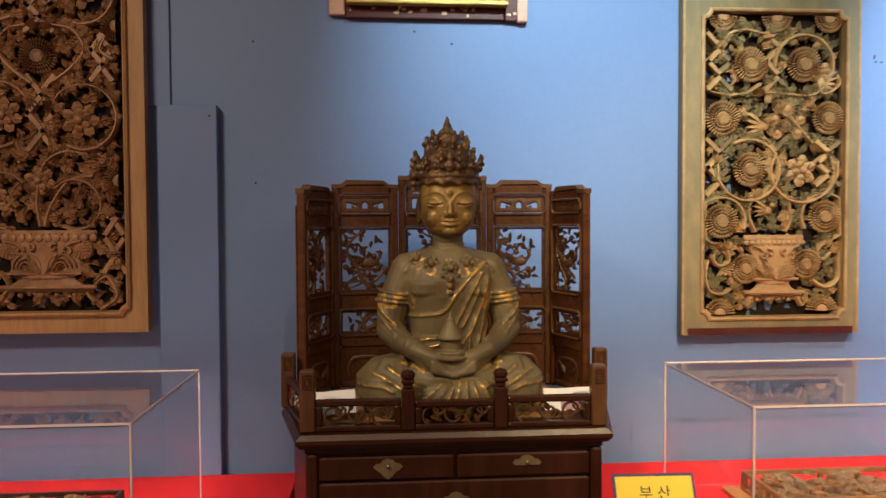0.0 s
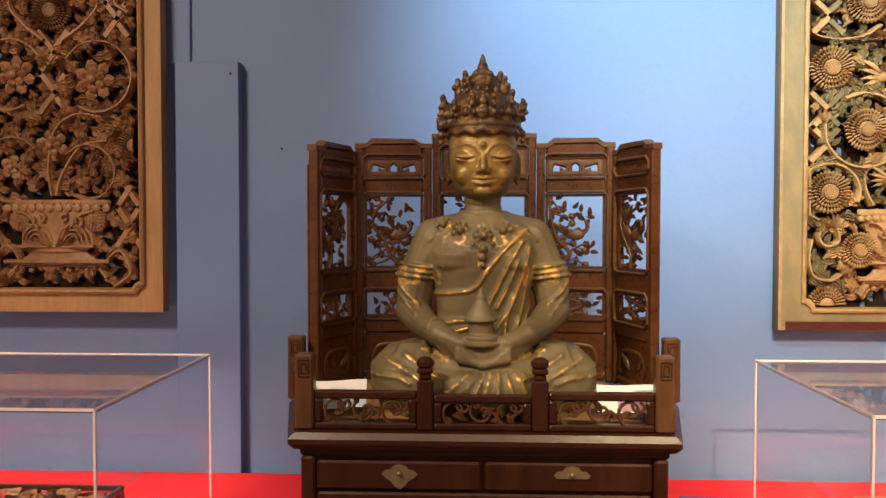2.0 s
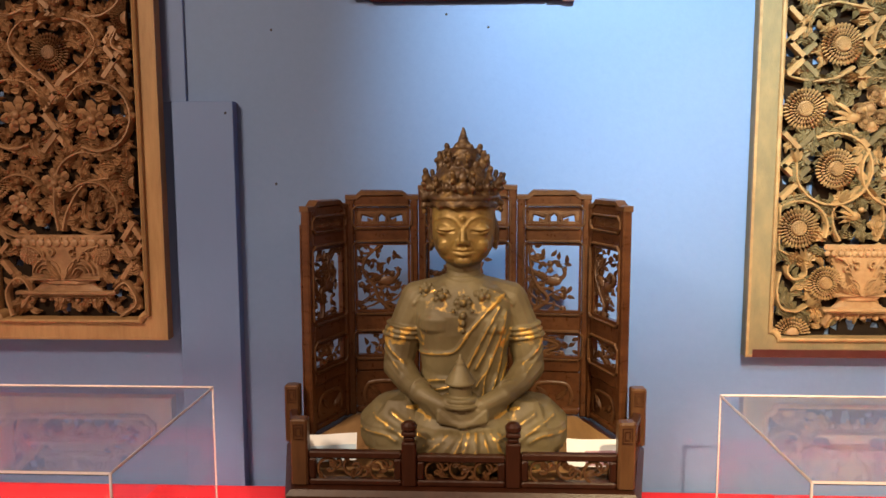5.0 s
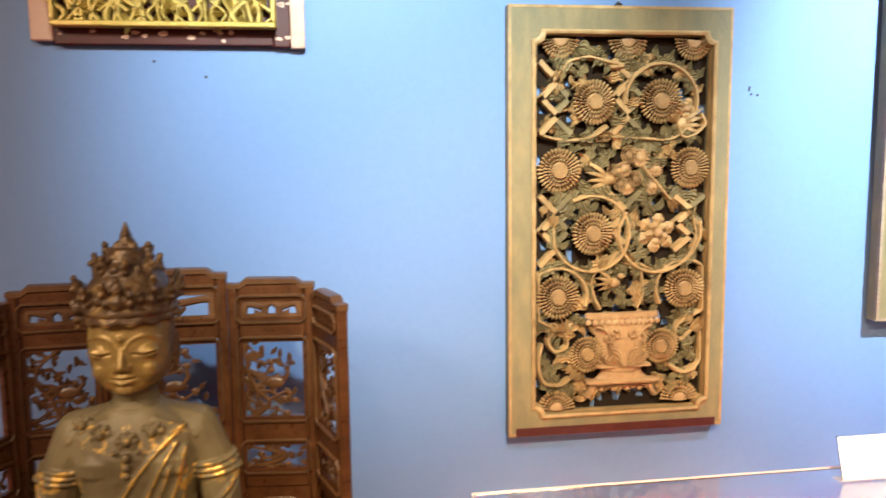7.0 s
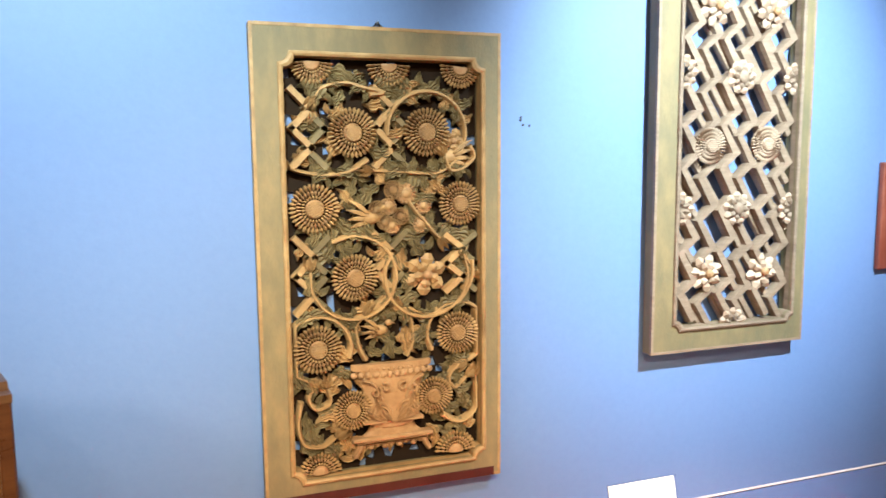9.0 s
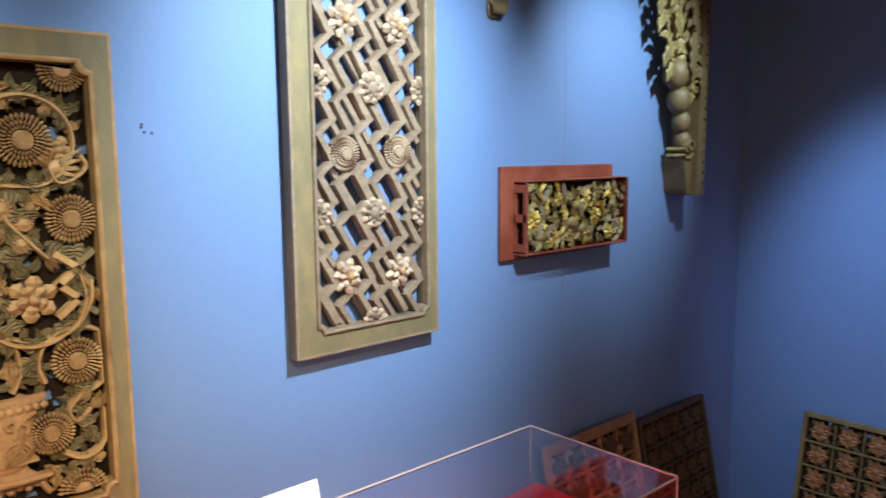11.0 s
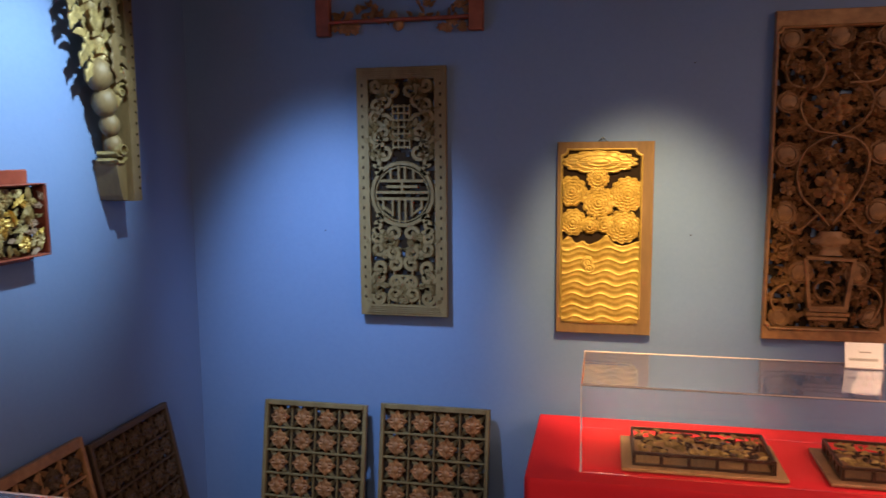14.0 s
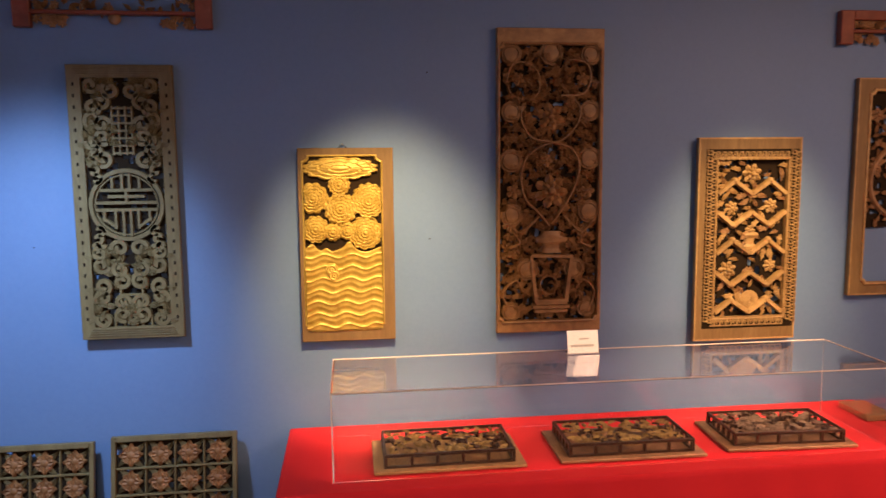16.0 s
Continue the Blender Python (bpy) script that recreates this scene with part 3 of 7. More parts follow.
SUN_STEMS = [ring_stem(397, 245, 88, 175, 440, 10, 6) + [(330, 332), (276, 330)], [(270, 165), (300, 160), (262, 150), (215, 140), (170, 152), (155, 170)],
             [(265, 305), (225, 330), (170, 338), (120, 330), (100, 322)], [(500, 275), (512, 300), (485, 325), (455, 330), (440, 300)],
             [(345, 368), (362, 408), (395, 450), (425, 485)], ring_stem(230, 565, 92, -120, 190, 11, 4), ring_stem(394, 568, 95, 215, -25, 9, 6) + [(505, 560)],
             [(505, 540), (500, 590), (465, 640), (400, 660), (340, 640)], ring_stem(147, 722, 72, 20, -250, 10, 2), ring_stem(467, 710, 72, 150, 430, 10, 2),
             [(150, 792), (125, 830), (140, 858), (170, 846), (165, 812)], [(108, 840), (100, 890), (112, 935), (150, 945), (180, 930)],
             [(470, 785), (445, 815), (460, 842), (490, 820)], [(430, 905), (465, 925), (500, 915), (518, 880), (512, 820)],
             [(252, 755), (238, 725), (232, 680), (250, 655)], [(345, 755), (362, 715), (355, 660), (335, 640)]]
rp = carved_panel("carved_flower_panel", on_north(1.097, 2.341, 0.004), 0.65, 1.215, 0.044, (0.078, 0.058, 0.064, 0.078), 0.028, WOOD_GREEN, CARVE_TAN,
                  "pierced wooden panel of sunflowers over a pot, faded green frame")
flower_vase_panel(rp, U, V,
    [(232, 247, 53), (397, 245, 53), (147, 410, 53), (475, 407, 50), (230, 565, 52), (147, 722, 53), (467, 710, 50), (320, 373, 22), (283, 415, 20), (335, 432, 20), (300, 444, 18), (220, 868, 45), (407, 854, 45)],
    [(150, 98, 46, 180, 360), (315, 98, 48, 180, 360), (478, 100, 46, 170, 360), (145, 1008, 48, 0, 180), (462, 1000, 50, 0, 180)],
    [(394, 568, 48, 5), (460, 265, 30, 4)],
    [(140, 320, 80, 165, 4, 1), (318, 320, 80, 170, 4, 1), (140, 640, 80, 165, 4, 1), (312, 640, 80, 170, 4, 1), (478, 610, 80, 130, 4, 1)],
    SUN_STEMS,
    (220, 400, 765, 1000), 11, (CARVE_TAN, CARVE_PINK, CARVE_GREEN, CARVE_TAN, DARK_WOOD_SHADE, CARVE_PINK), (0.095, 0.575, -1.135, -0.095), 115)
carved_bird(rp, U(268), V(432), 0.075, 1)
carved_bird(rp, U(455), V(300), 0.07, -1)
carved_bird(rp, U(285), V(690), 0.06, 1)
lotus_bouquet(rp, U(350), V(425), 0.05)
pot_with_stand(rp, U(311), V(765), U(403) - U(311), V(765) - V(915), (CARVE_PINK, DARK_WOOD_SHADE))
hang_hook(rp, 0.325)
g = Geo()
g.box(0.02, 0.63, -1.2148, -1.190, 0.0445, 0.046, 0, 0.0006)
part("bare_red_strip", g, MAROON, rp, "maroon strip of the lower frame")

lp = carved_panel("carved_flower_panel", on_north(-1.352, 2.392, 0.030), 0.62, 1.22, 0.042, (0.066, 0.066, 0.07, 0.07), 0.024, WOOD_BROWN, WOOD_BROWN,
                  "dark brown pierced wooden panel of flowers over a basket pot", bead=(0.016, 0.020))


def UL(x):
    return (x - 210) * 0.00156 + 0.31


def VL(y):
    return -1.22 + (617 - y) * 0.00158


flower_vase_panel(lp, UL, VL,
    [(195, 45, 38), (195, -250, 36)],
    [(352, 300, 34, 90, 270), (60, 300, 34, -90, 90), (352, -20, 34, 90, 270), (60, -20, 34, -90, 90)],
    [(120, 165, 38, 6), (275, 175, 40, 6), (190, 300, 32, 5), (120, -95, 38, 6), (275, -90, 38, 6), (195, -170, 30, 5), (110, 340, 24, 4)],
    [(195, 235, 60, 150, 4, 1), (60, 480, 50, 95, 3, 1), (340, 490, 50, 110, 3, 1), (195, -10, 60, 110, 4, 1), (80, 90, 46, 90, 3, 1), (320, 90, 46, 90, 3, 1), (195, -60, 50, 80, 3, 1)],
    [ring_stem(108, 165, 66, 60, 330, 10, 4), ring_stem(282, 170, 66, 120, -150, 10, 4), ring_stem(112, 345, 62, 70, 320, 9), ring_stem(262, 350, 52, 120, -140, 9),
     ring_stem(108, -95, 66, 60, 330, 10, 4), ring_stem(282, -90, 66, 120, -150, 10, 4), [(190, 395), (186, 340), (200, 270), (240, 240), (290, 245)], [(200, 395), (215, 350), (250, 300), (300, 290)],
     [(180, 100), (140, 70), (110, 30), (130, -10), (170, -20)], [(215, 100), (255, 70), (285, 30), (265, -10), (225, -20)], [(80, 570), (70, 520), (100, 490), (125, 520), (105, 545)],
     [(310, 570), (345, 540), (325, 500), (295, 520)], [(60, 60), (90, 40), (80, 0)], [(345, 50), (320, 30), (330, 0)], [(80, -180), (130, -200), (160, -240)], [(315, -180), (265, -200), (235, -240)]],
    (95, 305, 400, 580), 23, (CARVE_BROWN, CARVE_BROWN, CARVE_BROWN, CARVE_BROWN, DARK_WOOD_SHADE, CARVE_BROWN), (0.085, 0.535, -1.14, -0.085), 260)
pot_with_stand(lp, UL(200), VL(403), UL(303) - UL(200), VL(403) - VL(502), (CARVE_BROWN, DARK_WOOD_SHADE))
for x, a in ((130, 200), (276, -20)):
    g = Geo()
    for k in range(5):
        petal_ring(g, UL(x), VL(442), 0.006 + 0.006 * k, 0.008, 6 + 3 * k, 0.056 - 0.003 * k, 0.004, 0)
    dome(g, UL(x), VL(442), 0.036, 0.03, 0.024, 0, 14)
    part("seed_head", g, CARVE_BROWN, lp, "scaled seed head beside the pot")

# the panel of zigzag lattice
p3 = carved_panel("carved_lattice_panel", on_north(2.236, 2.70, 0.012), 0.572, 1.278, 0.044, (0.085, 0.055, 0.078, 0.075), 0.022, WOOD_GREEN, CARVE_GREY,
                  "pierced zigzag lattice panel with pale rosettes, grey-green frame")
for i in range(6):
    g = Geo()
    x, s = 0.128 + i * 0.0695, (1 if i % 2 else -1)
    k, y, pts = 0, -1.215 + (0.0 if s > 0 else 0.03), []
    while y < -0.075:
        pts.append((x - 0.026 if k % 2 else x + 0.026, y))
        y += 0.082 if k % 2 == 0 else 0.045
        k += 1
    sweep(g, pts, 0.0130, 0.004 if s > 0 else 0.010, 0.032 if s > 0 else 0.040, 0, None, 0.72)
    part("zigzag_bar", g, [CARVE_GREY], p3, "zigzag lattice bar")
for k in range(-4, 9):
    y = -1.22 + k * 0.15
    (ax, ay), (bx, by) = (0.512, y), (0.09, y + 0.62)
    t0, t1 = max(0, (-1.2 - ay) / (by - ay)), min(1, (-0.085 - ay) / (by - ay))
    if t1 - t0 > 0.05:
        g = Geo()
        sweep(g, [(ax + (bx - ax) * t0, ay + (by - ay) * t0), (ax + (bx - ax) * t1, ay + (by - ay) * t1)], 0.0115, 0.002, 0.018, 0, None, 0.75)
        part("slanting_bar", g, [CARVE_GREY], p3)
gs, gb, gh = Geo(), Geo(), Geo()
sunflower(gs, 0, 0, 0.056, 0, 0, 1)
petal_ring(gb, 0, 0, 0.038, 0.026, 9, 0.004, 0.012, 0, 0, 6.2832, 1.05)
petal_ring(gb, 0, 0, 0.025, 0.02, 8, 0.012, 0.008, 1)
dome(gb, 0, 0, 0.02, 0.012, 0.010, 1)
dome(gb, 0, 0, 0.034, -0.004, 0.012, 1)
blossom(gh, 0, 0, 0.058, 0.0, 0, 1, 6)
me_s, me_b, me_h = gs.mesh("sunflower", [CARVE_WHITE, CARVE_WHITE, CARVE_GREY, CARVE_GREY]), gb.mesh("rosette", [CARVE_WHITE, CARVE_GREY]), gh.mesh("open_blossom", [CARVE_WHITE, CARVE_PINK])
for x, y, me in ((0.195, -1.04, me_h), (0.405, -1.045, me_h), (0.30, -0.845, me_b), (0.195, -0.655, me_s), (0.405, -0.65, me_s), (0.30, -0.45, me_b), (0.20, -0.25, me_h), (0.41, -0.255, me_h),
                 ):
    o = new(me.name, me)
    o.parent = p3
    o.matrix_local = pose(x, y, 0.036, 0, 0, 360 * random.random())
gq = Geo()
petal_ring(gq, 0, 0, 0.038, 0.026, 5, 0.004, 0.012, 0, 0, 3.1416, 1.05)
petal_ring(gq, 0, 0, 0.024, 0.02, 4, 0.010, 0.008, 1, 0, 3.1416)
me_q = gq.mesh("half_rosette", [CARVE_WHITE, CARVE_GREY])
for x, y, turn in ((0.09, -0.84, -90), (0.512, -0.85, 90), (0.09, -0.44, -90), (0.512, -0.45, 90), (0.30, -0.08, 180), (0.30, -1.205, 0)):
    o = new("half_rosette", me_q)
    o.parent = p3
    o.matrix_local = pose(x, y, 0.034, 0, 0, turn)

# the wide red board with gilt carving, above the throne
plq = empty("gilt_carved_board", on_north(-0.130, 2.60, 0.004), "maroon lacquered board with a pierced gilt carving, paint chipped", "carved panel", "carved panels on the blue walls")
g = Geo()
g.box(0.055, 0.60, -0.372, 0, 0, 0.020, 0, 0.003)
part("backboard", g, MAROON, plq, "chipped maroon board")
g = Geo()
g.box(0, 0.054, -0.363, 0, 0, 0.024, 0, 0.003)
part("end_batten", g, PINKWOOD, plq, "faded pink batten")
g = Geo()
g.box(0.645, 0.682, -0.378, 0, 0, 0.024, 0, 0.003)
part("end_batten", g, PINKWOOD, plq, "faded pink batten")
g = Geo()
g.box(0.601, 0.644, -0.375, 0, 0, 0.021, 0, 0.003)
part("side_rail", g, MAROON, plq, "chipped maroon rail")
rnd = random.Random(5)
for _ in range(26):
    g = Geo()
    r = rnd.uniform(0.003, 0.009)
    cx, cy = rnd.choice(((rnd.uniform(0.07, 0.6), rnd.uniform(-0.362, -0.335)), (rnd.uniform(0.607, 0.64), rnd.uniform(-0.36, -0.03))))
    n = 7
    pts = [(cx + r * rnd.uniform(0.5, 1.2) * math.cos(6.28 * j / n) * 1.5, cy + r * rnd.uniform(0.5, 1.1) * math.sin(6.28 * j / n), 0.0216) for j in range(n)]
    g.loft([pts, [(x, y, 0.0224) for x, y, z in pts]], 0, True, True)
    part("paint_chip", g, PINKWOOD, plq, "bare chip in the paint")
g = Geo()
for b in ((0.06, 0.61, -0.332, -0.318), (0.06, 0.61, -0.03, -0.016)):
    g.box(b[0], b[1], b[2], b[3], 0.021, 0.062, 0, 0.003)
for b in ((0.06, 0.072, -0.318, -0.03), (0.598, 0.61, -0.318, -0.03)):
    g.box(b[0], b[1], b[2], b[3], 0.021, 0.062, 0, 0.003)
part("gilt_moulding", g, GILT, plq, "gilt moulding")
for i in range(46):
    x = 0.085 + 0.5 * (i % 23) / 22
    y = -0.27 + 0.13 * (i // 23) + rnd.uniform(-0.03, 0.03)
    g = Geo()
    leaf(g, x, y, rnd.uniform(0, 6.28), rnd.uniform(0.05, 0.08), rnd.uniform(0.008, 0.015), 0.036, 0.012, 0, rnd.uniform(-1.6, 1.6))
    sweep(g, catmull([(x, y), (x + rnd.uniform(-0.03, 0.03), y + 0.025), (x + rnd.uniform(-0.05, 0.05), y + 0.05)], 5), 0.006, 0.03, 0.05)
    part("gilt_leaf", g, GILT, plq)
for i in range(28):
    x = 0.08 + i * 0.0187
    g = Geo()
    sweep(g, catmull([(x, -0.318), (x + rnd.uniform(-0.018, 0.018), -0.295), (x + rnd.uniform(-0.03, 0.03), -0.265)], 4), rnd.uniform(0.004, 0.009), 0.028, 0.052)
    part("gilt_stalk", g, GILT, plq)

# the red box carving
red = empty("red_carved_box", on_north(3.165, 1.99, 0.003), "red lacquered board with a boxed gilt carving in front", "carved panel", "carved panels on the blue walls")
g = Geo()
g.box(0, 0.715, -0.365, 0, 0, 0.022, 0, 0.004)
part("backboard", g, RED_LACQUER, red)
BX0, BX1, BY0, BY1, BZ = 0.065, 0.735, -0.345, -0.055, 0.085
for nm, b in (("box_rail", (BX0, BX1, BY0, BY0 + 0.008, 0.0225, BZ)), ("box_rail", (BX0, BX1, BY1 - 0.008, BY1, 0.0225, BZ)), ("box_end", (BX1 - 0.008, BX1, BY0 + 0.0085, BY1 - 0.0085, 0.0225, BZ))):
    g = Geo()
    g.box(*b, 0, 0.003)
    part(nm, g, RED_LACQUER, red)
g = Geo()
for b in ((BY0 + 0.0145, BY0 + 0.045), (-0.215, -0.185), (BY1 - 0.045, BY1 - 0.0145)):
    g.box(BX0, BX0 + 0.016, b[0], b[1], 0.0225, BZ)
g.box(BX0, BX0 + 0.016, BY0 + 0.045, BY1 - 0.045, 0.0225, 0.03)
g.box(BX0, BX0 + 0.016, BY0 + 0.045, BY1 - 0.045, BZ - 0.012, BZ)
part("box_end", g, RED_LACQUER, red, "pierced box end")
g = Geo()
for b in ((BX0 + 0.001, BX1 - 0.001, BY0 + 0.001, BY0 + 0.006), (BX0 + 0.001, BX1 - 0.001, BY1 - 0.006, BY1 - 0.001), (BX0 + 0.001, BX0 + 0.012, BY0 + 0.0065, BY1 - 0.0065), (BX1 - 0.006, BX1 - 0.001, BY0 + 0.0065, BY1 - 0.0065)):
    g.box(*b, BZ + 0.0005, BZ + 0.006, 0, 0.002)
part("box_edging", g, RED_LACQUER, red, "rubbed red edging")
pierced_ground(red, BX0 + 0.017, BX1 - 0.015, BY0 + 0.015, BY1 - 0.015, DARK_WOOD_SHADE, 90, 0.05, 0.024, 0.03, 0.036)
rnd = random.Random(9)
g = Geo()
taken = []
for _ in range(13):
    x, y = rnd.uniform(BX0 + 0.05, BX1 - 0.05), rnd.uniform(BY0 + 0.04, BY1 - 0.04)
    blossom(g, x, y, rnd.uniform(0.026, 0.042), 0.074, 2, 2, 5, rnd.random())
for _ in range(5):
    x, y = rnd.uniform(BX0 + 0.1, BX1 - 0.1), rnd.uniform(BY0 + 0.06, BY1 - 0.1)
    ball(g, x, y, 0.074, 0.03, 0, 10, (1.3, 0.8, 0.5))
    for k in range(4):
        sweep(g, catmull([(x + (k - 1.5) * 0.016, y - 0.01), (x + (k - 1.5) * 0.02, y - 0.035), (x + (k - 1.5) * 0.02 + 0.008, y - 0.05)], 4), 0.005, 0.06, 0.078)
leaf_fill(g, rnd, BX0 + 0.03, BX1 - 0.03, BY0 + 0.025, BY1 - 0.025, taken, 120, 0.062, 0.072, [0, 0, 1, 2], 30)
for _ in range(30):
    x, y = rnd.uniform(BX0 + 0.03, BX1 - 0.03), rnd.uniform(BY0 + 0.03, BY1 - 0.03)
    a = rnd.uniform(0, 6.28)
    sweep(g, spiral(x, y, 0.022, 0.008, a, a + 3.5), 0.004, 0.05, 0.07, 1)
part("pierced_carving", g, [GILT_DULL, CARVE_GREY, GILT], red, "blackened gilt figures and foliage")

WOOD_AGED = material("aged_olive_brown_wood", [(0.11, 0.06, 0.022), (0.165, 0.094, 0.038), (0.23, 0.14, 0.062)], 0.6, 0, 9, (7, 1, 7), 2.5, 0.25)

# ---- the gilt corner bracket, the hanging tip and the upper red pieces ----
brk = empty("gilt_corner_bracket", on_north(4.24, 2.95, 0.004), "carved bracket of foliage with faded gilding on a studded batten", "carved bracket")
g = Geo()
sweep(g, [(0.172, -1.118), (0.180, 0.15)], 0.034, 0, 0.148, 0, None, 0.93)
part("batten", g, OLIVE, brk, "olive wooden batten")
stud = Geo()
dome(stud, 0, 0, 0.006, 0, 0.005, 0, 8)
stud_me = stud.mesh("stud", DARK_WOOD_SHADE)
for i in range(24):
    o = new("stud", stud_me)
    o.parent = brk
    o.matrix_local = pose(0.190, -1.06 + i * 0.05, 0.149)
rnd = random.Random(31)
for k in range(9):
    g = Geo()
    y, x = -0.52 + k * 0.075, 0.030 - 0.021 * k
    for q in range(4):
        acanthus(g, x + 0.05 * q - 0.02, y + 0.02 * (q % 2), 4.2 + 0.28 * q + rnd.uniform(-0.2, 0.2), rnd.uniform(0.11, 0.15), rnd.choice((-1, 1)), 0.09 + 0.03 * (q % 3), (0, 0, 1, 0)[q])
    ball(g, x + 0.02, y + 0.03, 0.085, 0.052, 0, 14, (0.9, 1.4, 0.9))
    part("carved_tuft", g, [GILT_DULL, OLIVE], brk, "bulging carved leaves with rubbed gilding", True)
for k in range(7):
    g = Geo()
    sweep(g, spiral(0.10, -0.62 + k * 0.10, 0.034, 0.010, 1.2, 7.0, 16), 0.009, 0.10, 0.152, 0, 0.006)
    leaf(g, 0.12, -0.60 + k * 0.10, 4.4, 0.10, 0.020, 0.12, 0.016, 0, 0.8)
    part("carved_curl", g, [GILT_DULL], brk, "rubbed gilt curl")
for y, r, x in ((-0.86, 0.044, 0.102), (-0.77, 0.048, 0.085), (-0.67, 0.060, 0.060), (-0.55, 0.066, 0.03)):
    g = Geo()
    ball(g, x, y, 0.085, r, 0, 16, (0.95, 1.2, 0.95))
    part("carved_bulb", g, [OLIVE], brk, "smooth carved bulb", True)
g = Geo()
g.loft([[(0.070 + a, y, 0.0), (0.137, y, 0.0), (0.137, y, 0.118), (0.070 + a, y, 0.118)] for y, a in ((-1.112, 0.034), (-1.09, 0.026), (-0.96, 0.0), (-0.93, 0.008))], 0, True, True)
part("foot_block", g, OLIVE, brk, "plain block at the foot")
g = Geo()
for y in (-0.925, -0.895):
    sweep(g, catmull([(0.055, y), (0.08, y - 0.014), (0.11, y - 0.012), (0.137, y + 0.006)], 5), 0.008, 0.03, 0.130, 0)
sweep(g, spiral(0.10, -0.885, 0.03, 0.012, 0, 6, 14), 0.007, 0.08, 0.138, 0)
part("carved_collar", g, GILT_DULL, brk, "rubbed gilt collar")

tip = empty("hanging_carved_drop", on_north(3.134, 2.545, 0.004), "small dark carved wooden drop hanging on the wall", "carved drop")
g = Geo()
relief_vase(g, 0, [(-0.012, 0.012), (-0.004, 0.024), (0.02, 0.03), (0.05, 0.026), (0.08, 0.034), (0.2, 0.036)], 0.001, 0.04)
for i in range(6):
    leaf(g, (i - 2.5) * 0.01, 0.0, 1.57 + (i - 2.5) * -0.1, 0.06, 0.008, 0.034, 0.006)
part("drop", g, OLIVE, tip)


def red_shelf(m, w, h, label):
    """A red carved rail with a cut lower edge."""
    ob = empty("red_carved_rail", m, label, "carved rail", "red carved rails on the end wall")
    g = Geo()
    for b in ((0, 0.075, 0, h), (w - 0.075, w, 0, h), (0.0755, w - 0.0755, h - 0.05, h), (0.0755, w - 0.0755, 0.06, 0.078)):
        g.box(b[0], b[1], b[2], b[3], 0, 0.045, 0, 0.004)
    part("rail_frame", g, RED_LACQUER, ob)
    g = Geo()
    rn = random.Random(int(w * 100))
    for i in range(46):
        x, y = rn.uniform(0.08, w - 0.08), rn.uniform(0.07, min(h - 0.05, 0.15))
        if rn.random() < 0.4:
            blossom(g, x, y, 0.022, 0.022, 0, 0, 5, rn.random())
        else:
            leaf(g, x, y, rn.uniform(0, 6.28), 0.045, 0.010, 0.02, 0.01, 0, rn.uniform(-1, 1))
    for s in (0, 1):
        for i in range(9):
            x = rn.uniform(0.085, 0.23)
            blossom(g, (w - x) if s else x, rn.uniform(0.015, 0.055), 0.022, 0.02, 0, 0, 5, rn.random())
    dome(g, w / 2, 0.045, 0.03, 0.02, 0.02)
    tagged(part("carved_frieze", g, CARVE_BROWN, ob), "brown carved foliage frieze", "", "", "stuff")
    return ob


red_shelf(on_east(1.838, 2.65, 0.004), 0.885, 0.27, "red lacquered carved rail with a stepped lower edge")
red_shelf(on_east(-2.247, 2.612, 0.004), 0.62, 0.175, "small red carved rail beside the end of the wall")

# ---- panels on the end wall ----
sh = empty("fretwork_panel", on_east(1.622, 2.482, 0.022), "olive wooden fretwork panel with a round longevity sign", "carved panel", "carved panels on the blue walls")
SW, SHH = 0.478, 1.305
part("frame", frame_geo(SW, SHH, 0.03, 0.062, 0.062, 0.06, 0.06, 0.004), OLIVE, sh)
g = Geo()
cx, cy, cr = SW / 2, -0.655, 0.163
sweep(g, spiral(cx, cy, cr, cr, 0, 6.2832, 40), 0.011, 0.006, 0.03, 0, None, 0.8)
sweep(g, spiral(cx, cy, cr - 0.02, cr - 0.02, 0, 6.2832, 36), 0.004, 0.006, 0.026, 0, None, 0.8)
for dy, hw in ((0.070, 0.118), (0.010, 0.142), (-0.024, 0.142), (0.040, 0.085)):
    sweep(g, [(cx - hw, cy + dy), (cx + hw, cy + dy)], 0.0080, 0.006, 0.030, 0, None, 0.8)
sweep(g, [(cx, cy + 0.010), (cx, cy + 0.070)], 0.0080, 0.0055, 0.0295, 0, None, 0.8)
for dx, y0, y1 in ((0.017, 0.075, 0.15), (0.017, -0.15, -0.03), (0.052, -0.115, -0.03), (0.062, 0.078, 0.128), (0.104, -0.08, -0.030)):
    for s in (-1, 1):
        sweep(g, [(cx + s * dx, cy + y0), (cx + s * dx, cy + y1)], 0.0072, 0.0058, 0.0298, 0, None, 0.8)
for s in (-1, 1):
    sweep(g, [(cx + s * 0.05, cy - 0.108), (cx + s * 0.112, cy - 0.062)], 0.0075, 0.006, 0.030, 0, None, 0.8)
part("longevity_roundel", g, OLIVE, sh, "round lucky sign of straight bars")
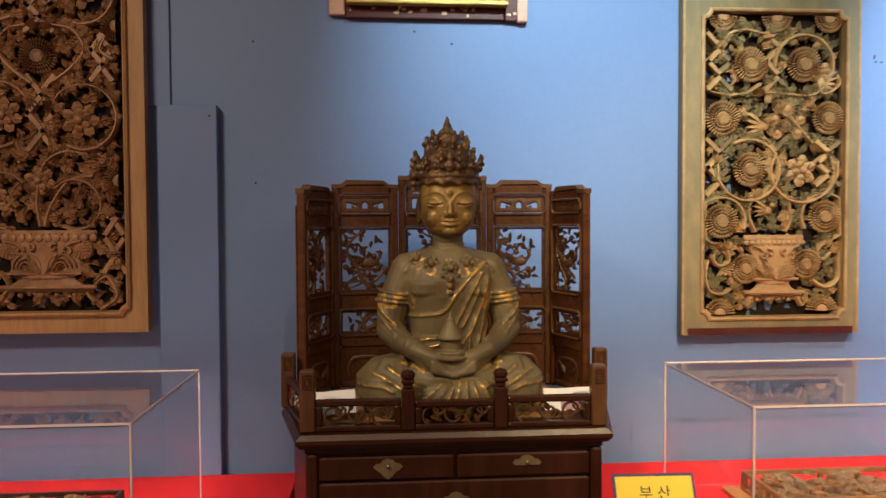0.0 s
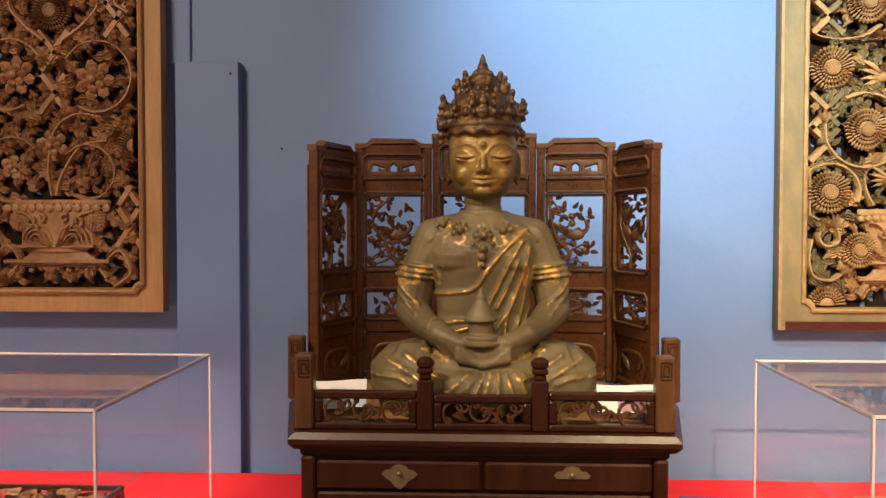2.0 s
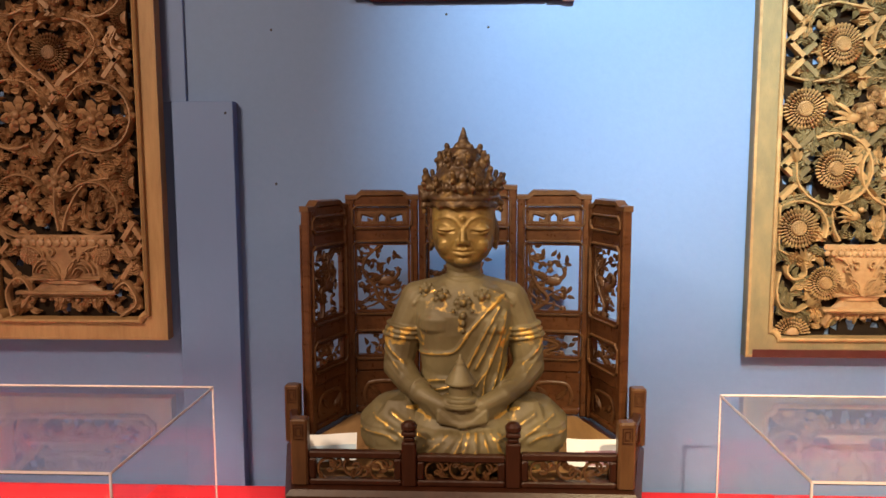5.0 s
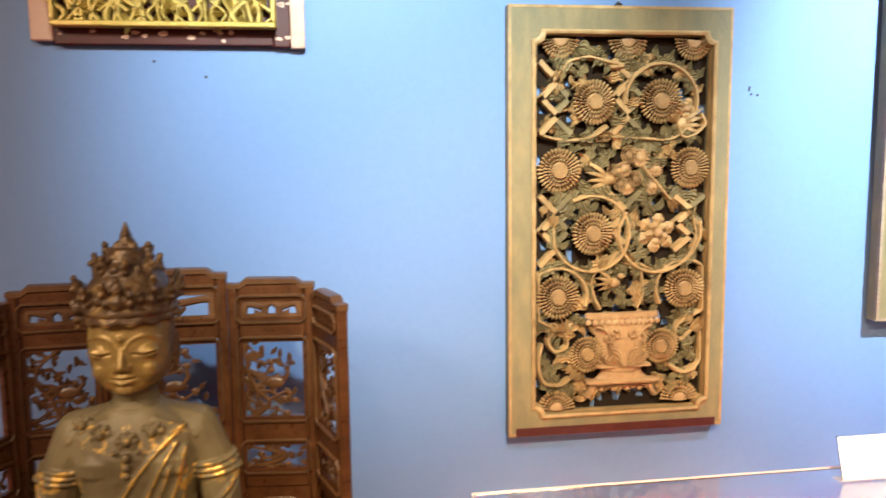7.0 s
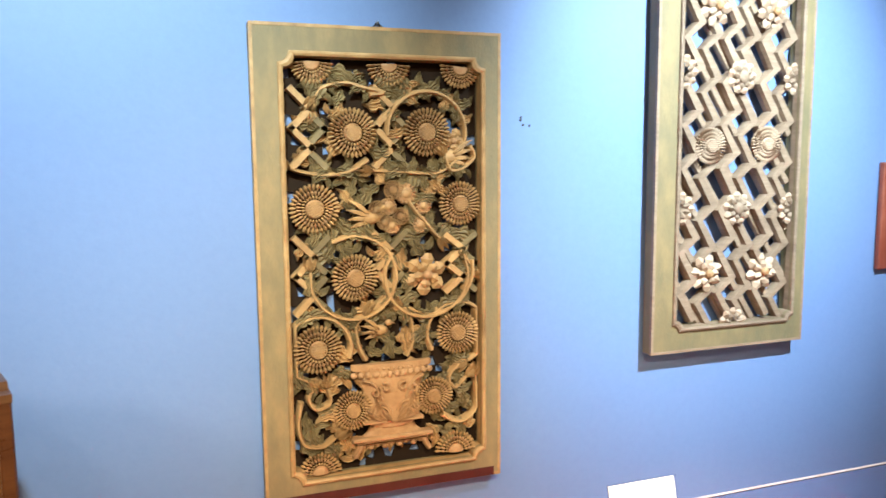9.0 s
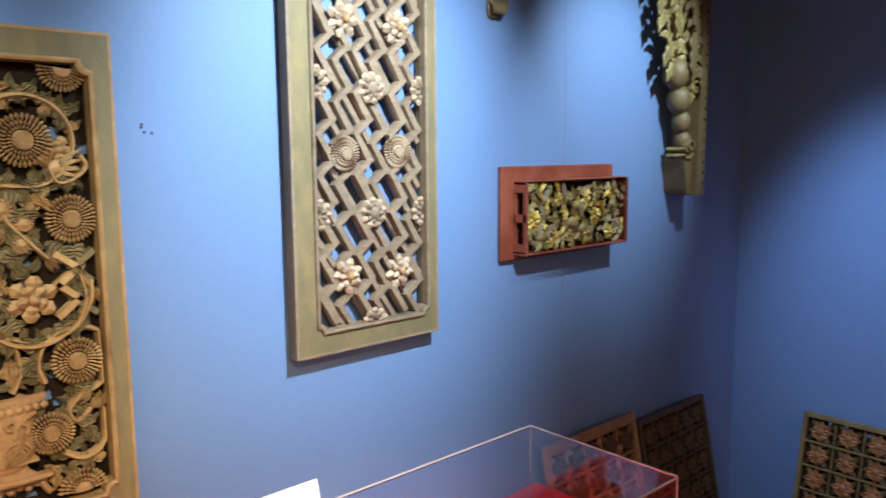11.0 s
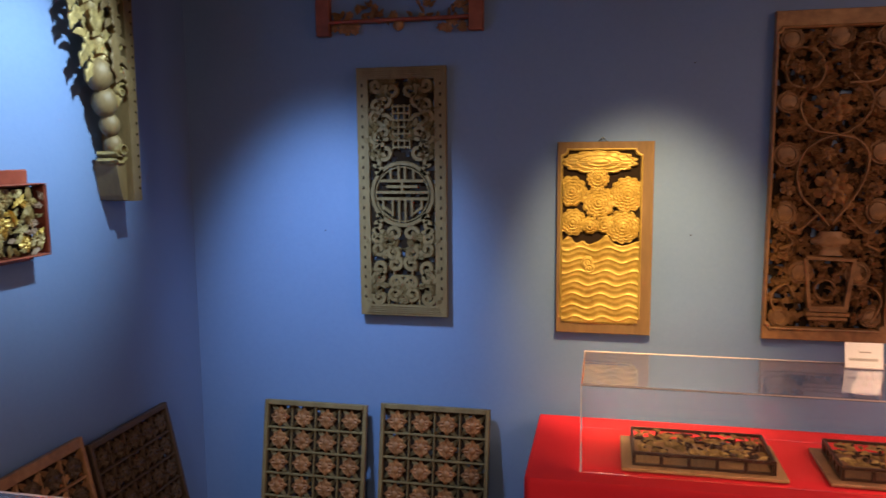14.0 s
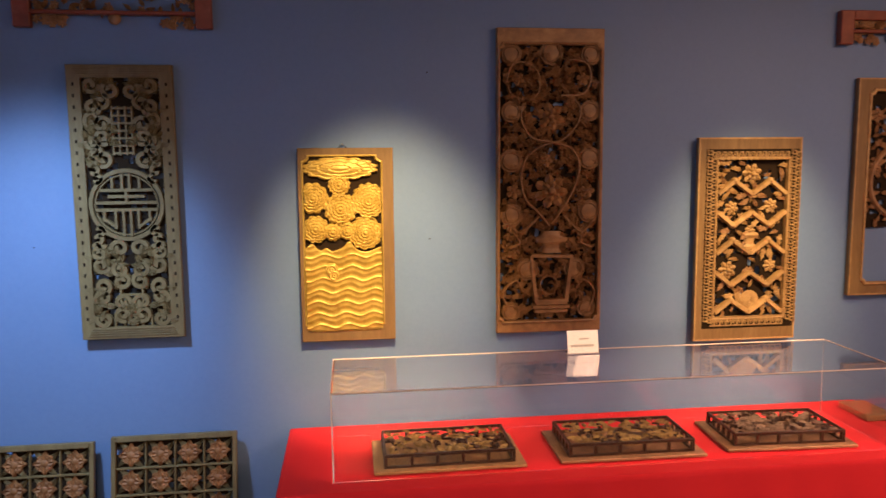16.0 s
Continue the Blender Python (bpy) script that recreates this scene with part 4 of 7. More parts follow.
for s in (-1, 1):
    for k, y in enumerate((-0.105, -0.185, -0.265, -0.345, -0.425, -0.875, -0.955, -1.035, -1.115, -1.195)):
        for j, x in enumerate((0.045, 0.132)):
            d = 1 if (j + k) % 2 else -1
            if -0.43 < y < -0.18 and j == 0:
                x = 0.092
            g = Geo()
            a = 0.8 + k * 1.1 + j * 2.3
            pts = spiral(x, y + 0.012 * d, 0.039, 0.009, a, a + d * 7.2, 18)
            sweep(g, [(cx + s * p, q) for p, q in pts], 0.0110, 0.004, 0.030, 0, 0.0125, 0.8)
            ex, ey = pts[0]
            for turn in (0.7, -0.5):
                b = a - d * 1.4 + turn
                leaf(g, cx + s * ex, ey, b if s > 0 else math.pi - b, 0.064, 0.0180, 0.016, 0.011, 0, s * d * 1.2)
            leaf(g, cx + s * (x + 0.03), y - 0.03, (1.0 if s > 0 else 2.14) + 0.5 * d * s, 0.064, 0.0165, 0.016, 0.011, 0, -s * d * 1.2)
            part("scroll", g, OLIVE, sh, "flat carved scroll")
    for q in (0.2, 0.6, 1.0):
        for up in (-1, 1):
            g = Geo()
            x, y = 0.172 - 0.1 * (1 - q) * 0.3, -0.655 + up * (0.10 + 0.10 * q)
            sweep(g, [(cx + s * p, w) for p, w in spiral(x - 0.02, y, 0.026, 0.008, up * 1.2, up * 1.2 + up * 5, 12)], 0.0100, 0.004, 0.030, 0, 0.0115, 0.8)
            part("scroll", g, OLIVE, sh, "flat carved scroll")
g = Geo()
for y in (-0.2, -0.235, -0.27, -0.305, -0.34, -0.375, -0.41):
    sweep(g, [(cx - 0.045, y), (cx + 0.045, y)], 0.0055, 0.008, 0.028, 0, None, 0.8)
for x in (-0.045, -0.016, 0.016, 0.045):
    sweep(g, [(cx + x, -0.19), (cx + x, -0.42)], 0.005, 0.008, 0.027, 0, None, 0.8)
for y in (-1.09, -1.115, -1.14):
    sweep(g, [(cx - 0.036, y), (cx + 0.036, y)], 0.0045, 0.008, 0.027, 0, None, 0.8)
sweep(g, catmull([(cx - 0.05, -1.06), (cx - 0.048, -1.13), (cx, -1.19), (cx + 0.048, -1.13), (cx + 0.05, -1.06)], 6), 0.006, 0.008, 0.028, 0, None, 0.8)
for s in (-1, 1):
    for x in (0.04, 0.085, 0.13):
        sweep(g, [(cx + s * x, -0.06), (cx + s * x, -0.10)], 0.006, 0.006, 0.022, 0, None, 0.8)
        sweep(g, [(cx + s * x, -1.19), (cx + s * x, -1.247)], 0.006, 0.006, 0.022, 0, None, 0.8)
part("scroll_fretwork", g, OLIVE, sh, "flat scrolling fretwork")
pierced_ground(sh, 0.05, SW - 0.05, -SHH + 0.05, -0.05, DARK_WOOD_SHADE, 12, 0.25)
for i in range(4):
    for s, y0 in ((1, -0.012), (1, -SHH + 0.018)):
        g = Geo()
        y = y0 - 0.011 * i if y0 > -0.5 else y0 + 0.011 * i
        g.box(0.03 + 0.006 * i, SW - 0.03 - 0.006 * i, y - 0.0025, y + 0.0025, 0.0301, 0.0345, 0, 0.001)
        part("line_moulding", g, OLIVE, sh)
# Small dark tabs laid on the frame, for the shade inside slots.
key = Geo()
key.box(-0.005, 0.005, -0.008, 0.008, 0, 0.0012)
key_me = key.mesh("cut_slot", DARK_WOOD_SHADE)
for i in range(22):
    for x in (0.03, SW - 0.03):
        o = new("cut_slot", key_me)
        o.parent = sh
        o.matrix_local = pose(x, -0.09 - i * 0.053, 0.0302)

gold = empty("gilt_cloud_and_wave_panel", on_east(0.578, 2.09, 0.018), "gilt relief panel of round clouds above waves", "carved panel", "carved panels on the blue walls")
GW, GH = 0.468, 0.967
# Backboard near-black, as the shade in the gaps between clouds.
g = Geo()
g.box(0, GW, -GH, 0, 0, 0.018, 0, 0.003)
part("backboard", g, DARK_WOOD_SHADE, gold)
fg = frame_geo(GW, GH, 0.026, 0.026, 0.062, 0.06, 0.042, 0.03)
part("frame", fg, WOOD_AGED, gold, "", False, pose(0, 0, 0.0005))
bg = bead_geo(GW, GH, 0.026, 0.026, 0.062, 0.06, 0.042, 0.03, 0.009, 0.007)
part("inner_moulding", bg, GILT, gold)
CLOUDS = [(0.07, -0.245, 0.078), (0.205, -0.30, 0.082), (0.345, -0.26, 0.088), (0.08, -0.40, 0.068), (0.325, -0.42, 0.085), (0.20, -0.18, 0.055), (0.165, -0.415, 0.045), (0.235, -0.41, 0.045)]
x = np.linspace(0.028, GW - 0.064, 170)
y = np.linspace(-GH + 0.062, -0.044, 360)
gx, gy = np.meshgrid(x, y)
hh = np.full_like(gx, -0.02)
for i, (a, b, r) in enumerate(CLOUDS):
    ang = np.arctan2(gy - b, gx - a)
    rr = np.hypot(gx - a, gy - b) * (1.13 - 0.13 * np.abs(np.sin(ang * (5 + i % 3) + i + 9 * np.floor(np.hypot(gx - a, gy - b) * 62))))
    k = np.where(rr < r, 0.010 + 0.014 * (1 - rr / r) + 0.012 * (1 - np.mod(rr * 62, 1.0)) ** 0.7, -0.02)
    hh = np.maximum(hh, k)
tx, ty = (gx - 0.205) / 0.185, (gy + 0.10) / 0.056
band = np.hypot(tx, ty) * (1.1 - 0.12 * np.abs(np.sin(np.arctan2(ty, tx) * 7)))
hh = np.maximum(hh, np.where(band < 1, 0.014 + 0.010 * (1 - band) + 0.007 * (1 - np.mod(band * 3.4, 1.0)), -0.02))
line = -0.505 + 0.012 * np.sin(gx * 34) + 0.02 * np.exp(-(((gx - 0.13) / 0.02) ** 2)) + 0.03 * np.exp(-(((gx - 0.245) / 0.022) ** 2)) + 0.022 * np.exp(-(((gx - 0.06) / 0.02) ** 2))
phase = (gy + 0.010 * np.sin(gx * 46 + 0.9 * np.sin(gy * 14))) * 17
step = np.mod(phase, 1.0)
wave = 0.014 + 0.012 * step + 0.0014 * np.cos(step * 12.57) + 0.002 * np.sin(gx * 22 + gy * 9)
hh = np.where(gy < line, wave, hh)
for a, b, r in ((0.155, -0.60, 0.03), (0.165, -0.63, 0.024)):
    rr = np.hypot(gx - a, gy - b)
    hh = np.where(rr < r, 0.024 + 0.006 * np.abs(np.sin(rr * 240)), hh)
g = Geo()
ny, nx = gx.shape
g.v = [(float(p), float(q), 0.018 + max(0.0006, float(r))) for p, q, r in zip(gx.ravel(), gy.ravel(), hh.ravel())]
g.f = [(j * nx + i, j * nx + i + 1, (j + 1) * nx + i + 1, (j + 1) * nx + i) for j in range(ny - 1) for i in range(nx - 1)]
# Lowest faces take the near-black material: gap shade put into the colour.
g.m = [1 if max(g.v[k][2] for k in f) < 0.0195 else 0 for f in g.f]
part("cloud_and_wave_relief", g, [GILT, DARK_WOOD_SHADE], gold, "gilt relief of clouds and waves", True)
hang_hook(gold, 0.22, 0.025)

vp = carved_panel("carved_vine_panel", on_east(-0.415, 2.676, 0.004), 0.552, 1.545, 0.038, (0.016, 0.022, 0.062, 0.082), 0.022, CARVE_RED, CARVE_RED,
                  "tall reddish brown pierced panel of vines over a vase")


def UV(x):
    return (x - 119) * 0.00210


def VV(y):
    return -(y - 31) * 0.00209


VINES = [[(250, 505), (220, 470), (190, 440), (178, 390), (190, 340), (230, 310), (280, 295), (315, 260), (325, 220), (300, 190), (275, 160), (270, 120)],
         [(255, 500), (290, 450), (315, 400), (322, 350), (300, 315), (250, 300), (205, 290), (180, 250), (185, 210), (215, 190), (225, 150), (200, 115), (160, 115), (145, 150), (155, 188), (185, 200)],
         [(275, 190), (330, 185), (350, 150), (340, 115), (300, 105), (282, 130)], [(225, 480), (180, 520), (150, 500), (140, 470)], [(285, 480), (330, 520), (360, 490)],
         [(150, 720), (135, 670), (165, 640), (185, 670)], [(350, 720), (365, 670), (335, 640), (315, 670)], [(150, 560), (175, 545), (160, 520)], [(355, 560), (330, 545), (345, 520)],
         ring_stem(250, 650, 26, 60, 400, 9, -8)]
flower_vase_panel(vp, UV, VV, [], [], [(253, 420, 42, 6), (250, 240, 34, 5), (170, 150, 16, 4), (330, 150, 16, 4), (160, 420, 18, 4), (345, 420, 18, 4), (240, 345, 16, 4), (150, 500, 18, 4)], [],
    VINES, (205, 310, 520, 700), 41, (CARVE_RED, CARVE_RED, CARVE_RED, CARVE_RED, DARK_WOOD_SHADE, CARVE_RED), (0.03, 0.522, -1.475, -0.09), 420)
disc_me = {}
for x, y, r in ((153, 92, 24), (252, 88, 28), (358, 92, 24), (150, 228, 24), (362, 225, 24), (152, 345, 27), (358, 340, 27), (155, 478, 27), (352, 470, 27), (196, 612, 26), (314, 612, 26), (155, 718, 22), (345, 712, 22)):
    if r not in disc_me:
        g = Geo()
        R = UV(r) - UV(0)
        dome(g, 0, 0, R, 0, 0.012, 0, 22)
        sweep(g, spiral(0, 0, R * 0.74, R * 0.74, 0, 6.2832, 22), 0.0032, 0, 0.017)
        sweep(g, spiral(0, 0, R * 0.98, R * 0.98, 0, 6.2832, 22), 0.0042, -0.016, 0.010)
        disc_me[r] = g.mesh("disc_flower", CARVE_RED)
    o = new("disc_flower", disc_me[r])
    o.parent = vp
    o.matrix_local = pose(min(max(UV(x), 0.074), 0.484), VV(y), 0.026)
g = Geo()
vx = UV(256)
sweep(g, [(vx - 0.108, VV(578)), (vx - 0.082, VV(692)), (vx + 0.078, VV(692)), (vx + 0.104, VV(582)), (vx - 0.108, VV(578))], 0.011, 0.012, 0.046, 0, None, 0.7)
relief_vase(g, vx, [(VV(572), 0.06), (VV(560), 0.05), (VV(552), 0.05), (VV(545), 0.088), (VV(536), 0.09), (VV(528), 0.06), (VV(518), 0.05)], 0.02, 0.026)
for yy, hw in ((698, 0.085), (708, 0.098), (718, 0.088)):
    g.box(vx - hw, vx + hw, VV(yy) - 0.008, VV(yy) + 0.008, 0.012, 0.042, 0, 0.002)
part("vase", g, CARVE_RED, vp, "carved vase with an open body")

fr = carved_panel("key_fret_panel", on_east(-1.478, 2.13, 0.028), 0.572, 1.078, 0.034, (0.108, 0.075, 0.125, 0.115), 0.002, WOOD_AGED, CARVE_TAN,
                  "brown pierced panel with a key-fret border, figures and diagonal bars")
# Dark strips laid on the frame put shade between the key frets.
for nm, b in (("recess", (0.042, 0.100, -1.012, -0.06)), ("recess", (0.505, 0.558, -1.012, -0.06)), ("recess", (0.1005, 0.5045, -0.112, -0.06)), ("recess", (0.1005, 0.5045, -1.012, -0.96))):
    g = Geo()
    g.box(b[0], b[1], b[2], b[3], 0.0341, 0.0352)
    part(nm, g, DARK_WOOD_SHADE, fr, "dark strip laid in for the shaded gaps of the key fret")
seg = Geo()
for a, b in (((-0.014, -0.012), (0.010, -0.012)), ((0.010, -0.012), (0.010, 0.006)), ((0.010, 0.006), (-0.004, 0.006)), ((-0.014, -0.012), (-0.014, 0.014))):
    sweep(seg, (a, b), 0.0034, 0, 0.009, 0, None, 0.8)
seg_me = seg.mesh("key_fret", CARVE_TAN)
for i in range(27):
    for x in (0.062, 0.572 - 0.042):
        o = new("key_fret", seg_me)
        o.parent = fr
        o.matrix_local = pose(x, -0.075 - i * 0.034, 0.0345)
        o = new("key_fret", seg_me)
        o.parent = fr
        o.matrix_local = pose(x + 0.022, -0.09 - i * 0.034, 0.0345, 0, 0, 180)
for i in range(13):
    for y in (-0.085, -1.078 + 0.095):
        o = new("key_fret", seg_me)
        o.parent = fr
        o.matrix_local = pose(0.10 + i * 0.032, y, 0.0345, 0, 0, 90)
        o = new("key_fret", seg_me)
        o.parent = fr
        o.matrix_local = pose(0.10 + i * 0.032, y + (-0.018 if y > -0.5 else 0.018) + 0.0, 0.0345, 0, 0, 270)
g = Geo()
fx = 0.305
ys = (-0.115, -0.265, -0.42, -0.58, -0.74, -0.90)
for k, y in enumerate(ys[1:]):
    up = 1 if k % 2 else -1
    for s in (-1, 1):
        g = Geo()
        sweep(g, [(fx + s * 0.19, y + up * 0.03), (fx + s * 0.10, y - up * 0.04), (fx, y + up * 0.03)], 0.0125, 0.010, 0.040, 0, None, 0.75)
        dome(g, fx + s * 0.10, y - up * 0.04, 0.019, 0.020, 0.026, 0, 12)
        part("diagonal_bar", g, CARVE_TAN, fr, "angular lattice bar")
g = Geo()
rnd = random.Random(77)
taken = []
for x, y, r in ((fx, -0.19, 0.055), (fx - 0.11, -0.37, 0.04), (fx + 0.11, -0.36, 0.04), (fx - 0.12, -0.70, 0.05), (fx + 0.12, -0.68, 0.038), (fx, -0.49, 0.03)):
    blossom(g, x, y, r, 0.016, 0, 0, 6, rnd.random())
    taken.append((x, y, r * 0.8))
dome(g, fx + 0.01, -0.87, 0.058, 0.012, 0.012, 0, 22)
for i in range(5):
    sweep(g, spiral(fx + 0.01, -0.87, 0.012 + i * 0.010, 0.012 + i * 0.010, 0, 6.2832, 18), 0.0022, 0.014, 0.028 - i * 0.002)
taken.append((fx, -0.87, 0.06))
relief_vase(g, fx, [(-0.50, 0.045), (-0.515, 0.055), (-0.53, 0.03), (-0.56, 0.028), (-0.575, 0.05), (-0.59, 0.045)], 0.012, 0.022)
leaf_fill(g, rnd, 0.12, 0.485, -0.94, -0.125, taken, 90, 0.066, 0.016, [0, 0, 1])
tagged(part("pierced_relief", g, [CARVE_TAN, CARVE_BROWN], fr), "pierced flowers, beasts and symbols", "", "", "stuff")
pierced_ground(fr, 0.11, 0.495, -0.95, -0.117, DARK_WOOD_SHADE, 8, 0.12)

last = carved_panel("carved_roundel_panel", on_east(-2.372, 2.44, 0.01), 0.60, 1.17, 0.034, (0.075, 0.075, 0.07, 0.07), 0.024, WOOD_AGED, CARVE_TAN,
                    "brown pierced panel with a carved roundel at the wall's end")
g = Geo()
rnd = random.Random(3)
taken = []
sweep(g, spiral(0.30, -0.55, 0.20, 0.20, 0, 6.2832, 30), 0.014, 0.006, 0.036)
leaf_fill(g, rnd, 0.085, 0.52, -0.78, -0.085, taken, 110, 0.055, 0.016, [0])
for i in range(9):
    blossom(g, rnd.uniform(0.1, 0.5), rnd.uniform(-0.75, -0.1), 0.04, 0.02, 0, 0, 5)
part("pierced_carving", g, CARVE_BROWN, last)
pierced_ground(last, 0.076, 0.524, -0.80, -0.071, DARK_WOOD_SHADE, 9, 0.12)

# ---- lattice panels leaning in the corner ----
def lattice_panel(m, w, h, cols, rows, label, mats, top_bar=0.028):
    wood, petal, dark = mats
    ob = empty("lattice_panel", m, label, "lattice panel", "lattice panels leaning in the corner")
    for b in ((0, 0.022, 0, h), (w - 0.022, w, 0, h), (0.0225, w - 0.0225, 0, 0.022), (0.0225, w - 0.0225, h - top_bar, h)):
        g = Geo()
        g.box(b[0], b[1], b[2], b[3], 0, 0.032, 0, 0.003)
        part("frame_bar", g, wood, ob)
    pw, ph = (w - 0.044) / cols, (h - 0.022 - top_bar) / rows
    for i in range(1, cols):
        g = Geo()
        sweep(g, [(0.022 + i * pw, 0.022), (0.022 + i * pw, h - top_bar)], 0.0055, 0.002, 0.020)
        part("grid_bar", g, wood, ob)
    for j in range(1, rows):
        g = Geo()
        sweep(g, [(0.022, 0.022 + j * ph), (w - 0.022, 0.022 + j * ph)], 0.0065, 0.002, 0.024)
        part("grid_bar", g, wood, ob)
    g = Geo()
    R = min(pw, ph) / 2
    for k in range(4):
        a = math.pi / 2 * k
        leaf(g, 0, 0, a, R * 0.90, R * 0.50, 0.012, 0.010, 0, 0, 2)
        leaf(g, 0, 0, a + math.pi / 4, R * 1.36, R * 0.24, 0.006, 0.009, 1)
    dome(g, 0, 0, R * 0.34, 0.018, 0.012, 0, 10)
    me = g.mesh("lattice_flower", [petal, wood])
    for i in range(cols):
        for j in range(rows):
            o = new("lattice_flower", me)
            o.parent = ob
            o.matrix_local = pose(0.022 + (i + 0.5) * pw, 0.022 + (j + 0.5) * ph, 0.0, 0, 0, 90 * ((i * 7 + j * 3) % 4))
    pierced_ground(ob, 0.02, w - 0.02, 0.02, h - 0.02, dark, cols * 10 + rows, 0.04)
    return ob


def leaning_east(y, top, h, lean):
    """Foot on the floor, top against the east wall; local x runs south, y up the panel."""
    a = math.acos(min(1, top / h)) if lean is None else lean
    ca, sa = math.cos(a), math.sin(a)
    foot = EAST - 0.045 - h * sa
    return Matrix(((0, sa, -ca, foot), (-1, 0, 0, y), (0, ca, sa, 0.0), (0, 0, 0, 1)))


def leaning_north(x, top, h, lean, swing=0.0, off=0.045):
    a = math.acos(min(1, top / h)) if lean is None else lean
    ca, sa = math.cos(a), math.sin(a)
    foot = NORTH - off - h * sa
    return Matrix(((1, 0, 0, x), (0, sa, -ca, foot), (0, ca, sa, 0.0), (0, 0, 0, 1))) @ pose(0, 0, 0, 0, 0, swing)


RUST = material("faded_orange_carving", [(0.11, 0.042, 0.014), (0.24, 0.10, 0.035), (0.34, 0.165, 0.065)], 0.6, 0, 25, (1, 1, 1), 6, 0.3, 0.15)
LAT = (OLIVE, RUST, DARK_WOOD_SHADE)
lattice_panel(leaning_east(2.195, 0.655, 0.68, 0.19), 0.60, 0.68, 4, 5, "olive lattice panel with orange flowers, leaning on the end wall", LAT)
lattice_panel(leaning_east(1.515, 0.672, 0.70, 0.19), 0.60, 0.70, 4, 5, "olive lattice panel with orange flowers and a pale top bar", LAT)
# Wood colour lowered to put the corner's shade into these lattices.
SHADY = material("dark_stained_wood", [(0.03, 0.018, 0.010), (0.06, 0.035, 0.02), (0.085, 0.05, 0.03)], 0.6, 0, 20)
DLAT = (SHADY, SHADY, DARK_WOOD_SHADE)
lattice_panel(leaning_north(4.06, 0.72, 0.78, 0.2, 0.0), 0.60, 0.78, 5, 6, "brown lattice panel leaning in the corner, its shade put into the wood colour", DLAT)
lattice_panel(leaning_north(3.38, 0.80, 0.84, 0.2, 0.0), 0.64, 0.84, 5, 6, "brown framed lattice panel leaning behind the glass case", (CARVE_BROWN, SHADY, DARK_WOOD_SHADE), 0.045)

# ---- wall details ----
g = Geo()
g.box(-0.70, -0.506, NORTH - 0.045, NORTH - 0.0005, 0.0, 1.927, 0, 0.002)
solid("wall_board", g, BOARD, None, "blue painted board fixed to the wall", "board", "", "structure")
g = Geo()
g.box(-0.83, -0.665, NORTH - 0.012, NORTH - 0.0005, 1.9275, 3.3, 0, 0.002)
solid("wall_board", g, BOARD, None, "thin blue board above the lower board", "board", "", "structure")
g = Geo()
g.box(3.568, 3.5695, NORTH - 0.0006, NORTH + 0.001, 0.7, 3.3)
solid("wall_seam", g, CARVE_GREY, None, "thin seam between the wall boards", "seam", "", "structure")
hole = Geo()
dome(hole, 0, 0, 0.0042, 0, 0.0015, 0, 8)
hole_me = hole.mesh("nail_hole", CHARCOAL)
for m in [on_north(x, z, 0.0003) for x, z in ((-0.387, 1.668), (-0.39, 2.149), (1.829, 2.118), (1.836, 2.105), (1.856, 2.103), (1.83, 2.125), (0.29, 2.15), (0.16, 2.19))] + [on_east(y, z, 0.0003) for y, z in ((-0.074, 1.628), (-0.068, 2.46), (1.833, 1.627))] + [on_north(-0.53, 1.89, 0.0452)]:
    o = new("nail_hole", hole_me)
    o.matrix_world = m
    tagged(o, "small dark nail hole in the blue wall", "nail hole", "nail holes in the walls")

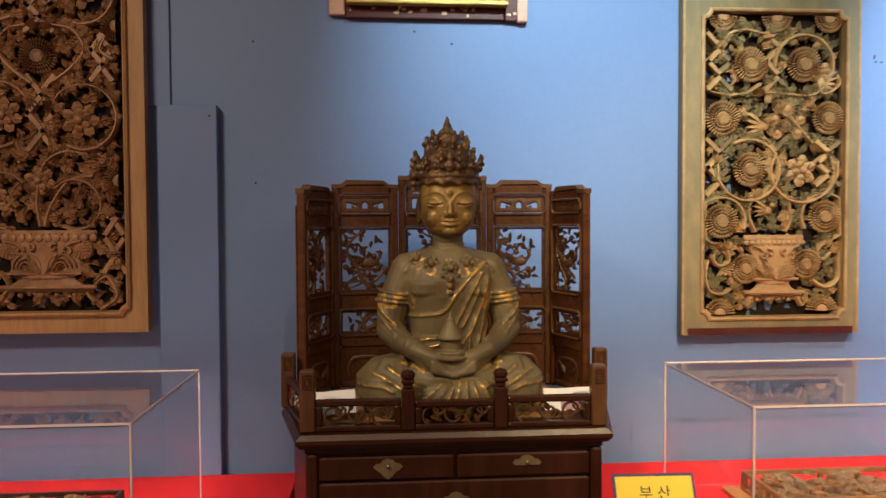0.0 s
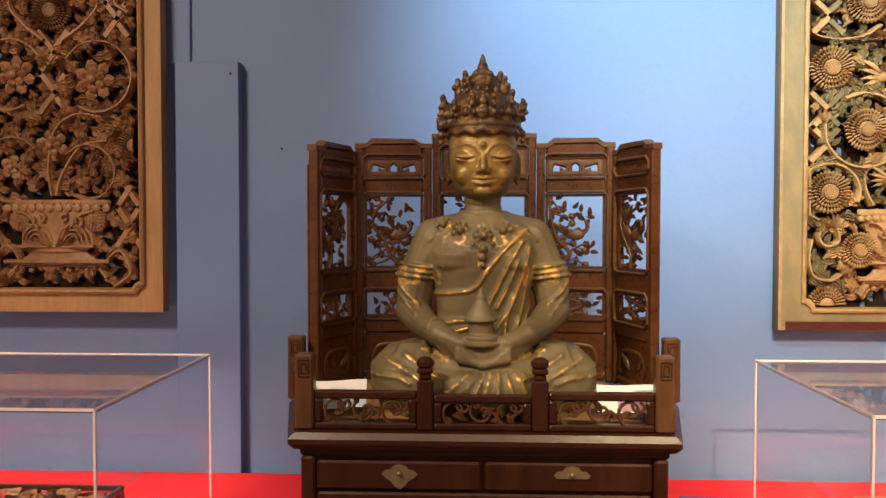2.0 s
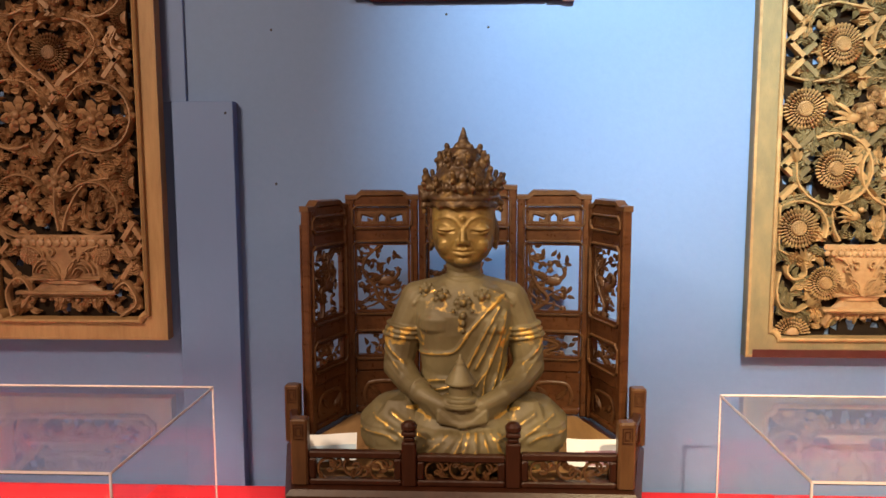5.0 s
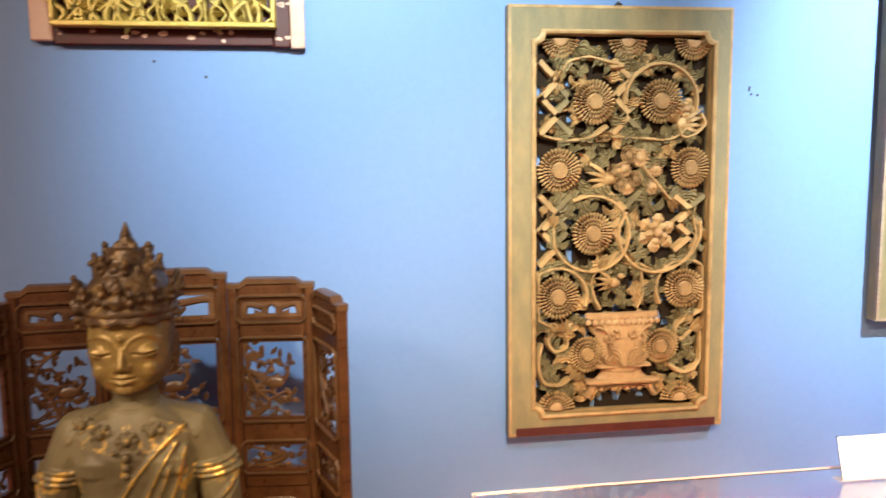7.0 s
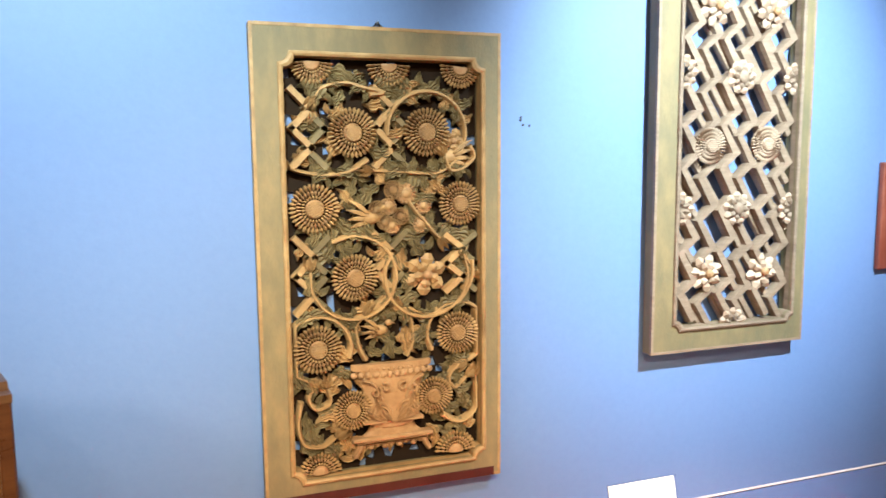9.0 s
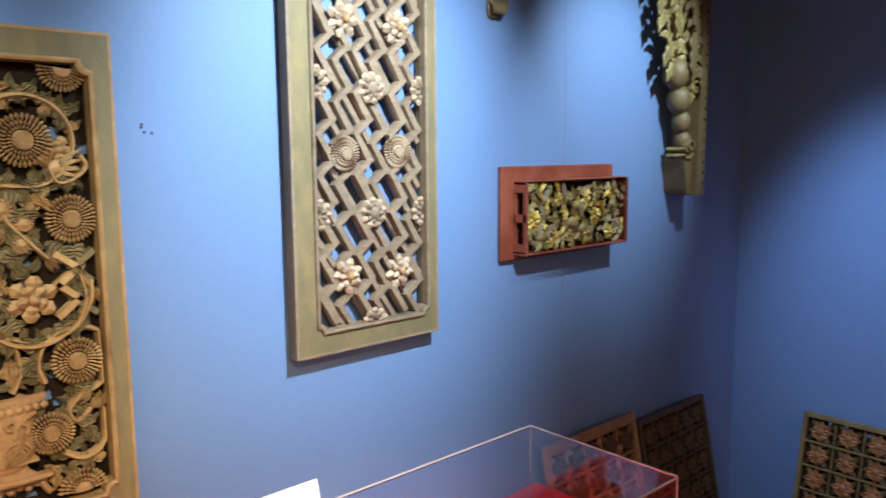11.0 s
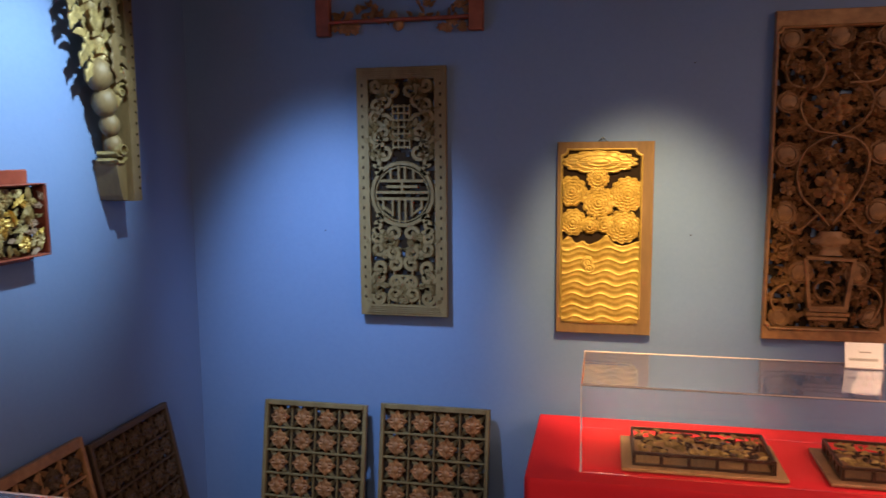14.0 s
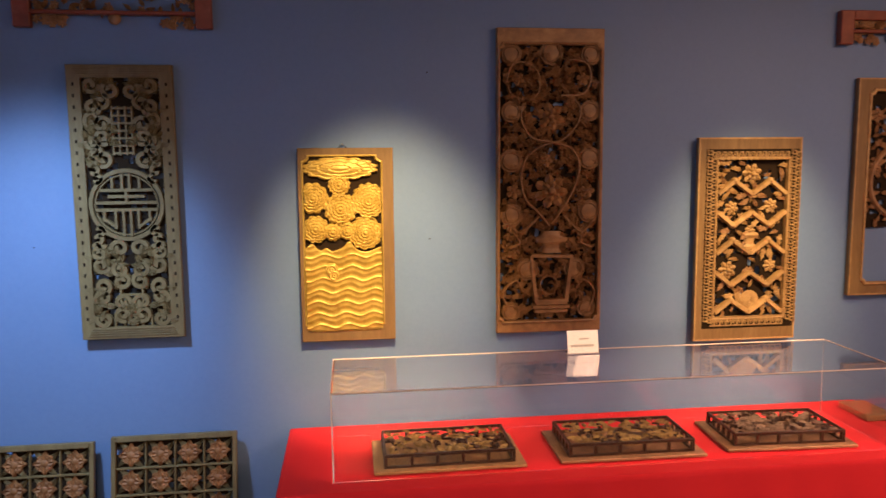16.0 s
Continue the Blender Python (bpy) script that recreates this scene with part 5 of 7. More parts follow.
# ---- red tables ----
def red_table(x0, x1, y0, y1, z, seed, label, back_gap=False):
    """A table hidden under a red cloth that hangs to the floor in shallow folds."""
    rn = random.Random(seed)
    ob = empty("tablecloth", Matrix.Identity(4), label, "tablecloth", "red tablecloths")
    g = Geo()
    nx, ny = max(8, int((x1 - x0) / 0.03)), max(8, int((y1 - y0) / 0.03))
    V3 = []
    for j in range(ny + 1):
        for i in range(nx + 1):
            x, y = x0 + (x1 - x0) * i / nx, y0 + (y1 - y0) * j / ny
            e = min(x - x0, x1 - x, y - y0, y1 - y)
            d = noise.noise((x * 2.3, y * 2.9, seed)) * 0.002 + noise.noise((x * 9, y * 7, seed + 4)) * 0.0012
            fold = 0.0035 * math.exp(-(((x - x0 + 0.35 * (y - y0)) % 0.62 - 0.3) / 0.012) ** 2)
            V3.append((x, y, z + (d + fold if e > 0.02 else 0)))
    g.add(V3, [(j * (nx + 1) + i, j * (nx + 1) + i + 1, (j + 1) * (nx + 1) + i + 1, (j + 1) * (nx + 1) + i) for j in range(ny) for i in range(nx)])
    part("cloth_top", g, CLOTH, ob, "", True)
    g = Geo()
    ring = []
    per = 2 * ((x1 - x0) + (y1 - y0))
    n = int(per / 0.025)
    for k in range(n):
        s = per * k / n
        if s < x1 - x0:
            q, d = (x0 + s, y0), (0, -1)
        elif s < x1 - x0 + y1 - y0:
            q, d = (x1, y0 + s - (x1 - x0)), (1, 0)
        elif s < 2 * (x1 - x0) + y1 - y0:
            q, d = (x1 - (s - (x1 - x0) - (y1 - y0)), y1), (0, 1)
        else:
            q, d = (x0, y1 - (s - 2 * (x1 - x0) - (y1 - y0))), (-1, 0)
        ring.append((q, d, s))
    rings = []
    for h in (0, 0.004, 0.012, 0.03, 0.08, 0.18, 0.35, z - 0.004):
        out = 0.006 * min(1, h / 0.01)
        rings.append([(q[0] + d[0] * (out + (0.012 + 0.02 * h) * min(1, h * 5) * (0.5 + 0.5 * math.sin(s * 21 + 2 * math.sin(s * 5 + seed))) * (0 if d[1] > 0 or (back_gap and d[0] > 0) else 1)),
                       q[1] + d[1] * (out + (0.012 + 0.02 * h) * min(1, h * 5) * (0.5 + 0.5 * math.sin(s * 21 + 2 * math.sin(s * 5 + seed))) * (0 if d[1] > 0 else 1)), z - h) for q, d, s in ring])
    g.loft(rings)
    part("cloth_skirt", g, CLOTH, ob, "", True)
    return ob


TZ = 0.676
red_table(-2.6, -0.25, 1.60, 2.585, TZ, 1, "red cloth covering the long table under the blue wall")
red_table(0.69, 3.362, 1.60, 2.585, TZ, 2, "red cloth covering the table that holds the long glass case")
red_table(4.285, 5.06, -2.41, 0.648, 0.69, 3, "red cloth covering the table along the end wall", True)

# ---- clear display cases ----
GLASS = bpy.data.materials.new("clear_acrylic")
GLASS.use_nodes = True
gb = GLASS.node_tree.nodes["Principled BSDF"]
gb.inputs["Base Color"].default_value = (0.97, 0.96, 0.97, 1)
gb.inputs["Roughness"].default_value = 0.015
gb.inputs["IOR"].default_value = 1.48
gb.inputs["Transmission Weight"].default_value = 1.0
EDGE = bpy.data.materials.new("polished_acrylic_edge")
EDGE.use_nodes = True
eb = EDGE.node_tree.nodes["Principled BSDF"]
eb.inputs["Base Color"].default_value = (0.92, 0.80, 0.80, 1)
eb.inputs["Roughness"].default_value = 0.25
eb.inputs["Transmission Weight"].default_value = 0.35


def display_case(x0, x1, y0, y1, z0, z1, label):
    ob = empty("display_case", pose(0, 0, 0), label, "display case", "clear display cases")
    t, e = 0.005, 0.0028
    for nm, b in (("top_sheet", (x0 + e, x1 - e, y0 + e, y1 - e, z1 - t, z1)), ("side_sheet", (x0 + e, x1 - e, y0, y0 + t, z0, z1 - t - 0.001)), ("side_sheet", (x0 + e, x1 - e, y1 - t, y1, z0, z1 - t - 0.001)),
                  ("side_sheet", (x0, x0 + t, y0 + t + 0.001, y1 - t - 0.001, z0, z1 - t - 0.001)), ("side_sheet", (x1 - t, x1, y0 + t + 0.001, y1 - t - 0.001, z0, z1 - t - 0.001))):
        g = Geo()
        g.box(*b)
        o = part(nm, g, GLASS, ob)
        o.visible_shadow = False
    for b in ((x0, x1, y0 - e, y0 - 0.0005, z1 - e, z1 + e), (x0, x1, y1 + 0.0005, y1 + e, z1 - e, z1 + e), (x0 - e, x0 - 0.0005, y0, y1, z1 - e, z1 + e), (x1 + 0.0005, x1 + e, y0, y1, z1 - e, z1 + e)):
        g = Geo()
        g.box(*b)
        part("edge", g, EDGE, ob, "bright polished edge")
    for x, y in ((x0, y0), (x1, y0), (x0, y1), (x1, y1)):
        g = Geo()
        g.box(x - e * 0.8, x + e * 0.8, y - e * 0.8, y + e * 0.8, z0, z1 - e)
        part("edge", g, EDGE, ob, "bright polished edge")
    return ob


display_case(-2.45, -0.523, 1.745, 2.365, TZ + 0.003, 1.076, "long clear acrylic case on the red cloth beside the throne")
display_case(0.945, 3.035, 1.757, 2.338, TZ + 0.003, 1.076, "long clear acrylic case on the red cloth under the sunflower panel")
display_case(4.374, 4.912, -2.12, 0.424, 0.693, 1.076, "long clear acrylic case over three carved blocks")


def carved_block(m, w, d, label, mats, seed, ht=0.075):
    """A pierced carving boxed on a wooden board, lying flat; local z is up."""
    ob = empty("carved_block", m, label, "carved block", "carved blocks in the cases")
    wood, carve, dark = mats
    g = Geo()
    g.box(-w / 2 - 0.045, w / 2 + 0.045, -d / 2 - 0.035, d / 2 + 0.035, 0, 0.014, 0, 0.003)
    part("board", g, wood, ob)
    for b in ((-w / 2, w / 2, -d / 2, -d / 2 + 0.012), (-w / 2, w / 2, d / 2 - 0.012, d / 2), (-w / 2, -w / 2 + 0.012, -d / 2 + 0.0125, d / 2 - 0.0125), (w / 2 - 0.012, w / 2, -d / 2 + 0.0125, d / 2 - 0.0125)):
        g = Geo()
        long = b[1] - b[0] > b[3] - b[2]
        g.box(b[0], b[1], b[2], b[3], 0.0145, 0.024, 0)
        g.box(b[0], b[1], b[2], b[3], ht - 0.014, ht, 0, 0.002)
        k = 5
        for i in range(k + 1):
            if long:
                x = b[0] + (b[1] - b[0] - 0.014) * i / k
                g.box(x, x + 0.014, b[2] + 0.001, b[3] - 0.001, 0.024, ht - 0.014)
            else:
                y = b[2] + (b[3] - b[2] - 0.014) * i / k
                g.box(b[0] + 0.001, b[1] - 0.001, y, y + 0.014, 0.024, ht - 0.014)
        part("pierced_side", g, dark, ob)
    rn = random.Random(seed)
    g = Geo()
    for _ in range(9):
        blossom(g, rn.uniform(-w / 2 + 0.05, w / 2 - 0.05), rn.uniform(-d / 2 + 0.04, d / 2 - 0.04), 0.03, ht - 0.012, 0, 0, 5, rn.random())
    for _ in range(26):
        x, y = rn.uniform(-w / 2 + 0.05, w / 2 - 0.05), rn.uniform(-d / 2 + 0.03, d / 2 - 0.03)
        a = rn.uniform(0, 6.28)
        sweep(g, spiral(x, y, 0.035, 0.012, a, a + rn.choice((-1, 1)) * 3.4), 0.0042, ht - 0.022, ht - 0.004, rn.choice((0, 1)))
    leaf_fill(g, rn, -w / 2 + 0.03, w / 2 - 0.03, -d / 2 + 0.025, d / 2 - 0.025, [], 75, 0.05, ht - 0.014, [0, 0, 1])
    part("pierced_carving", g, [carve, dark], ob)
    return ob


DIM_GILT = material("tarnished_gilt_carving", [(0.08, 0.048, 0.018), (0.28, 0.18, 0.055), (0.50, 0.36, 0.12)], 0.5, 0.15, 40, (1, 1, 1), 14, 0.3, 0.08)
BLK = (WOOD_BROWN, DIM_GILT, WOOD_DARK)
carved_block(pose(4.60, -0.08, 0.697, 0, 0, 90), 0.575, 0.31, "boxed pierced carving with tarnished gilding on a tan board", BLK, 51)
carved_block(pose(4.60, -0.905, 0.697, 0, 0, 89), 0.58, 0.31, "boxed dark pierced carving on a brown board", (CARVE_BROWN, DIM_GILT, WOOD_DARK), 52)
carved_block(pose(4.61, -1.67, 0.697, 0, 0, 87), 0.53, 0.31, "boxed pierced carving of pale foliage on a brown board", (CARVE_BROWN, CARVE_GREY, WOOD_DARK), 53)
carved_block(pose(1.465, 2.12, TZ + 0.004, 0, 0, 0), 0.62, 0.25, "pale pierced carving lying on a wooden board", (CARVE_TAN, CARVE_GREY, CARVE_RED), 54)
carved_block(pose(-0.99, 2.12, TZ + 0.004, 0, 0, 0), 0.56, 0.25, "dark pierced carving lying under the clear case", (CARVE_RED, CARVE_BROWN, WOOD_DARK), 55)
g = Geo()
g.box(4.72, 4.95, -2.40, -2.25, 0.6935, 0.725, 0, 0.004)
solid("wooden_block", g, WOOD_BROWN, None, "plain brown wooden block on the red cloth", "wooden block")

# ---- signs ----
CARD = material("white_card", [(0.78, 0.78, 0.76), (0.84, 0.84, 0.82)], 0.6, 0, 60, (1, 1, 1), 2, 0.03, 0)
YELLOW = material("yellow_card", [(0.80, 0.62, 0.04), (0.86, 0.68, 0.06)], 0.5, 0, 60, (1, 1, 1), 2, 0.03, 0)
NAVY = material("navy_card_edge", [(0.02, 0.03, 0.12), (0.03, 0.04, 0.16)], 0.5, 0, 60)
INK = material("black_ink", [(0.02, 0.02, 0.02), (0.03, 0.03, 0.03)], 0.6, 0, 60, (1, 1, 1), 2, 0, 0)
GREYINK = material("grey_ink", [(0.30, 0.28, 0.25), (0.36, 0.34, 0.30)], 0.6, 0, 60, (1, 1, 1), 2, 0, 0)


def lettering(text, size, m, parent, mat):
    cu = bpy.data.curves.new("lettering", "FONT")
    cu.body, cu.size, cu.extrude, cu.align_x, cu.align_y = text, size, 0.0003, "CENTER", "CENTER"
    tmp = bpy.data.objects.new("lettering", cu)
    scene.collection.objects.link(tmp)
    bpy.context.view_layer.update()
    me = bpy.data.meshes.new_from_object(tmp.evaluated_get(bpy.context.evaluated_depsgraph_get()))
    bpy.data.objects.remove(tmp)
    me.materials.clear()
    me.materials.append(mat)
    o = new("lettering", me)
    o.parent = parent
    o.matrix_local = m
    return o


def standing_card(m, w, h, label, face, inks):
    """A card in a leaning clear holder; local x right, y up, z to the reader."""
    ob = empty("sign_card", m, label, "sign card", "cards on the cases")
    g = Geo()
    g.box(-w / 2, w / 2, 0.004, h, -0.0008, 0.0008)
    part("card", g, face, ob)
    g = Geo()
    g.box(-w / 2 - 0.004, w / 2 + 0.004, 0.0, h + 0.004, 0.0015, 0.0032)
    o = part("clear_holder", g, GLASS, ob, "clear plastic holder")
    o.visible_shadow = False
    g = Geo()
    g.box(-w / 2 - 0.004, w / 2 + 0.004, 0, 0.0025, -0.04, 0.0012)
    part("holder_foot", g, EDGE, ob, "clear plastic foot")
    for x0, x1, y0, y1 in inks:
        g = Geo()
        g.box(x0, x1, y0, y1, 0.00085, 0.0012)
        part("print_bar", g, GREYINK, ob, "line of small print")
    return ob


standing_card(Matrix.Translation((4.82, -0.79, 1.0785)) @ Matrix(((0, 0, -1, 0), (-1, 0, 0, 0), (0, 1, 0, 0), (0, 0, 0, 1))) @ pose(0, 0, 0, -12), 0.155, 0.115, "white card with faint print standing on the clear case", CARD,
              [(-0.06 + i * 0.013, -0.05 + i * 0.013, 0.034, 0.046) for i in range(9)] + [(-0.02, 0.03, 0.07, 0.076)])
standing_card(Matrix.Translation((2.01, 2.25, 1.0785)) @ Matrix(((1, 0, 0, 0), (0, 0, -1, 0), (0, 1, 0, 0), (0, 0, 0, 1))) @ pose(0, 0, 0, -16, 0, 0), 0.195, 0.112, "white card leaning on the clear case", CARD, [])

ysign = empty("yellow_sign", pose(0.682, 1.70, 0.862, 64, 0, -2), "yellow card with a navy border and Korean writing", "sign")
g = Geo()
g.box(-0.098, 0.098, -0.075, 0.0755, -0.003, 0, 0, 0.001)
part("border", g, NAVY, ysign, "navy blue border")
g = Geo()
g.box(-0.091, 0.091, -0.069, 0.0685, 0.0004, 0.0012)
part("card", g, YELLOW, ysign, "yellow card")
lettering("부 산", 0.036, pose(0, 0.028, 0.0016), ysign, INK)
g = Geo()
g.box(0.70, 0.76, 1.735, 1.79, 0.682, 0.84, 0, 0.003)
part("prop", g, NAVY, ysign, "prop behind the card", False, ysign.matrix_world.inverted())

# ---- the throne ----
BRASS = material("aged_brass", [(0.16, 0.12, 0.07), (0.28, 0.22, 0.13)], 0.5, 0.5, 50)
throne = empty("throne_cabinet", pose(0.223, 1.806, 0), "dark lacquered throne cabinet with drawers and a low carved railing", "cabinet")
FRONT, MID, BACK = 0.372, 0.445, 0.30


def prism(g, plan, z0, z1, bevel=0.0, mat=0):
    c = Vector((0, 0.25))

    def inset(k):
        return [(x + (c.x - x) * k / 0.4, y + (c.y - y) * k / 0.4) for x, y in plan]

    r = [(z0, bevel), (z0 + bevel, 0), (z1 - bevel, 0), (z1, bevel)] if bevel else [(z0, 0), (z1, 0)]
    g.loft([[(x, y, z) for x, y in inset(k)] for z, k in r], mat, True, True)


def plan(k, f=0.0):
    return [(-FRONT - k, 0 - f - k * 0.6), (FRONT + k, 0 - f - k * 0.6), (MID + k, 0.29), (MID * 0.8 + k, 0.53 + k), (-MID * 0.8 - k, 0.53 + k), (-MID - k, 0.29)]


g = Geo()
prism(g, [(x * 0.955, 0.022 + y * 0.96) for x, y in plan(0)], 0.0, 0.988)
part("body", g, WOOD_DARK, throne)
g = Geo()
prism(g, plan(0.012, 0.006), 0.9885, 1.022, 0.012)
part("top_slab", g, WOOD_DARK, throne, "thick moulded top")
g = Geo()
prism(g, [(x * 0.86, 0.05 + y * 0.85) for x, y in plan(0)], 1.0224, 1.0262)
part("seat_board", g, WOOD_BROWN, throne, "tan plank seat")
g = Geo()
prism(g, [(x * 0.98, 0.01 + y * 0.98) for x, y in plan(0)], 0.972, 0.988, 0.004)
part("under_moulding", g, WOOD_DARK, throne)


def brass_plate(parent, x, z, y, open_):
    g = Geo()
    pts = [(-0.036, 0.004), (-0.028, 0.012), (-0.02, 0.012), (-0.012, 0.02), (0, 0.024), (0.012, 0.02), (0.02, 0.012), (0.028, 0.012), (0.036, 0.004)]
    low = [(0.028, -0.004), (0.018, -0.01), (0.01, -0.02), (0, -0.027), (-0.01, -0.02), (-0.018, -0.01), (-0.028, -0.004)] if open_ else [(0.03, -0.002), (-0.03, -0.002)]
    ring = pts + low
    g.loft([[(x + a, y, z + b) for a, b in ring], [(x + a, y - 0.0025, z + b) for a, b in ring]], 0, True, True)
    ball(g, x, y - 0.006, z + 0.006, 0.005)
    part("brass_plate", g, BRASS, parent, "worn brass lock plate")


for x0, x1, z0, z1, plates in ((-0.332, -0.003, 0.905, 0.962, [(-0.165, 0.934, True)]), (0.003, 0.332, 0.905, 0.962, [(0.175, 0.935, False)]), (-0.332, 0.332, 0.72, 0.899, [(0.0, 0.848, False)]), (-0.332, 0.332, 0.53, 0.714, [(0.0, 0.66, False)])):
    d = Geo()
    d.box(x0, x1, 0.008, 0.03, z0, z1, 0, 0.004)
    dr = part("drawer", d, WOOD_DARK, throne)
    for px, pz, op in plates:
        brass_plate(dr, px, pz, 0.0075, op)
for s in (-1, 1):
    g = Geo()
    g.box(s * 0.348 - 0.014, s * 0.348 + 0.014, 0.004, 0.034, 0.0, 0.971, 0, 0.004)
    part("corner_post", g, WOOD_DARK, throne)

# the low railing round the seat
GOLDBROWN = material("golden_brown_lacquer", [(0.045, 0.018, 0.008), (0.09, 0.04, 0.016), (0.14, 0.068, 0.026)], 0.38, 0, 12, (6, 6, 1), 2, 0.1, 0.08, 0.5, 0.0)


def rail_panel(a, b, z0, z1, nm="rail_panel", seed=0):
    """A framed panel of pierced scrolls between two points of the plan."""
    A, B = Vector((*a, 0)), Vector((*b, 0))
    d = (B - A)
    L = d.length
    d.normalize()
    m = Matrix(((d.x, 0, d.y, a[0]), (d.y, 0, -d.x, a[1]), (0, 1, 0, 0), (0, 0, 0, 1)))
    g = Geo()
    h0, h1 = z0, z1
    for q in ((0, L, h0, h0 + 0.014), (0, L, h1 - 0.016, h1), (0, 0.016, h0 + 0.0142, h1 - 0.0162), (L - 0.016, L, h0 + 0.0142, h1 - 0.0162)):
        g.box(q[0], q[1], q[2], q[3], -0.01, 0.01, 0, 0.003)
    o = part(nm, g, WOOD_DARK, throne, "", False, m)
    g = Geo()
    n = max(2, int(L / 0.06))
    rn = random.Random(seed)
    for i in range(n):
        x = 0.016 + (L - 0.032) * (i + 0.5) / n
        zc = (h0 + h1) / 2
        s = 1 if i % 2 else -1
        sweep(g, spiral(x, zc, 0.03, 0.006, 1.57 * s, 1.57 * s + s * 7, 16), 0.003, -0.004, 0.005)
        sweep(g, spiral(x + 0.018, zc - 0.012 * s, 0.016, 0.004, 3, 3 - s * 5, 10), 0.003, -0.004, 0.005)
        leaf(g, x, zc, rn.uniform(0, 6), 0.03, 0.007, 0, 0.004)
        leaf(g, x - 0.02, zc + 0.01 * s, rn.uniform(0, 6), 0.025, 0.006, 0, 0.004)
    part("scroll_carving", g, GOLDBROWN, o)
    return o


def rail_post(x, y, z0, z1, knob):
    g = Geo()
    if knob:
        g.box(x - 0.016, x + 0.016, y - 0.014, y + 0.014, z0, z1 - 0.045, 0, 0.003)
        for zz, r in ((z1 - 0.038, 0.012), (z1 - 0.026, 0.016)):
            g.box(x - r, x + r, y - r, y + r, zz - 0.006, zz + 0.005, 0, 0.003)
        ball(g, x, y, z1 - 0.012, 0.019, 0, 12, (1, 1, 0.72))
    else:
        g.box(x - 0.019, x + 0.019, y - 0.016, y + 0.016, z0, z1, 0, 0.004)
    o = part("rail_post", g, WOOD_DARK if knob else GOLDBROWN, throne, "round-knobbed post" if knob else "square post with a key pattern")
    if not knob:
        g = Geo()
        for k in range(2):
            q = 0.011 - k * 0.005
            zc = z1 - 0.028
            for b in ((x - q, x + q, zc + q * 1.4, zc + q * 1.4 + 0.002), (x - q, x - q + 0.002, zc - q * 1.4, zc + q * 1.4), (x + q - 0.002, x + q, zc - q * 1.4 + 0.004, zc + q * 1.4), (x - q, x + q, zc - q * 1.4 - 0.002, zc - q * 1.4)):
                g.box(b[0], b[1], y - 0.0175, y - 0.0163, b[2], b[3])
        part("key_carving", g, WOOD_DARK, o)


RY, RZ0, RZ1 = 0.026, 1.0225, 1.100
rail_panel((-0.338, RY), (-0.132, RY), RZ0, RZ1, seed=1)
rail_panel((-0.098, RY), (0.096, RY), RZ0, RZ1 - 0.006, seed=2)
rail_panel((0.130, RY), (0.338, RY), RZ0, RZ1, seed=3)
for s in (-1, 1):
    rail_post(s * 0.357, RY, 1.0225, 1.174, False)
    rail_post(s * 0.436, 0.285, 1.0225, 1.172, False)
    a, b = (s * 0.362, RY + 0.02), (s * 0.432, 0.268)
    rail_panel(*((a, b) if s > 0 else (b, a)), RZ0, RZ1 + 0.012, "side_rail_panel", 5 + s)
for x in (-0.115, 0.113):
    rail_post(x, RY, 1.0225, 1.168, True)

# ---- the folding screen on the throne ----
screen = empty("folding_screen", pose(0, 0, 1.0264), "five-leaf carved wooden screen, reddish lacquer, pierced with birds and blossom", "folding screen")
RUDDY = material("reddish_lacquer_wood", [(0.034, 0.012, 0.005), (0.075, 0.027, 0.010), (0.125, 0.050, 0.019)], 0.30, 0, 10, (6, 6, 1), 2.0, 0.1, 0.08, 0.45, 0.0)
RUDDY_CARVE = material("reddish_carving", [(0.045, 0.018, 0.008), (0.10, 0.043, 0.016), (0.16, 0.078, 0.03)], 0.45, 0, 30, (1, 1, 1), 6, 0.2, 0.08)


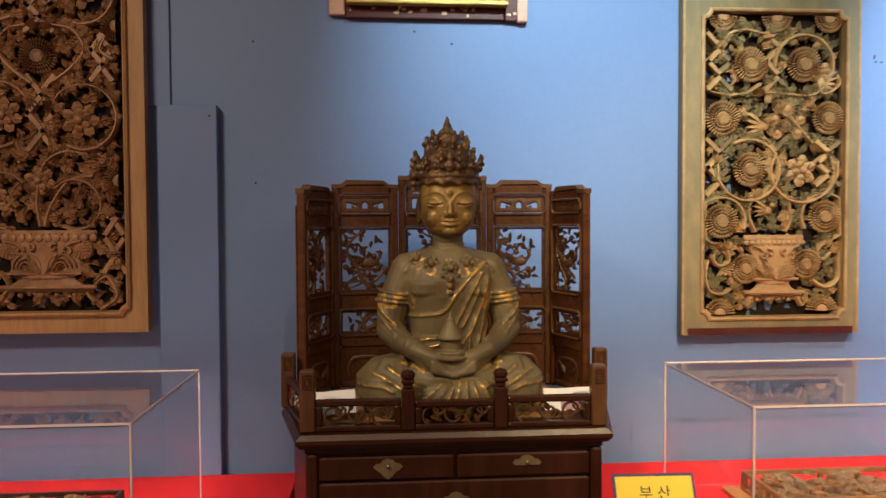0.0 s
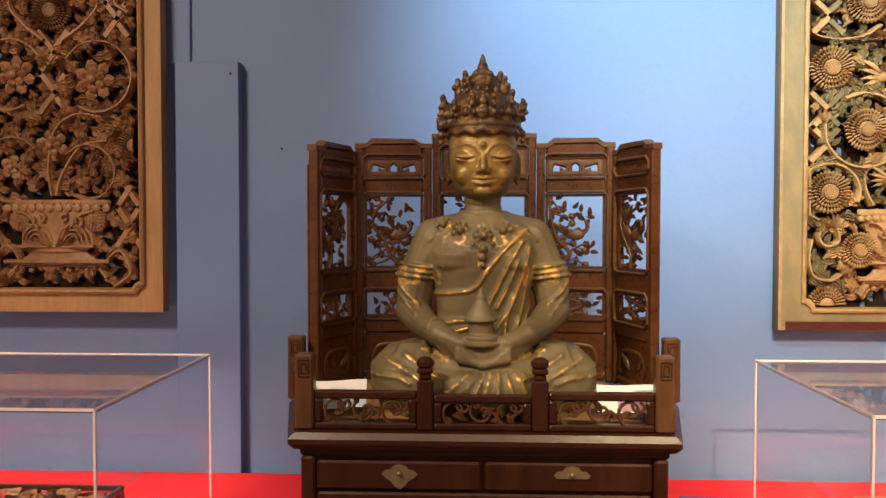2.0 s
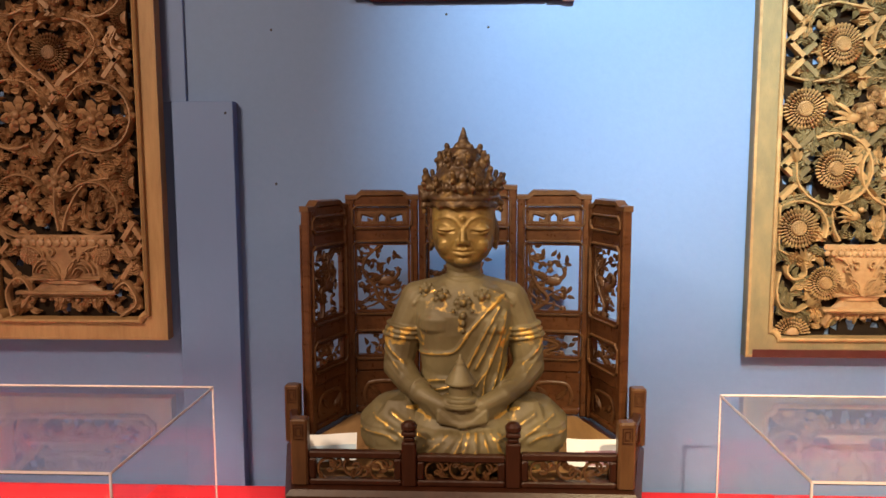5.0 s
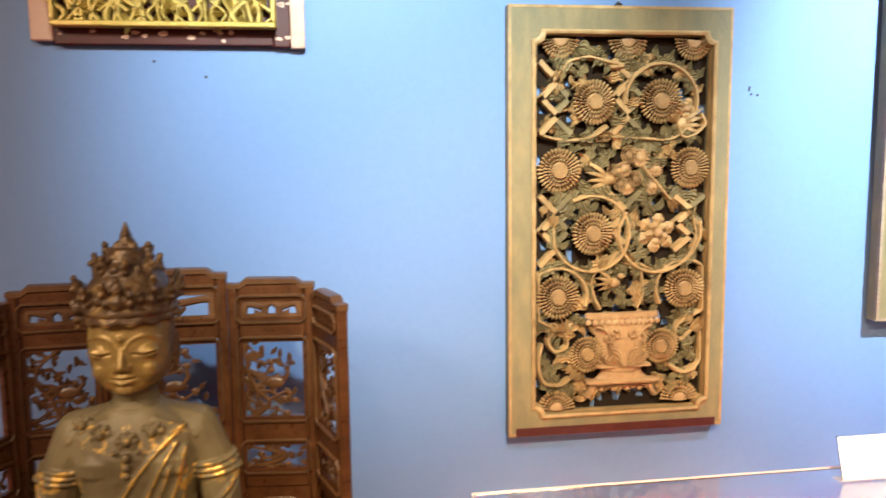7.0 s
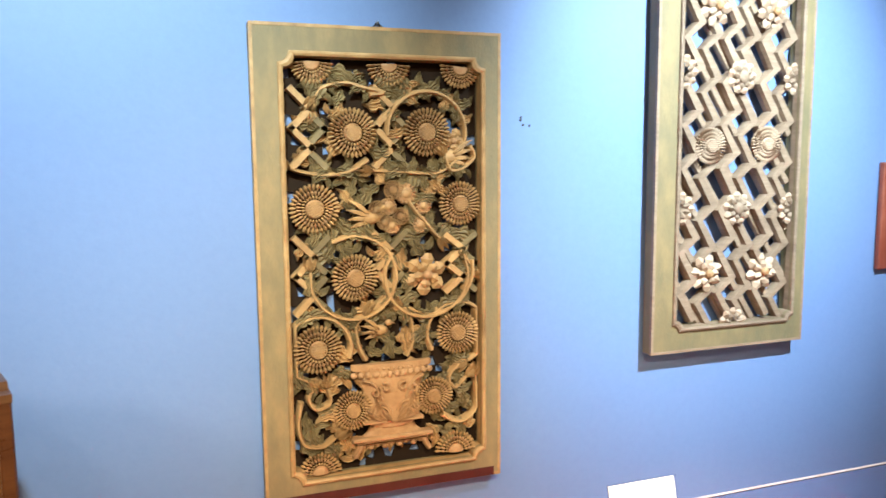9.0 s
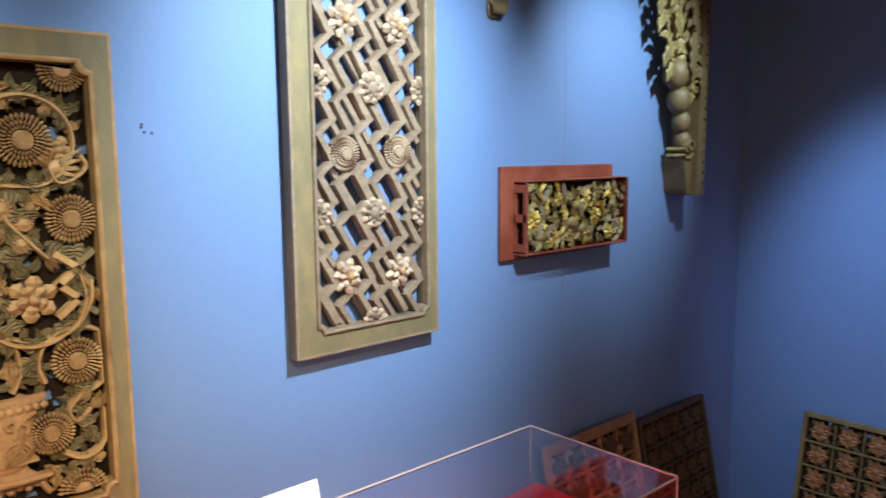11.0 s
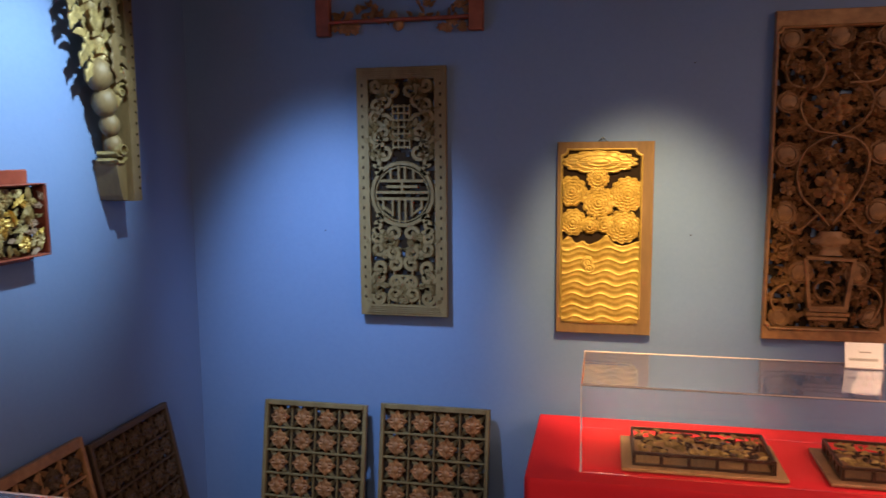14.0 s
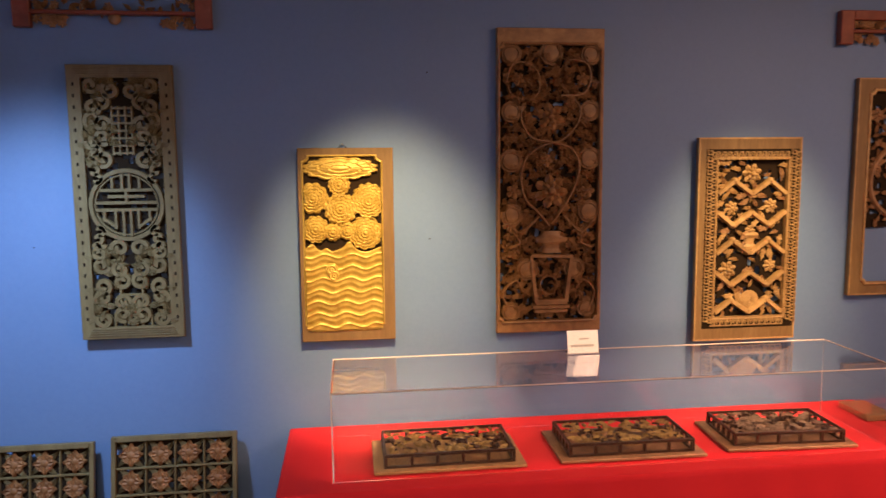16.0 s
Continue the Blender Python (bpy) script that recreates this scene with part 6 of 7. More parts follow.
def screen_leaf(a, b, top, seed):
    A, B = Vector((*a, 0)), Vector((*b, 0))
    d = B - A
    L = d.length
    d.normalize()
    m = Matrix(((d.x, 0, d.y, a[0]), (d.y, 0, -d.x, a[1]), (0, 1, 0, 0), (0, 0, 0, 1)))
    lf = empty_part("leaf", screen, m)
    post = 0.022
    cross = (0.004, 0.024), (0.125, 0.165), (0.238, 0.292), (0.488, 0.531), (top - 0.036, top - 0.004)
    for x0 in (0.001, L - post - 0.001):
        g = Geo()
        g.box(x0, x0 + post, 0.0, top - 0.012, -0.012, 0.012, 0, 0.004)
        part("stile", g, RUDDY, lf)
    for z0, z1 in cross:
        g = Geo()
        g.box(post + 0.0015, L - post - 0.0015, z0, z1, -0.010, 0.010, 0, 0.005)
        part("cross_rail", g, RUDDY, lf)
    g = Geo()
    sweep(g, [(0.0, top - 0.010), (0.03, top - 0.010), (0.045, top + 0.002), (L - 0.045, top + 0.002), (L - 0.03, top - 0.010), (L, top - 0.010)], 0.0075, -0.013, 0.013, 0, None, 0.7)
    part("crest", g, GOLDBROWN, lf, "rounded crest rail")
    g = Geo()
    g.box(post + 0.0015, L - post - 0.0015, 0.0245, 0.1245, -0.004, 0.004)
    part("base_board", g, RUDDY, lf)
    rn = random.Random(seed)
    x0, x1 = post + 0.002, L - post - 0.002
    opens = ((0.166, 0.237), (0.293, 0.487), (0.532, top - 0.037))
    for k, (z0, z1) in enumerate(opens):
        g = Geo()
        for b4 in ((x0, x1, z0, z0 + 0.007), (x0, x1, z1 - 0.007, z1), (x0, x0 + 0.007, z0 + 0.007, z1 - 0.007), (x1 - 0.007, x1, z0 + 0.007, z1 - 0.007)):
            g.box(b4[0], b4[1], b4[2], b4[3], -0.007, 0.007)
        part("panel_moulding", g, RUDDY, lf)
        g = Geo()
        e = 0.005
        ring = [(x0 - e + 0.012, z0 - e), (x1 + e - 0.012, z0 - e), (x1 + e, z0 - e + 0.012), (x1 + e, z1 + e - 0.012), (x1 + e - 0.012, z1 + e), (x0 - e + 0.012, z1 + e), (x0 - e, z1 + e - 0.012), (x0 - e, z0 - e + 0.012)]
        sweep(g, ring + ring[:2], 0.0032, 0.009, 0.0155)
        part("rounded_bead", g, GOLDBROWN, lf, "rubbed golden bead round the opening")
        g = Geo()
        if k == 2:
            zc = (z0 + z1) / 2
            mid = (x0 + x1) / 2
            for b4 in ((x0 + 0.0072, x0 + 0.020, z0 + 0.0072, z1 - 0.0072), (x1 - 0.020, x1 - 0.0072, z0 + 0.0072, z1 - 0.0072), (x0 + 0.0202, x1 - 0.0202, z1 - 0.017, z1 - 0.0072), (x0 + 0.0202, x1 - 0.0202, z0 + 0.0072, z0 + 0.014)):
                if b4[1] > b4[0]:
                    g.box(b4[0], b4[1], b4[2], b4[3], -0.005, 0.004)
            sweep(g, catmull([(x0 + 0.01, zc - 0.012), (x0 + 0.02, zc + 0.012), (mid - 0.02, zc + 0.004), (mid, zc + 0.016), (mid + 0.02, zc + 0.004), (x1 - 0.02, zc + 0.012), (x1 - 0.01, zc - 0.012)], 6), 0.0085, -0.005, 0.005)
            for s in (-1, 1):
                sweep(g, spiral(mid + s * 0.03, zc - 0.006, 0.014, 0.004, 1.57, 1.57 + s * 5, 10), 0.0058, -0.005, 0.005)
                sweep(g, [(mid + s * 0.012, zc - 0.028), (mid + s * 0.012, zc + 0.01)], 0.004, -0.005, 0.005)
        else:
            H = z1 - z0
            tr = [(rn.uniform(x0 + 0.01, x1 - 0.01), z0 + 0.004)]
            for q in range(5):
                tr.append((min(x1 - 0.012, max(x0 + 0.012, tr[-1][0] + rn.uniform(-0.045, 0.045))), z0 + H * (q + 1) / 5.2))
            pts = catmull(tr, 5)
            sweep(g, [(p.x, p.y) for p in pts], 0.006, -0.005, 0.006, 0, 0.003)
            for q in range(int(14 * H / 0.1)):
                p = pts[rn.randrange(1, len(pts) - 1)]
                e = (min(x1 - 0.01, max(x0 + 0.01, p.x + rn.uniform(-0.07, 0.07))), min(z1 - 0.01, max(z0 + 0.01, p.y + rn.uniform(-0.03, 0.05))))
                sweep(g, catmull([(p.x, p.y), ((p.x + e[0]) / 2 + rn.uniform(-0.01, 0.01), (p.y + e[1]) / 2 + rn.uniform(-0.01, 0.01)), e], 4), 0.0035, -0.004, 0.004, 0, 0.002)
                petal_ring(g, e[0], e[1], 0.006, 0.008, 5, -0.002, 0.006, 0, rn.random(), 6.2832 + rn.random())
                dome(g, e[0], e[1], 0.0095, -0.003, 0.005, 0, 8)
            for q in range(int(22 * H / 0.1)):
                leaf(g, rn.uniform(x0 + 0.01, x1 - 0.02), rn.uniform(z0 + 0.008, z1 - 0.012), rn.uniform(0, 6.28), 0.024, 0.006, -0.002, 0.004, 0, rn.uniform(-1, 1))
            if k == 1:
                bx, by = (x0 + x1) / 2 + rn.uniform(-0.015, 0.015), z0 + H * 0.45
                ball(g, bx, by, 0.002, 0.022, 0, 10, (1.1, 0.65, 0.3))
                leaf(g, bx - 0.015, by, 2.7, 0.05, 0.009, 0, 0.005)
                sweep(g, catmull([(bx + 0.015, by), (bx + 0.03, by + 0.02), (bx + 0.026, by + 0.038)], 4), 0.005, -0.003, 0.006)
        part("pierced_carving", g, RUDDY_CARVE, lf)
    g = Geo()
    for s in (-1, 1):
        sweep(g, catmull([((x0 + x1) / 2, 0.096), ((x0 + x1) / 2 + s * 0.04, 0.09), ((x0 + x1) / 2 + s * 0.055, 0.06), ((x0 + x1) / 2 + s * 0.05, 0.035)], 5), 0.005, 0.0042, 0.0085)
        leaf(g, (x0 + x1) / 2 + s * 0.012, 0.05, 1.57 - s * 0.8, 0.045, 0.009, 0.0045, 0.004)
    part("base_carving", g, RUDDY_CARVE, lf)


def empty_part(name, parent, m):
    """A leaf of the screen: its back strip, which carries the stiles, rails and carvings."""
    g = Geo()
    g.box(0.004, 0.018, 0.02, 0.55, -0.0165, -0.0125)
    return part(name, g, RUDDY, parent, "", False, m)


LEAF = [(-0.180, 2.110), (-0.106, 2.292), (0.094, 2.312), (0.366, 2.312), (0.566, 2.292), (0.630, 2.110)]
for i, (a, b) in enumerate(zip(LEAF, LEAF[1:])):
    screen_leaf(a, b, (0.60, 0.622, 0.648, 0.622, 0.60)[i], 60 + i)

# ---- banknotes on the seat ----
NOTE = material("pale_paper", [(0.62, 0.66, 0.72), (0.78, 0.78, 0.76)], 0.6, 0, 30, (1, 1, 1), 20, 0.05, 0)
NOTE_BLUE = material("pale_blue_print", [(0.30, 0.45, 0.62), (0.45, 0.58, 0.70)], 0.6, 0, 60, (1, 1, 1), 30, 0, 0)
NOTE_ROSE = material("dull_rose_print", [(0.30, 0.16, 0.22), (0.42, 0.26, 0.32)], 0.6, 0, 60, (1, 1, 1), 30, 0, 0)


def banknote(m, label, print_mat, text):
    ob = empty("banknote", m, label, "banknote", "banknotes left on the throne")
    g = Geo()
    rows = [[(x, y, 0.012 * (x / 0.13) ** 2 + 0.003 * math.sin(x * 40)) for x in np.linspace(-0.062, 0.062, 12)] for y in (-0.032, 0.0, 0.034)]
    g.loft([[(float(x), y, float(z)) for x, y, z in r] for r in rows], 0, False, False, False)
    g.loft([[(float(x), y, float(z) - 0.0006) for x, y, z in r] for r in rows], 0, False, False, False)
    part("paper", g, NOTE, ob)
    g = Geo()
    rows = [[(x, y, 0.0008 + 0.012 * (x / 0.13) ** 2 + 0.003 * math.sin(x * 40)) for x in np.linspace(-0.05 if text else -0.02, 0.06, 10)] for y in (-0.03, 0.006)]
    g.loft([[(float(x), y, float(z)) for x, y, z in r] for r in rows], 0, False, False, False)
    part("printed_band", g, print_mat, ob)
    if text:
        lettering(text, 0.018, pose(-0.053, 0.008, 0.0055, 0, 3, -90), ob, INK)
    return ob


banknote(pose(-0.085, 1.915, 1.072, 48, 0, 6), "pale blue banknote leaning on the railing of the throne", NOTE_BLUE, "1000")
banknote(pose(0.525, 1.915, 1.068, 46, 0, -4), "folded pale banknotes with rose print behind the railing", NOTE_ROSE, "")

# ---- the seated statue ----
STATUE = bpy.data.materials.new("worn_gilt_bronze")
STATUE.use_nodes = True
nt = STATUE.node_tree
sb = nt.nodes["Principled BSDF"]
tc = nt.nodes.new("ShaderNodeTexCoord")
n1, n2, n3 = (nt.nodes.new("ShaderNodeTexNoise") for _ in range(3))
for n, sc, de in ((n1, 8, 7), (n2, 55, 6), (n3, 150, 4)):
    n.inputs["Scale"].default_value, n.inputs["Detail"].default_value = sc, de
    nt.links.new(tc.outputs["Object"], n.inputs["Vector"])
gild = nt.nodes.new("ShaderNodeAttribute")
gild.attribute_name = "gilding"
tot = nt.nodes.new("ShaderNodeMath")
tot.operation = "MULTIPLY_ADD"
tot.inputs[1].default_value = 0.46
nt.links.new(gild.outputs["Fac"], tot.inputs[0])
nt.links.new(n2.outputs["Fac"], tot.inputs[2])
ramp = nt.nodes.new("ShaderNodeValToRGB")
ramp.color_ramp.elements[0].position, ramp.color_ramp.elements[1].position = 0.74, 0.90
nt.links.new(tot.outputs[0], ramp.inputs[0])
base = nt.nodes.new("ShaderNodeValToRGB")
base.color_ramp.elements[0].position, base.color_ramp.elements[1].position = 0.36, 0.66
base.color_ramp.elements[0].color, base.color_ramp.elements[1].color = (0.088, 0.064, 0.029, 1), (0.185, 0.150, 0.076, 1)
nt.links.new(n1.outputs["Fac"], base.inputs[0])
mx = nt.nodes.new("ShaderNodeMix")
mx.data_type = "RGBA"
mx.inputs["B"].default_value = (0.62, 0.38, 0.095, 1)
nt.links.new(ramp.outputs[0], mx.inputs["Factor"])
nt.links.new(base.outputs[0], mx.inputs["A"])
nt.links.new(mx.outputs["Result"], sb.inputs["Base Color"])
for socket, low, high in (("Metallic", 0.05, 0.6), ("Roughness", 0.55, 0.36)):
    rg = nt.nodes.new("ShaderNodeMapRange")
    rg.inputs["To Min"].default_value, rg.inputs["To Max"].default_value = low, high
    nt.links.new(ramp.outputs[0], rg.inputs["Value"])
    nt.links.new(rg.outputs[0], sb.inputs[socket])
bp = nt.nodes.new("ShaderNodeBump")
bp.inputs["Strength"].default_value, bp.inputs["Distance"].default_value = 0.3, 0.002
nt.links.new(n3.outputs["Fac"], bp.inputs["Height"])
nt.links.new(bp.outputs[0], sb.inputs["Normal"])
FACE = material("rubbed_gold_leaf", [(0.070, 0.042, 0.016), (0.24, 0.155, 0.046), (0.42, 0.285, 0.080)], 0.42, 0.35, 30, (1, 1, 1), 14, 0.06, 0)
HEADDRESS = material("dark_gilt_crown", [(0.040, 0.020, 0.010), (0.085, 0.048, 0.022), (0.30, 0.18, 0.055)], 0.45, 0.25, 50, (1, 1, 1), 30, 0.2, 0)


def capsule(g, a, b, ra, rb, n=14):
    a, b = Vector(a), Vector(b)
    d = b - a
    L = d.length
    d.normalize()
    s = d.orthogonal().normalized()
    t = d.cross(s)
    rings = []
    for k in range(11):
        if k < 4:
            q = -math.pi / 2 + math.pi / 2 * k / 3.5
            p, r = a + d * ra * math.sin(q), ra * max(0.05, math.cos(q))
        elif k > 6:
            q = math.pi / 2 * (k - 6.5) / 3.5
            p, r = b + d * rb * math.sin(q), rb * max(0.05, math.cos(q))
        else:
            f = (k - 4) / 2
            p, r = a + d * L * f, ra + (rb - ra) * f
        rings.append([tuple(p + (s * math.cos(6.2832 * j / n) + t * math.sin(6.2832 * j / n)) * r) for j in range(n)])
    g.loft(rings, 0, True, True)


def tube(g, pts, r, n=8):
    for a, b in zip(pts, pts[1:]):
        capsule(g, a, b, r, r, n)


def body_loft(g, rows, n=32, power=2.0):
    """Rings of (height, half-width, front depth, back depth), rounded like a body."""
    rings = []
    for z, a, f, b in rows:
        ring = []
        for q in range(n):
            t = 6.2832 * q / n
            c, w = math.cos(t), math.sin(t)
            c, w = math.copysign(abs(c) ** (2 / power), c), math.copysign(abs(w) ** (2 / power), w)
            ring.append((a * c, (b if w > 0 else f) * w, z))
        rings.append(ring)
    g.loft(rings, 0, True, True)


def build_statue():
    g = Geo()
    body_loft(g, [(0.05, 0.17, 0.12, 0.12), (0.11, 0.14, 0.105, 0.10), (0.155, 0.112, 0.088, 0.085), (0.20, 0.103, 0.080, 0.078), (0.25, 0.108, 0.083, 0.078), (0.30, 0.120, 0.090, 0.08), (0.34, 0.128, 0.088, 0.08), (0.372, 0.124, 0.076, 0.075), (0.398, 0.098, 0.062, 0.066), (0.416, 0.066, 0.052, 0.056), (0.43, 0.050, 0.046, 0.05)], 32, 2.2)
    body_loft(g, [(0.39, 0.050, 0.044, 0.048), (0.42, 0.043, 0.040, 0.044), (0.45, 0.041, 0.042, 0.044), (0.49, 0.042, 0.05, 0.044)], 24)
    for s in (-1, 1):
        capsule(g, (s * 0.03, 0.004, 0.398), (s * 0.112, 0.004, 0.366), 0.034, 0.044)
        ball(g, s * 0.052, -0.052, 0.322, 0.052, 0, 18, (1.05, 0.70, 0.72))
        capsule(g, (s * 0.112, 0.004, 0.362), (s * 0.148, 0.0, 0.285), 0.046, 0.043)
        capsule(g, (s * 0.148, 0.0, 0.285), (s * 0.160, -0.012, 0.208), 0.043, 0.037)
        capsule(g, (s * 0.160, -0.014, 0.206), (s * 0.094, -0.112, 0.146), 0.038, 0.026)
        capsule(g, (s * 0.094, -0.112, 0.146), (s * 0.045, -0.142, 0.130), 0.025, 0.019)
        for k in range(4):
            capsule(g, (s * 0.052, -0.140 - 0.006 * k, 0.136 - 0.006 * k), (-s * 0.006, -0.152 - 0.005 * k, 0.128 - 0.007 * k), 0.0085, 0.0065, 8)
        # bands on the upper arms and the wrists
        for dz, r in ((0.308, 0.047), (0.296, 0.0465), (0.284, 0.046)):
            tube(g, [(s * (0.139 + (0.308 - dz) * 0.35) + r * math.cos(q), 0.001 + r * math.sin(q), dz + 0.006 * math.cos(q) * s) for q in np.linspace(0, 6.2832, 19)], 0.0046, 6)
        tube(g, [(s * 0.100 + 0.028 * math.cos(q) * 0.75, -0.104 + 0.028 * math.cos(q) * 0.45, 0.152 + 0.029 * math.sin(q)) for q in np.linspace(0, 6.2832, 13)], 0.0042, 6)
        # crossed legs
        ball(g, s * 0.150, -0.030, 0.068, 0.105, 0, 28, (1.02, 1.12, 0.70))
        capsule(g, (s * 0.165, -0.085, 0.055), (s * 0.02, -0.150, 0.050), 0.056, 0.048, 18)
        # ears
        ball(g, s * 0.076, 0.012, 0.535, 0.012, 0, 12, (0.75, 1.2, 3.3))
    ball(g, 0, -0.075, 0.056, 0.10, 0, 28, (1.7, 1.05, 0.80))
    ball(g, 0, -0.098, 0.088, 0.062, 0, 24, (1.75, 0.98, 0.72))
    body_loft(g, [(0.0, 0.235, 0.165, 0.12), (0.03, 0.245, 0.178, 0.125), (0.055, 0.225, 0.160, 0.12)], 36)
    # brooches
    for cx, cz, y, n in ((0.0, 0.372, -0.082, 8), (-0.050, 0.384, -0.072, 7), (0.044, 0.384, -0.072, 7), (-0.088, 0.398, -0.050, 7)):
        ball(g, cx, y, cz, 0.009, 0, 10)
        for k in range(n):
            a = 6.2832 * k / n
            ball(g, cx + 0.016 * math.cos(a), y + 0.004 + 0.3 * abs(cx) * 0.1, cz + 0.014 * math.sin(a), 0.0058, 0, 8)
    for x, z, r in ((0, 0.346, 0.009), (0, 0.328, 0.008), (0.0, 0.312, 0.006), (-0.022, 0.356, 0.006), (0.022, 0.356, 0.006)):
        ball(g, x, -0.092, z, r, 0, 10)
    # small pagoda held in the lap
    for z0, z1, r0, r1 in ((0.128, 0.136, 0.048, 0.050), (0.136, 0.142, 0.040, 0.040), (0.142, 0.150, 0.042, 0.040), (0.150, 0.178, 0.027, 0.027), (0.178, 0.186, 0.036, 0.036), (0.186, 0.196, 0.033, 0.028), (0.196, 0.226, 0.028, 0.011), (0.226, 0.232, 0.012, 0.012), (0.232, 0.250, 0.008, 0.003)):
        g.loft([[(-0.005 + r * math.cos(6.2832 * q / 18), -0.128 + r * math.sin(6.2832 * q / 18), z) for q in range(18)] for z, r in ((z0, r0), (z1, r1))], 0, True, True)
    # head
    body_loft(g, [(0.466, 0.026, 0.050, 0.04), (0.472, 0.040, 0.064, 0.055), (0.484, 0.055, 0.073, 0.07), (0.502, 0.066, 0.078, 0.08), (0.525, 0.0725, 0.080, 0.085), (0.552, 0.0755, 0.079, 0.086), (0.580, 0.0755, 0.077, 0.086), (0.604, 0.074, 0.074, 0.084), (0.63, 0.070, 0.068, 0.08)], 40, 2.35)
    for s in (-1, 1):
        ball(g, s * 0.040, -0.064, 0.552, 0.019, 0, 16, (1.25, 0.75, 0.72))
        ball(g, s * 0.036, -0.056, 0.516, 0.024, 0, 14, (1.0, 0.8, 1.0))
        ball(g, s * 0.0092, -0.082, 0.5225, 0.0066, 0, 10)
    ball(g, 0, -0.064, 0.481, 0.018, 0, 12, (1.2, 0.8, 0.75))
    capsule(g, (0, -0.074, 0.561), (0, -0.086, 0.527), 0.0050, 0.0085, 12)
    tube(g, [(-0.020, -0.072, 0.5055), (-0.007, -0.080, 0.5075), (0, -0.0805, 0.5060), (0.007, -0.080, 0.5075), (0.020, -0.072, 0.5055)], 0.0040, 6)
    tube(g, [(-0.015, -0.074, 0.4975), (0, -0.080, 0.4955), (0.015, -0.074, 0.4975)], 0.0048, 6)
    ball(g, 0, -0.0775, 0.577, 0.0062, 0, 10)
    # crown: hair roll, band, and two tiers of rounded flames and small buds
    tube(g, [(0.077 * math.cos(q), 0.084 * math.sin(q), 0.610 + 0.003 * math.cos(12 * q)) for q in np.linspace(0, 6.2832, 49)], 0.0095, 6)
    tube(g, [(0.086 * math.cos(q), 0.002 + 0.090 * math.sin(q), 0.625) for q in np.linspace(0, 6.2832, 33)], 0.0085, 6)
    body_loft(g, [(0.60, 0.075, 0.080, 0.084), (0.63, 0.084, 0.088, 0.088), (0.665, 0.084, 0.086, 0.086), (0.695, 0.066, 0.066, 0.066), (0.72, 0.046, 0.046, 0.046), (0.745, 0.034, 0.034, 0.034)], 30)
    rn = random.Random(19)
    for tier, (count, r, z, tall, lean) in enumerate(((13, 0.084, 0.634, 0.054, 0.020), (8, 0.054, 0.692, 0.046, 0.010))):
        for q in range(count):
            a = 6.2832 * (q + 0.25) / count
            c, w = math.cos(a), math.sin(a)
            h = tall * rn.uniform(0.8, 1.12) * (1.0 if q % 2 else 0.82)
            p0, p1 = (c * r, w * r, z), (c * (r + lean), w * (r + lean), z + h)
            capsule(g, p0, p1, 0.0105, 0.0066, 10)
            ball(g, p1[0], p1[1], p1[2], 0.0082, 0, 9)
            for k in (0.25, 0.6):
                ball(g, c * (r + 0.010 + lean * k) + rn.uniform(-0.005, 0.005), w * (r + 0.010 + lean * k), z + h * k, 0.0068, 0, 8)
            b = a + 3.1416 / count
            ball(g, math.cos(b) * (r + 0.004), math.sin(b) * (r + 0.004), z + tall * 0.30, 0.0095, 0, 9)
    for x, z, r in ((0, 0.648, 0.017), (0, 0.674, 0.013), (0, 0.690, 0.008)):
        ball(g, x, -0.092, z, r, 0, 12, (1, 0.75, 1))
    body_loft(g, [(0.712, 0.012, 0.02, 0.02), (0.722, 0.030, 0.034, 0.034), (0.738, 0.036, 0.038, 0.038), (0.743, 0.030, 0.032, 0.032)], 18)
    for x, y, z, r in ((0, 0, 0.752, 0.020), (0, 0, 0.768, 0.014), (0, -0.002, 0.784, 0.0085), (-0.016, -0.01, 0.748, 0.011), (0.016, -0.01, 0.748, 0.011), (-0.043, 0, 0.738, 0.009), (0.043, 0, 0.736, 0.009), (-0.044, 0, 0.752, 0.008), (0.044, 0, 0.750, 0.008)):
        ball(g, x, y, z, r, 0, 12)
    capsule(g, (0, 0, 0.786), (0, 0, 0.796), 0.006, 0.003, 8)
    capsule(g, (-0.066, -0.01, 0.69), (-0.068, -0.01, 0.724), 0.005, 0.0018, 8)
    for x, y, z, r in ((-0.098, -0.02, 0.628, 0.015), (-0.094, -0.015, 0.606, 0.010), (-0.092, -0.012, 0.590, 0.007), (0.090, 0.0, 0.612, 0.010), (0.088, 0.004, 0.594, 0.007), (-0.106, -0.02, 0.638, 0.008)):
        ball(g, x, y, z, r, 0, 10)
    g.v = [(x * q, y * q, z + float(np.interp(z, (0.0, 0.06, 0.14, 0.26, 0.30, 0.40, 0.44, 0.465, 0.62, 0.80), (0, 0.008, 0.012, 0.008, 0.006, 0.012, 0.006, -0.002, 0, -0.010))) + (0.016 if y < -0.09 and 0.12 < z < 0.26 else 0))
           for (x, y, z), q in zip(g.v, [float(np.interp(z, (0.44, 0.47, 0.60, 0.625, 0.80), (1, 1.03, 1.02, 0.93, 0.90))) for x, y, z in g.v])]
    me = g.mesh("seated_statue", STATUE, True)
    tmp = bpy.data.objects.new("seated_statue", me)
    scene.collection.objects.link(tmp)
    rm = tmp.modifiers.new("remesh", "REMESH")
    rm.mode, rm.voxel_size, rm.use_smooth_shade = "VOXEL", 0.0024, True
    sm = tmp.modifiers.new("smooth", "SMOOTH")
    sm.factor, sm.iterations = 0.5, 5
    bpy.context.view_layer.update()
